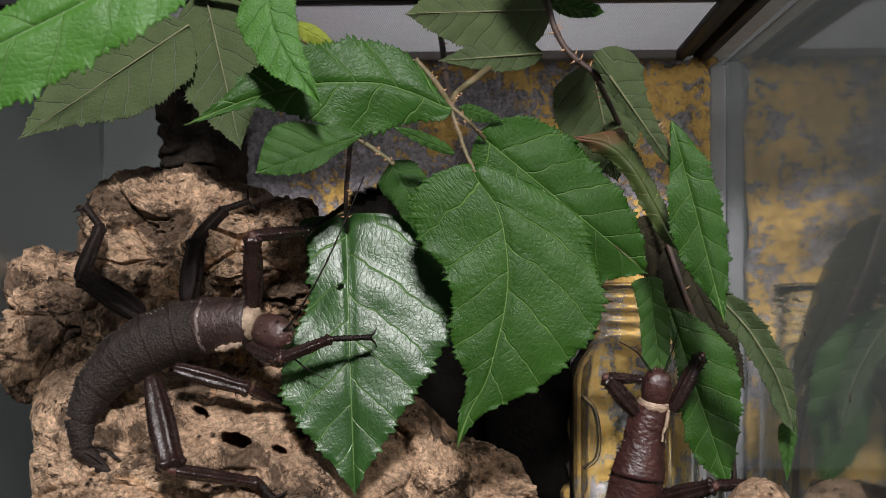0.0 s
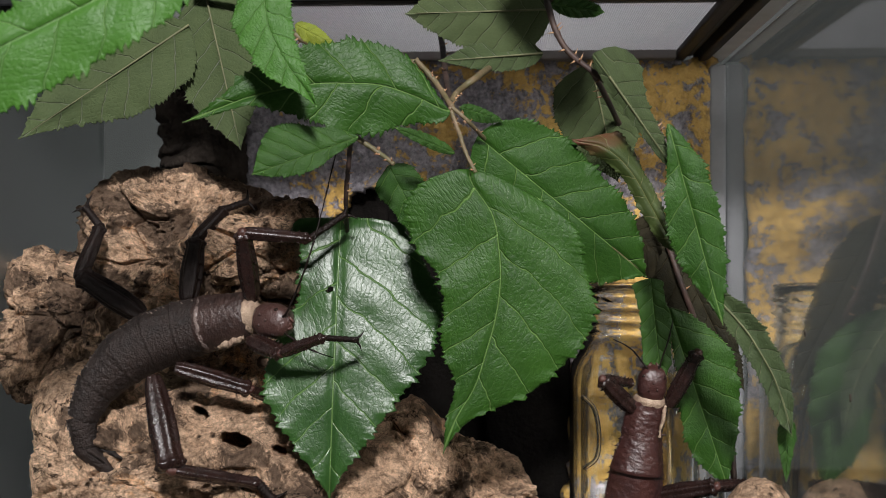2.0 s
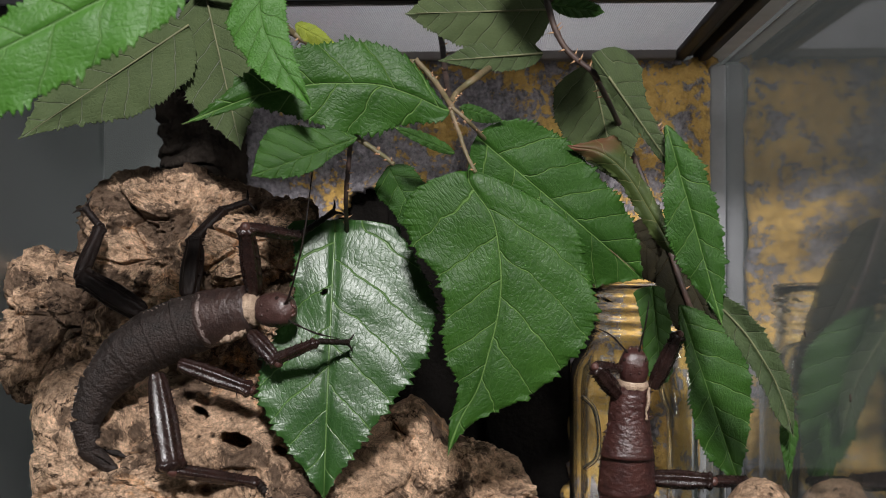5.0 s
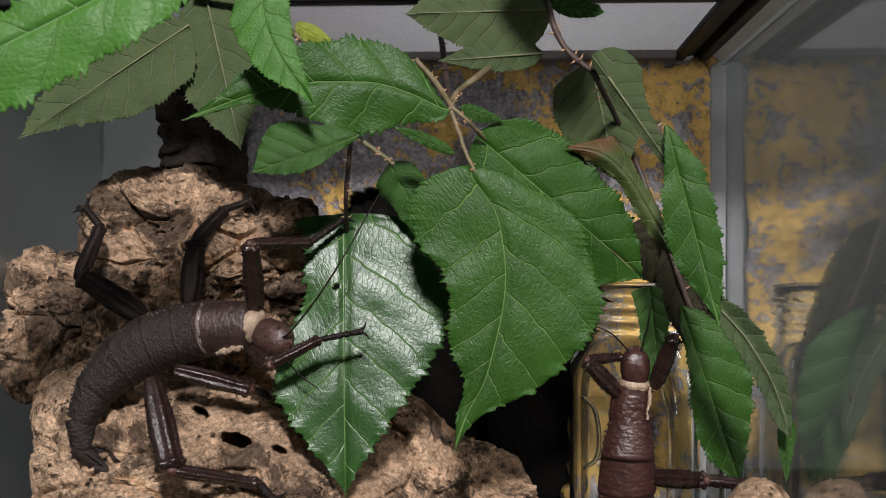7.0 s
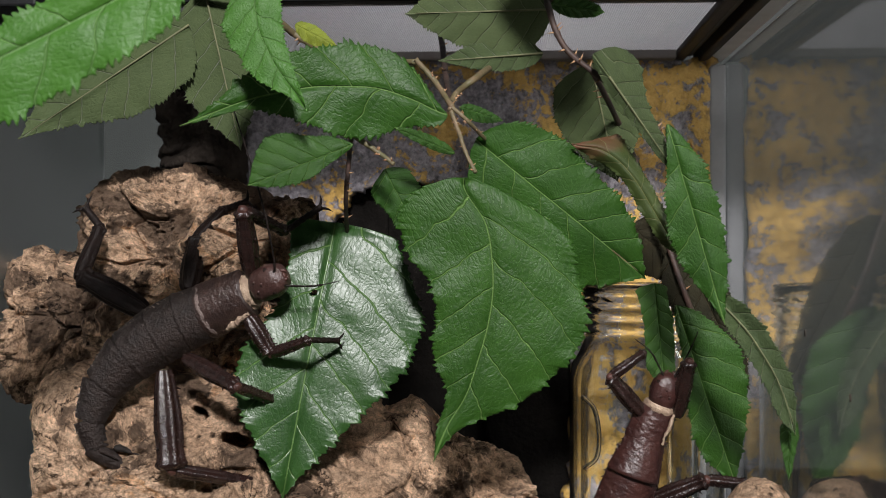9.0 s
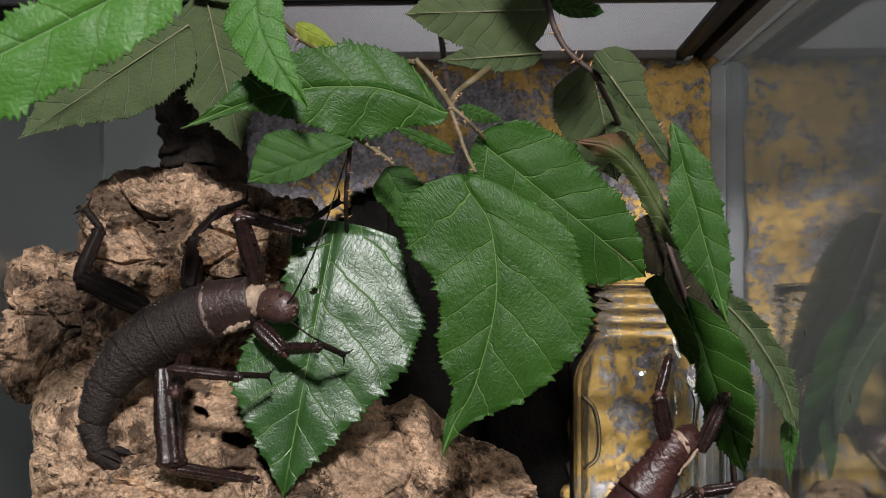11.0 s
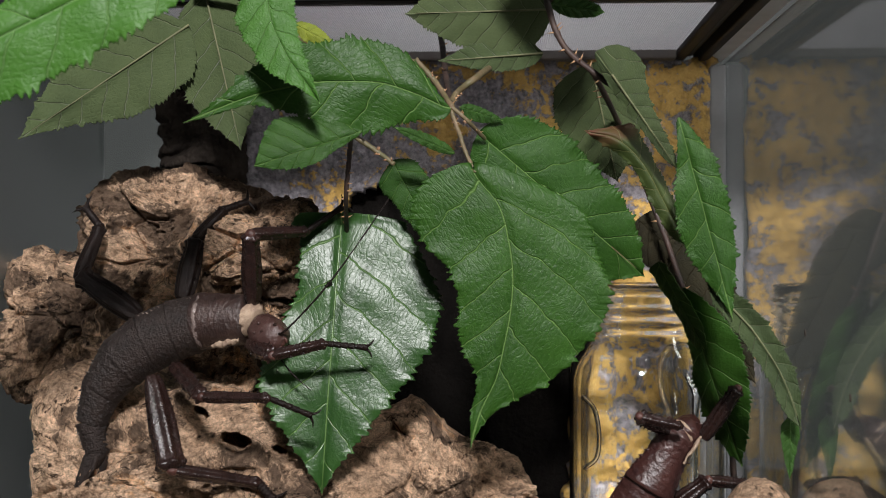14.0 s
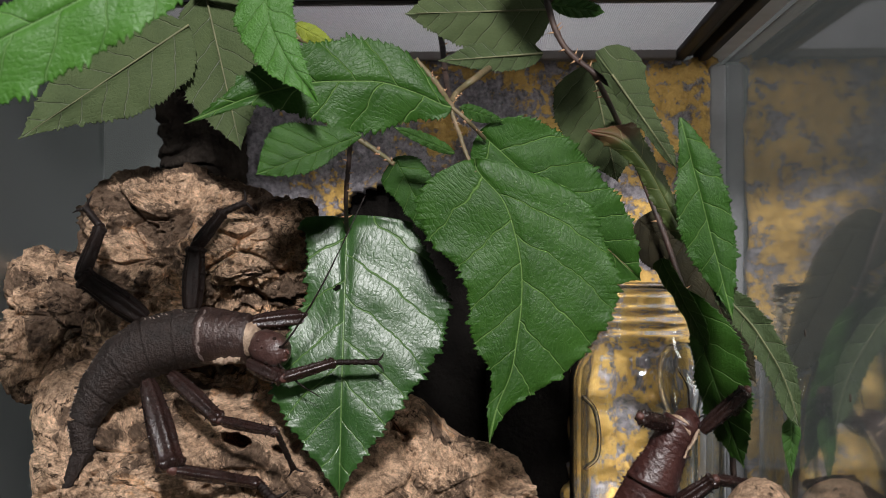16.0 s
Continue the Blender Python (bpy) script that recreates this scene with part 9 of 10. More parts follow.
    walk(leg_hr[1], [(0, reach((6.0, -24.7, -45.1), (33.7, -8.4, -52.7))),
        (0.5, reach((6.1, -24.8, -45.1), (33.7, -8.5, -52.9))),
        (1, reach((2.1, -21.9, -47.4), (29.6, -6.0, -56.5))),
        (1.5, reach((2.8, -24.1, -46.4), (30.1, -7.8, -55.5))),
        (2, reach((5.2, -24.5, -45.5), (32.8, -8.2, -53.5))),
        (2.5, reach((6.6, -24.4, -45.0), (34.4, -8.1, -52.1))),
        (3, reach((7.0, -25.9, -44.1), (34.8, -9.4, -51.1))),
        (3.5, reach((4.9, -24.7, -45.5), (32.3, -8.4, -53.9))),
        (4, reach((-2.0, -17.2, -49.2), (25.3, -2.0, -59.7))),
        (6.5, reach((7.0, -25.9, -44.1), (34.8, -9.4, -51.1))),
        (7, reach((7.0, -25.9, -44.1), (34.8, -9.4, -51.1))),
        (7.5, reach((3.1, -22.9, -46.8), (30.5, -6.9, -55.7))),
        (8, reach((-3.1, -16.0, -49.5), (24.5, -1.4, -60.1))),
        (8.5, reach((-2.1, -15.9, -49.4), (25.7, -1.4, -59.6))),
        (9, reach((-5.6, -16.1, -49.6), (21.4, -1.2, -61.5))),
        (11.5, reach((-3.1, -16.0, -49.5), (24.6, -1.9, -60.6))),
        (12, reach((0.6, -19.0, -48.4), (28.4, -3.5, -57.4))),
        (12.5, reach((1.6, -20.8, -47.8), (29.2, -5.1, -56.7))),
        (13, reach((2.3, -21.4, -47.5), (29.8, -5.6, -56.4))),
        (13.5, reach((3.0, -23.6, -46.6), (30.2, -7.5, -55.9))),
        (14, reach((3.6, -24.3, -46.2), (30.6, -8.1, -55.7))),
        (14.5, reach((4.0, -23.7, -46.3), (31.2, -7.6, -55.7))),
        (15, reach((5.0, -26.2, -44.8), (32.3, -9.7, -53.3))),
        (15.5, reach((6.6, -26.0, -44.2), (34.3, -9.5, -51.5))),
        (16, reach((10.9, -26.9, -41.5), (39.0, -10.2, -46.1)))])
    walk(leg_hr[2], [(0, reach((33.7, -8.4, -52.7), (39.0, -8.7, -58.7))),
        (0.5, reach((33.7, -8.5, -52.9), (38.9, -8.8, -58.9))),
        (1, reach((29.6, -6.0, -56.5), (34.5, -6.4, -62.7))),
        (1.5, reach((30.1, -7.8, -55.5), (35.0, -8.3, -61.8))),
        (2, reach((32.8, -8.2, -53.5), (38.0, -8.7, -59.5))),
        (2.5, reach((34.4, -8.1, -52.1), (39.8, -8.6, -58.0))),
        (3, reach((34.8, -9.4, -51.1), (40.1, -9.3, -57.0))),
        (3.5, reach((32.3, -8.4, -53.9), (37.5, -8.7, -60.0))),
        (4, reach((25.3, -2.0, -59.7), (30.0, -2.5, -66.2))),
        (6.5, reach((34.8, -9.4, -51.1), (40.1, -9.3, -57.0))),
        (7, reach((34.8, -9.4, -51.1), (40.1, -9.3, -57.0))),
        (7.5, reach((30.5, -6.9, -55.7), (35.6, -7.3, -61.8))),
        (8, reach((24.5, -1.4, -60.1), (29.2, -1.8, -66.6))),
        (8.5, reach((25.7, -1.4, -59.6), (30.5, -1.9, -66.0))),
        (9, reach((21.4, -1.2, -61.5), (25.7, -1.7, -68.2))),
        (11.5, reach((24.6, -1.9, -60.6), (29.3, -2.4, -67.1))),
        (12, reach((28.4, -3.5, -57.4), (33.4, -4.0, -63.6))),
        (12.5, reach((29.2, -5.1, -56.7), (34.2, -5.5, -62.9))),
        (13, reach((29.8, -5.6, -56.4), (34.8, -6.1, -62.6))),
        (13.5, reach((30.2, -7.5, -55.9), (35.1, -7.9, -62.2))),
        (14, reach((30.6, -8.1, -55.7), (35.5, -8.5, -62.1))),
        (14.5, reach((31.2, -7.6, -55.7), (36.1, -8.0, -61.9))),
        (15, reach((32.3, -9.7, -53.3), (37.3, -9.5, -59.5))),
        (15.5, reach((34.3, -9.5, -51.5), (39.6, -9.4, -57.5))),
        (16, reach((39.0, -10.2, -46.1), (44.9, -10.0, -51.6)))])
    walk(slim, [(0, pose(0.0519, 0.5034, 0.1316, 0, 0.0, 3)),
        (0.5, pose(0.0519, 0.5034, 0.1316, 0, -1.0, 3)),
        (1, pose(0.0522, 0.5034, 0.1303, 0, -1.0, 3)),
        (1.5, pose(0.0499, 0.5033, 0.1340, 0, -2.0, 3)),
        (2, pose(0.0509, 0.5034, 0.1330, 0, -2.0, 3)),
        (2.5, pose(0.0489, 0.5032, 0.1363, 0, -5.0, 3)),
        (3, pose(0.0495, 0.5033, 0.1357, 0, -6.0, 3)),
        (3.5, pose(0.0499, 0.5033, 0.1353, 0, -5.0, 3)),
        (4, pose(0.0472, 0.5032, 0.1373, 0, -7.0, 3)),
        (6.5, pose(0.0455, 0.5031, 0.1397, 0, -8.0, 3)),
        (7, pose(0.0462, 0.5031, 0.1393, 0, -7.0, 3)),
        (7.5, pose(0.0462, 0.5031, 0.1393, 0, -6.0, 3)),
        (8, pose(0.0479, 0.5032, 0.1357, 0, -1.0, 3)),
        (8.5, pose(0.0485, 0.5032, 0.1350, 0, 1.0, 3)),
        (9, pose(0.0522, 0.5034, 0.1313, 0, 9.0, 3)),
        (11.5, pose(0.0616, 0.5039, 0.1195, 0, 27.0, 3)),
        (12, pose(0.0642, 0.5041, 0.1174, 0, 32.0, 3)),
        (12.5, pose(0.0642, 0.5041, 0.1161, 0, 38.0, 3)),
        (13, pose(0.0639, 0.5040, 0.1188, 0, 32.0, 3)),
        (13.5, pose(0.0609, 0.5039, 0.1255, 0, 23.0, 3)),
        (14, pose(0.0609, 0.5039, 0.1252, 0, 20.0, 3)),
        (14.5, pose(0.0616, 0.5039, 0.1238, 0, 23.0, 3)),
        (15, pose(0.0626, 0.5040, 0.1205, 0, 28.0, 3)),
        (15.5, pose(0.0626, 0.5040, 0.1178, 0, 30.0, 3)),
        (16, pose(0.0609, 0.5039, 0.1269, 0, 15.0, 3))])
    walk(ring, [(0, reach((3.4, -1.0, 13.1), (4.7, -2.0, 20.0))),
        (0.5, reach((3.4, -1.0, 13.1), (4.7, -2.0, 20.0))),
        (1, reach((3.4, -1.0, 13.1), (4.7, -2.0, 20.0))),
        (1.5, reach((3.4, -1.0, 13.1), (4.7, -2.0, 20.0))),
        (2, reach((3.4, -1.0, 13.1), (4.7, -2.0, 20.0))),
        (2.5, reach((3.4, -1.0, 13.1), (4.8, -2.0, 20.0))),
        (3, reach((3.4, -1.0, 13.1), (4.8, -2.0, 20.0))),
        (3.5, reach((3.4, -1.0, 13.1), (4.8, -2.0, 20.0))),
        (4, reach((3.4, -1.0, 13.1), (4.8, -2.0, 20.0))),
        (6.5, reach((3.4, -1.0, 13.1), (4.8, -2.0, 20.0))),
        (7, reach((3.4, -1.0, 13.1), (4.8, -2.0, 20.0))),
        (7.5, reach((3.4, -1.0, 13.1), (4.8, -2.0, 20.0))),
        (8, reach((3.4, -1.0, 13.1), (4.7, -2.0, 20.0))),
        (8.5, reach((3.4, -1.0, 13.1), (4.7, -2.0, 20.0))),
        (9, reach((3.3, -1.0, 13.1), (4.7, -2.0, 19.9))),
        (11.5, reach((2.0, -1.0, 9.3), (5.6, 5.0, 14.9))),
        (12, reach((1.9, -1.0, 9.3), (5.7, 5.0, 15.0))),
        (12.5, reach((1.9, -1.0, 9.2), (5.7, 5.0, 15.2))),
        (13, reach((1.9, -1.0, 9.3), (5.7, 5.0, 15.1))),
        (13.5, reach((2.0, -1.0, 9.3), (5.5, 5.0, 14.9))),
        (14, reach((2.0, -1.0, 9.3), (5.5, 5.0, 14.9))),
        (14.5, reach((2.0, -1.0, 9.3), (5.6, 5.0, 14.9))),
        (15, reach((2.0, -1.0, 9.3), (5.6, 5.0, 15.0))),
        (15.5, reach((2.0, -1.0, 9.3), (5.6, 5.0, 15.0))),
        (16, reach((2.0, -1.0, 9.3), (5.5, 5.0, 14.8)))])
    walk(slim_head, [(0, reach((4.3, -2.0, 19.3), (5.2, -3.0, 26.6))),
        (0.5, reach((4.3, -2.0, 19.3), (5.2, -3.0, 26.6))),
        (1, reach((4.3, -2.0, 19.3), (5.2, -3.0, 26.7))),
        (1.5, reach((4.3, -2.0, 19.3), (5.2, -3.0, 26.6))),
        (2, reach((4.3, -2.0, 19.3), (5.2, -3.0, 26.6))),
        (2.5, reach((4.3, -2.0, 19.3), (5.3, -3.0, 26.6))),
        (3, reach((4.3, -2.0, 19.3), (5.3, -3.0, 26.7))),
        (3.5, reach((4.3, -2.0, 19.3), (5.3, -3.0, 26.6))),
        (4, reach((4.3, -2.0, 19.3), (5.3, -3.0, 26.7))),
        (6.5, reach((4.3, -2.0, 19.3), (5.3, -3.0, 26.6))),
        (7, reach((4.3, -2.0, 19.3), (5.3, -3.0, 26.6))),
        (7.5, reach((4.3, -2.0, 19.3), (5.3, -3.0, 26.6))),
        (8, reach((4.3, -2.0, 19.3), (5.2, -3.0, 26.6))),
        (8.5, reach((4.3, -2.0, 19.3), (5.2, -3.0, 26.6))),
        (9, reach((4.2, -2.0, 19.3), (5.1, -3.0, 26.6))),
        (11.5, reach((4.7, 2.0, 11.5), (10.3, 17.0, 17.2))),
        (12, reach((4.7, 2.0, 11.6), (10.5, 17.0, 17.5))),
        (12.5, reach((4.7, 2.0, 11.6), (10.6, 17.0, 17.9))),
        (13, reach((4.7, 2.0, 11.6), (10.5, 17.0, 17.5))),
        (13.5, reach((4.6, 2.0, 11.5), (10.1, 17.0, 17.1))),
        (14, reach((4.6, 2.0, 11.5), (10.1, 17.0, 16.9))),
        (14.5, reach((4.6, 2.0, 11.5), (10.2, 17.0, 17.0))),
        (15, reach((4.7, 2.0, 11.6), (10.4, 17.0, 17.3))),
        (15.5, reach((4.7, 2.0, 11.6), (10.5, 17.0, 17.3))),
        (16, reach((4.6, 2.0, 11.5), (9.9, 17.0, 16.6)))])
    walk(slim_fl[0], [(0, reach((-2.9, -2.0, 9.7), (-15.8, -6.9, 24.2))),
        (0.5, reach((-2.9, -2.0, 9.7), (-15.7, -5.9, 24.6))),
        (1, reach((-2.9, -2.0, 9.7), (-15.5, -5.5, 24.8))),
        (1.5, reach((-2.9, -2.0, 9.7), (-14.5, -12.1, 22.5))),
        (2, reach((-2.9, -2.0, 9.7), (-15.7, -10.0, 22.9))),
        (2.5, reach((-2.9, -2.0, 9.7), (-13.2, -14.8, 21.1))),
        (3, reach((-2.9, -2.0, 9.7), (-13.1, -13.7, 22.4))),
        (3.5, reach((-2.9, -2.0, 9.7), (-13.6, -13.5, 22.0))),
        (4, reach((-2.9, -2.0, 9.7), (-11.9, -14.3, 22.6))),
        (6.5, reach((-2.9, -2.0, 9.7), (-13.4, -10.1, 24.6))),
        (7, reach((-2.9, -2.0, 9.7), (-14.6, -7.4, 25.0))),
        (7.5, reach((-2.9, -2.0, 9.7), (-14.0, -11.3, 23.5))),
        (8, reach((-2.9, -2.0, 9.7), (-13.4, -12.5, 23.1))),
        (8.5, reach((-2.9, -2.0, 9.7), (-13.4, -13.4, 22.4))),
        (9, reach((-3.0, -2.0, 9.6), (-18.0, -6.6, 22.0))),
        (11.5, reach((-3.1, -2.0, 9.6), (-13.7, -10.7, 24.1))),
        (12, reach((-3.1, -2.0, 9.5), (-17.6, -14.8, 14.6))),
        (12.5, reach((-3.1, -2.0, 9.5), (-19.2, -13.6, 12.1))),
        (13, reach((-3.1, -2.0, 9.5), (-18.0, -15.2, 11.6))),
        (13.5, reach((-3.1, -2.0, 9.6), (-17.2, -16.0, 11.2))),
        (14, reach((-3.1, -2.0, 9.6), (-18.0, -15.2, 11.1))),
        (14.5, reach((-3.1, -2.0, 9.6), (-18.6, -14.4, 12.2))),
        (15, reach((-3.1, -2.0, 9.5), (-17.6, -15.8, 9.6))),
        (15.5, reach((-3.1, -2.0, 9.5), (-18.5, -14.8, 10.3))),
        (16, reach((-3.0, -2.0, 9.6), (-16.6, -16.7, 11.2)))])
    walk(slim_fl[1], [(0, reach((-15.8, -6.9, 24.2), (-1.2, -0.5, 22.7))),
        (0.5, reach((-15.7, -5.9, 24.6), (-0.8, -0.7, 21.7))),
        (1, reach((-15.5, -5.5, 24.8), (-1.0, 0.4, 21.8))),
        (1.5, reach((-14.5, -12.1, 22.5), (-2.5, -2.2, 18.9))),
        (2, reach((-15.7, -10.0, 22.9), (-3.1, -0.6, 19.9))),
        (2.5, reach((-13.2, -14.8, 21.1), (-0.8, -5.4, 17.2))),
        (3, reach((-13.1, -13.7, 22.4), (-0.8, -4.4, 17.9))),
        (3.5, reach((-13.6, -13.5, 22.0), (-2.4, -3.2, 17.2))),
        (4, reach((-11.9, -14.3, 22.6), (-1.2, -3.3, 18.0))),
        (6.5, reach((-13.4, -10.1, 24.6), (-0.4, -0.9, 23.1))),
        (7, reach((-14.6, -7.4, 25.0), (-0.2, -0.5, 24.0))),
        (7.5, reach((-14.0, -11.3, 23.5), (-0.1, -3.5, 22.4))),
        (8, reach((-13.4, -12.5, 23.1), (-0.4, -3.5, 26.0))),
        (8.5, reach((-13.4, -13.4, 22.4), (-0.3, -6.6, 28.5))),
        (9, reach((-18.0, -6.6, 22.0), (-6.6, -6.5, 33.2))),
        (11.5, reach((-13.7, -10.7, 24.1), (-16.2, -6.3, 39.3))),
        (12, reach((-17.6, -14.8, 14.6), (-4.6, -18.0, 23.3))),
        (12.5, reach((-19.2, -13.6, 12.1), (-7.1, -16.9, 22.1))),
        (13, reach((-18.0, -15.2, 11.6), (-4.8, -18.5, 20.0))),
        (13.5, reach((-17.2, -16.0, 11.2), (-1.8, -19.4, 13.9))),
        (14, reach((-18.0, -15.2, 11.1), (-2.1, -15.0, 13.0))),
        (14.5, reach((-18.6, -14.4, 12.2), (-3.3, -17.8, 15.4))),
        (15, reach((-17.6, -15.8, 9.6), (-4.4, -18.7, 18.1))),
        (15.5, reach((-18.5, -14.8, 10.3), (-5.6, -17.7, 19.3))),
        (16, reach((-16.6, -16.7, 11.2), (-2.6, -8.9, 11.2)))])
    walk(slim_fr[0], [(0, reach((10.6, -2.0, 10.8), (21.1, -4.5, 32.3))),
        (0.5, reach((10.6, -2.0, 10.8), (19.8, -12.3, 30.4))),
        (1, reach((10.6, -2.0, 10.8), (17.7, -14.7, 29.9))),
        (1.5, reach((10.6, -2.0, 10.8), (24.3, -3.0, 30.5))),
        (2, reach((10.6, -2.0, 10.8), (21.5, -7.3, 31.5))),
        (2.5, reach((10.7, -2.0, 10.8), (23.6, -7.7, 30.2))),
        (3, reach((10.7, -2.0, 10.8), (19.6, -8.6, 32.1))),
        (3.5, reach((10.7, -2.0, 10.8), (19.0, -9.1, 32.2))),
        (4, reach((10.7, -2.0, 10.8), (22.5, -8.0, 30.8))),
        (6.5, reach((10.7, -2.0, 10.8), (20.5, -12.9, 29.8))),
        (7, reach((10.7, -2.0, 10.8), (18.8, -13.5, 30.3))),
        (7.5, reach((10.7, -2.0, 10.8), (18.7, -13.4, 30.3))),
        (8, reach((10.6, -2.0, 10.8), (17.7, -10.1, 32.3))),
        (8.5, reach((10.6, -2.0, 10.8), (16.4, -11.7, 31.9))),
        (9, reach((10.6, -2.0, 10.7), (10.1, -11.0, 33.0))),
        (11.5, reach((10.5, -2.0, 10.6), (10.4, -1.9, 34.6))),
        (12, reach((10.4, -2.0, 10.6), (4.6, -1.0, 33.9))),
        (12.5, reach((10.4, -2.0, 10.6), (4.8, -1.6, 33.9))),
        (13, reach((10.4, -2.0, 10.6), (7.6, -1.8, 34.4))),
        (13.5, reach((10.5, -2.0, 10.7), (14.2, -7.1, 33.8))),
        (14, reach((10.5, -2.0, 10.7), (14.9, -7.9, 33.5))),
        (14.5, reach((10.5, -2.0, 10.7), (11.0, -11.0, 32.9))),
        (15, reach((10.5, -2.0, 10.6), (7.3, -6.3, 34.0))),
        (15.5, reach((10.5, -2.0, 10.6), (7.3, -4.3, 34.3))),
        (16, reach((10.5, -2.0, 10.7), (21.8, -8.1, 31.0)))])
    walk(slim_fr[1], [(0, reach((21.1, -4.5, 32.3), (18.8, 8.7, 21.8))),
        (0.5, reach((19.8, -12.3, 30.4), (17.4, 1.0, 20.1))),
        (1, reach((17.7, -14.7, 29.9), (15.3, -1.5, 19.5))),
        (1.5, reach((24.3, -3.0, 30.5), (22.7, 11.2, 21.3))),
        (2, reach((21.5, -7.3, 31.5), (18.9, 5.9, 21.2))),
        (2.5, reach((23.6, -7.7, 30.2), (20.4, 5.6, 20.1))),
        (3, reach((19.6, -8.6, 32.1), (16.2, 4.7, 22.1))),
        (3.5, reach((19.0, -9.1, 32.2), (15.7, 4.2, 22.1))),
        (4, reach((22.5, -8.0, 30.8), (18.9, 5.4, 20.9))),
        (6.5, reach((20.5, -12.9, 29.8), (16.7, 0.6, 20.1))),
        (7, reach((18.8, -13.5, 30.3), (15.1, -0.0, 20.5))),
        (7.5, reach((18.7, -13.4, 30.3), (15.2, -0.0, 20.5))),
        (8, reach((17.7, -10.1, 32.3), (15.1, 3.2, 22.0))),
        (8.5, reach((16.4, -11.7, 31.9), (14.2, 1.6, 21.6))),
        (9, reach((10.1, -11.0, 33.0), (9.4, 2.2, 22.3))),
        (11.5, reach((10.4, -1.9, 34.6), (13.6, 11.0, 24.1))),
        (12, reach((4.6, -1.0, 33.9), (8.5, 13.5, 25.8))),
        (12.5, reach((4.8, -1.6, 33.9), (9.8, 13.5, 28.0))),
        (13, reach((7.6, -1.8, 34.4), (11.9, 12.9, 27.0))),
        (13.5, reach((14.2, -7.1, 33.8), (16.6, 5.9, 23.2))),
        (14, reach((14.9, -7.9, 33.5), (16.7, 5.2, 22.8))),
        (14.5, reach((11.0, -11.0, 32.9), (13.4, 2.0, 22.3))),
        (15, reach((7.3, -6.3, 34.0), (10.6, 6.6, 23.5))),
        (15.5, reach((7.3, -4.3, 34.3), (11.1, 8.5, 23.8))),
        (16, reach((21.8, -8.1, 31.0), (22.8, 5.0, 20.2)))])
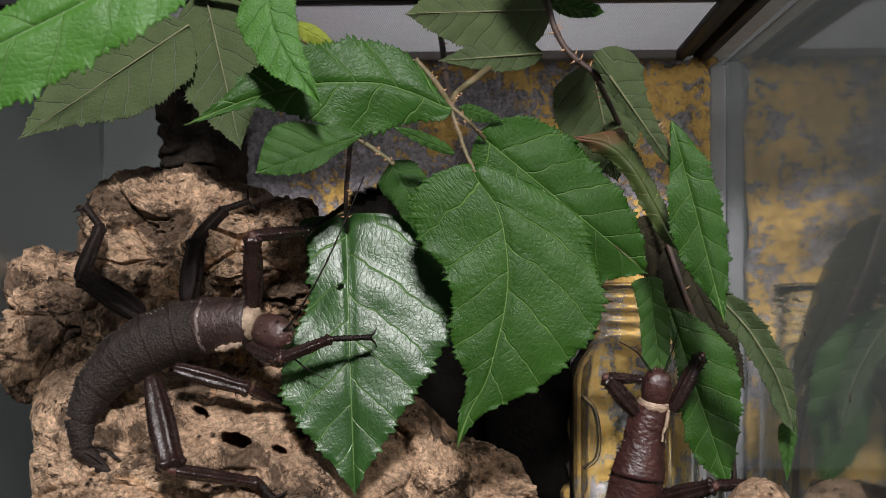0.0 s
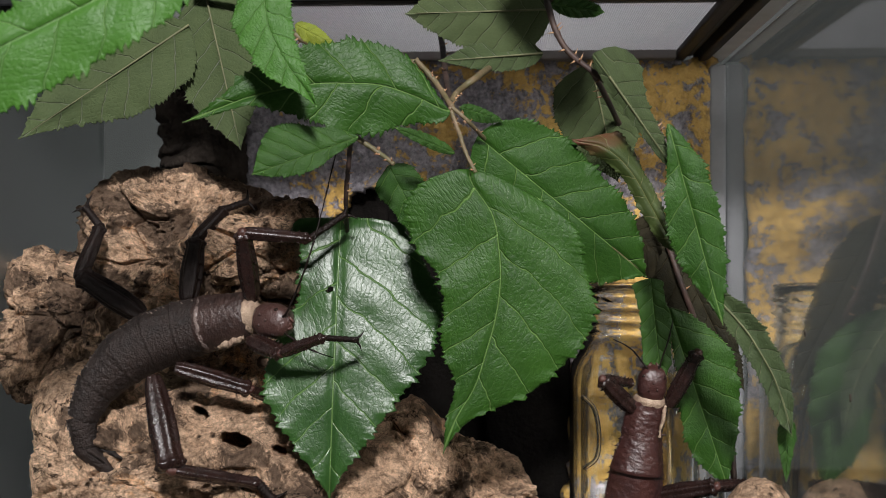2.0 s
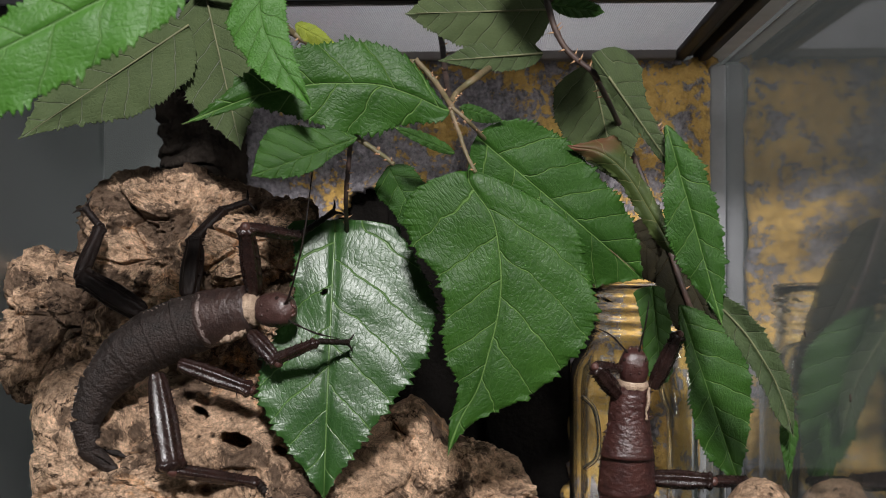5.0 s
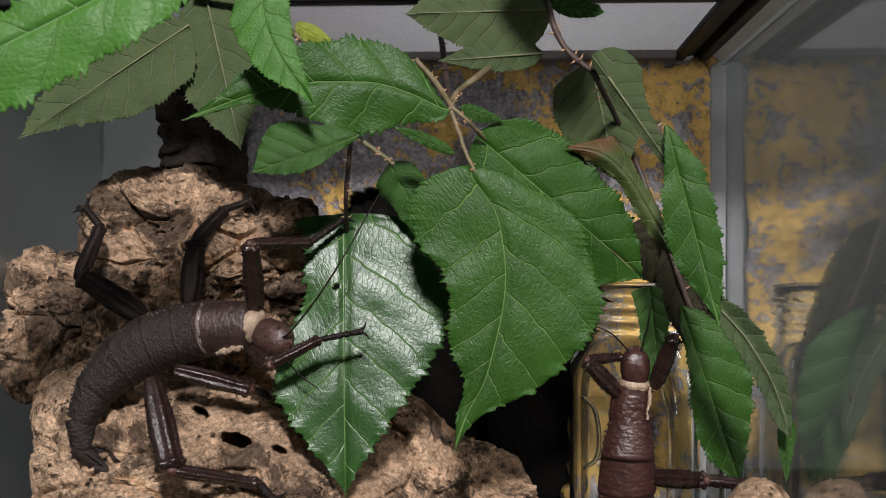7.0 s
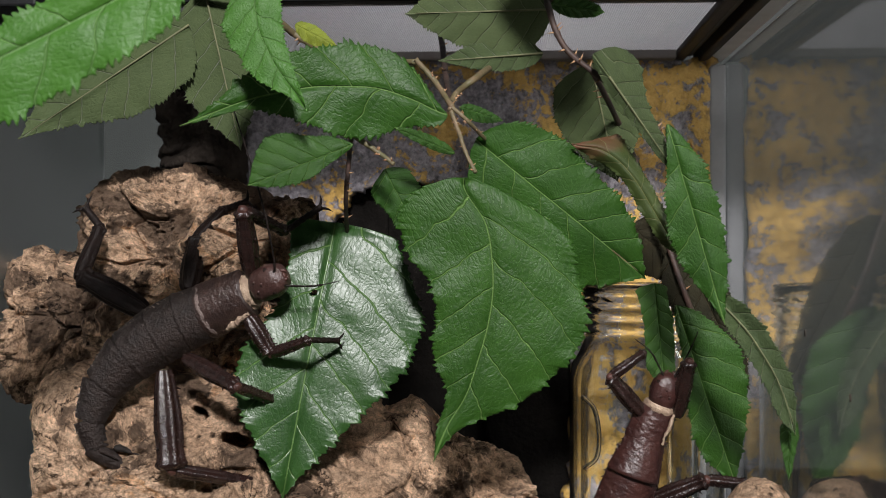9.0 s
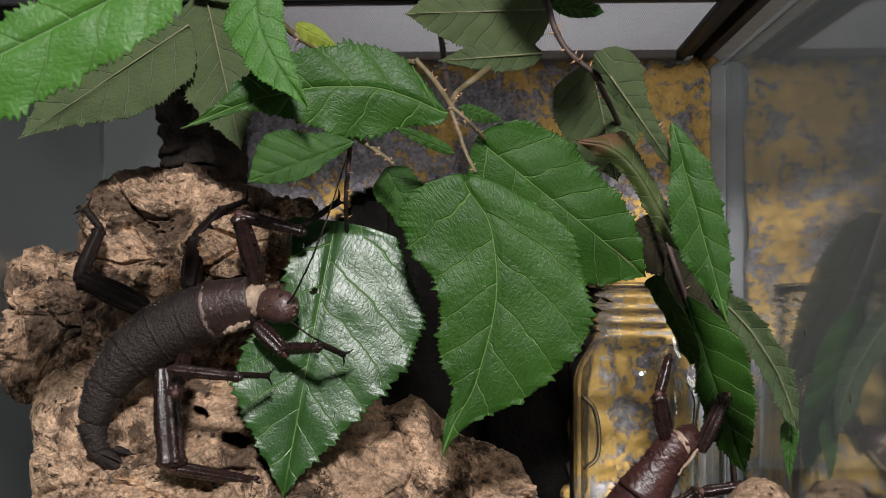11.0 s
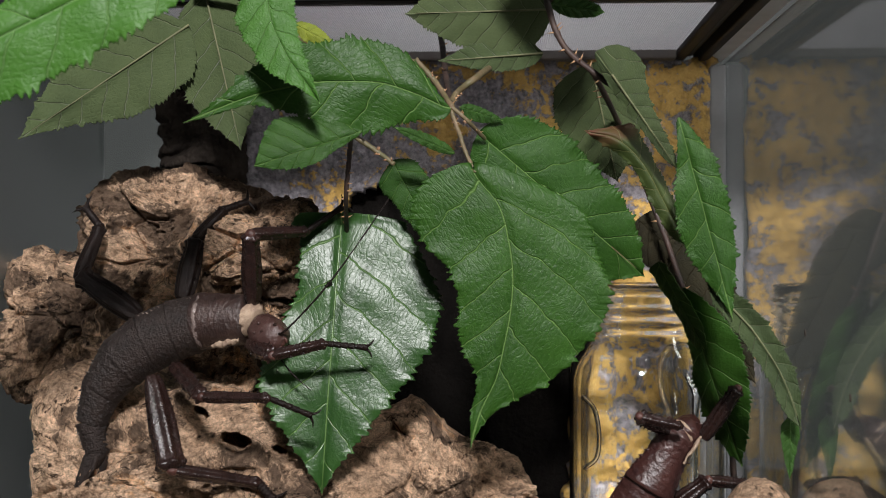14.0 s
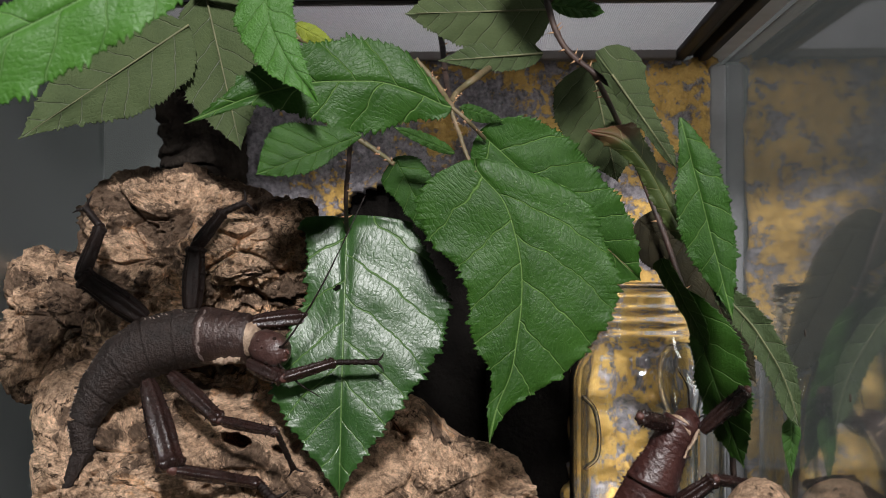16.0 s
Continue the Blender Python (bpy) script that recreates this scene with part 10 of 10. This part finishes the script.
    walk(slim_mr[0], [(0, reach((6.3, 5.0, -25.1), (26.1, -6.2, -17.5))),
        (0.5, reach((6.3, 5.0, -25.1), (25.8, -6.9, -17.9))),
        (1, reach((6.3, 5.0, -25.2), (25.8, -6.2, -16.7))),
        (1.5, reach((6.3, 5.0, -25.1), (28.4, -3.6, -21.5))),
        (2, reach((6.3, 5.0, -25.1), (27.1, -5.9, -20.1))),
        (2.5, reach((6.2, 5.0, -25.1), (28.0, -5.1, -25.2))),
        (3, reach((6.2, 5.0, -25.2), (26.6, -7.7, -24.5))),
        (3.5, reach((6.2, 5.0, -25.2), (27.0, -7.1, -23.8))),
        (4, reach((6.2, 5.0, -25.2), (29.4, -0.1, -28.5))),
        (6.5, reach((6.2, 5.0, -25.1), (26.0, -8.3, -27.3))),
        (7, reach((6.2, 5.0, -25.1), (24.9, -10.0, -25.6))),
        (7.5, reach((6.2, 5.0, -25.1), (25.5, -9.3, -25.3))),
        (8, reach((6.3, 5.0, -25.1), (26.5, -6.8, -19.7))),
        (8.5, reach((6.3, 5.0, -25.1), (26.7, -5.7, -18.3))),
        (9, reach((6.4, 5.0, -25.0), (26.0, -0.2, -12.1))),
        (11.5, reach((6.7, 5.0, -24.8), (17.1, 3.7, -3.2))),
        (12, reach((6.8, 5.0, -24.7), (15.1, 3.7, -2.2))),
        (12.5, reach((6.8, 5.0, -24.5), (14.5, 3.3, -1.9))),
        (13, reach((6.8, 5.0, -24.7), (15.3, 3.7, -2.2))),
        (13.5, reach((6.7, 5.0, -24.8), (19.9, 3.2, -4.8))),
        (14, reach((6.6, 5.0, -24.8), (19.2, 3.7, -4.5))),
        (14.5, reach((6.7, 5.0, -24.8), (19.6, 3.3, -4.7))),
        (15, reach((6.7, 5.0, -24.7), (18.4, 3.1, -3.9))),
        (15.5, reach((6.8, 5.0, -24.7), (15.3, 3.8, -2.3))),
        (16, reach((6.6, 5.0, -24.9), (20.9, 0.6, -6.2)))])
    walk(slim_mr[1], [(0, reach((26.1, -6.2, -17.5), (40.3, 1.3, -18.2))),
        (0.5, reach((25.8, -6.9, -17.9), (39.8, 0.7, -18.8))),
        (1, reach((25.8, -6.2, -16.7), (39.7, 1.6, -17.6))),
        (1.5, reach((28.4, -3.6, -21.5), (42.2, 4.3, -22.6))),
        (2, reach((27.1, -5.9, -20.1), (40.8, 2.3, -21.2))),
        (2.5, reach((28.0, -5.1, -25.2), (41.5, 3.2, -27.0))),
        (3, reach((26.6, -7.7, -24.5), (40.0, 0.9, -26.5))),
        (3.5, reach((27.0, -7.1, -23.8), (40.3, 1.6, -25.6))),
        (4, reach((29.4, -0.1, -28.5), (43.1, 7.8, -30.6))),
        (6.5, reach((26.0, -8.3, -27.3), (41.2, -5.1, -31.1))),
        (7, reach((24.9, -10.0, -25.6), (40.4, -8.6, -29.3))),
        (7.5, reach((25.5, -9.3, -25.3), (41.1, -7.9, -28.7))),
        (8, reach((26.5, -6.8, -19.7), (42.3, -5.7, -21.7))),
        (8.5, reach((26.7, -5.7, -18.3), (42.6, -4.7, -19.7))),
        (9, reach((26.0, -0.2, -12.1), (42.0, 0.2, -11.2))),
        (11.5, reach((17.1, 3.7, -3.2), (28.7, 0.9, 7.5))),
        (12, reach((15.1, 3.7, -2.2), (24.9, 1.2, 10.3))),
        (12.5, reach((14.5, 3.3, -1.9), (21.9, 1.0, 12.1))),
        (13, reach((15.3, 3.7, -2.2), (25.8, 0.9, 9.5))),
        (13.5, reach((19.9, 3.2, -4.8), (34.7, 5.4, 0.8))),
        (14, reach((19.2, 3.7, -4.5), (34.7, 5.7, -0.8))),
        (14.5, reach((19.6, 3.3, -4.7), (33.8, 6.7, 2.0))),
        (15, reach((18.4, 3.1, -3.9), (29.2, 0.6, 7.7))),
        (15.5, reach((15.3, 3.8, -2.3), (26.0, 1.1, 9.3))),
        (16, reach((20.9, 0.6, -6.2), (35.4, 7.3, -5.6)))])


motions()
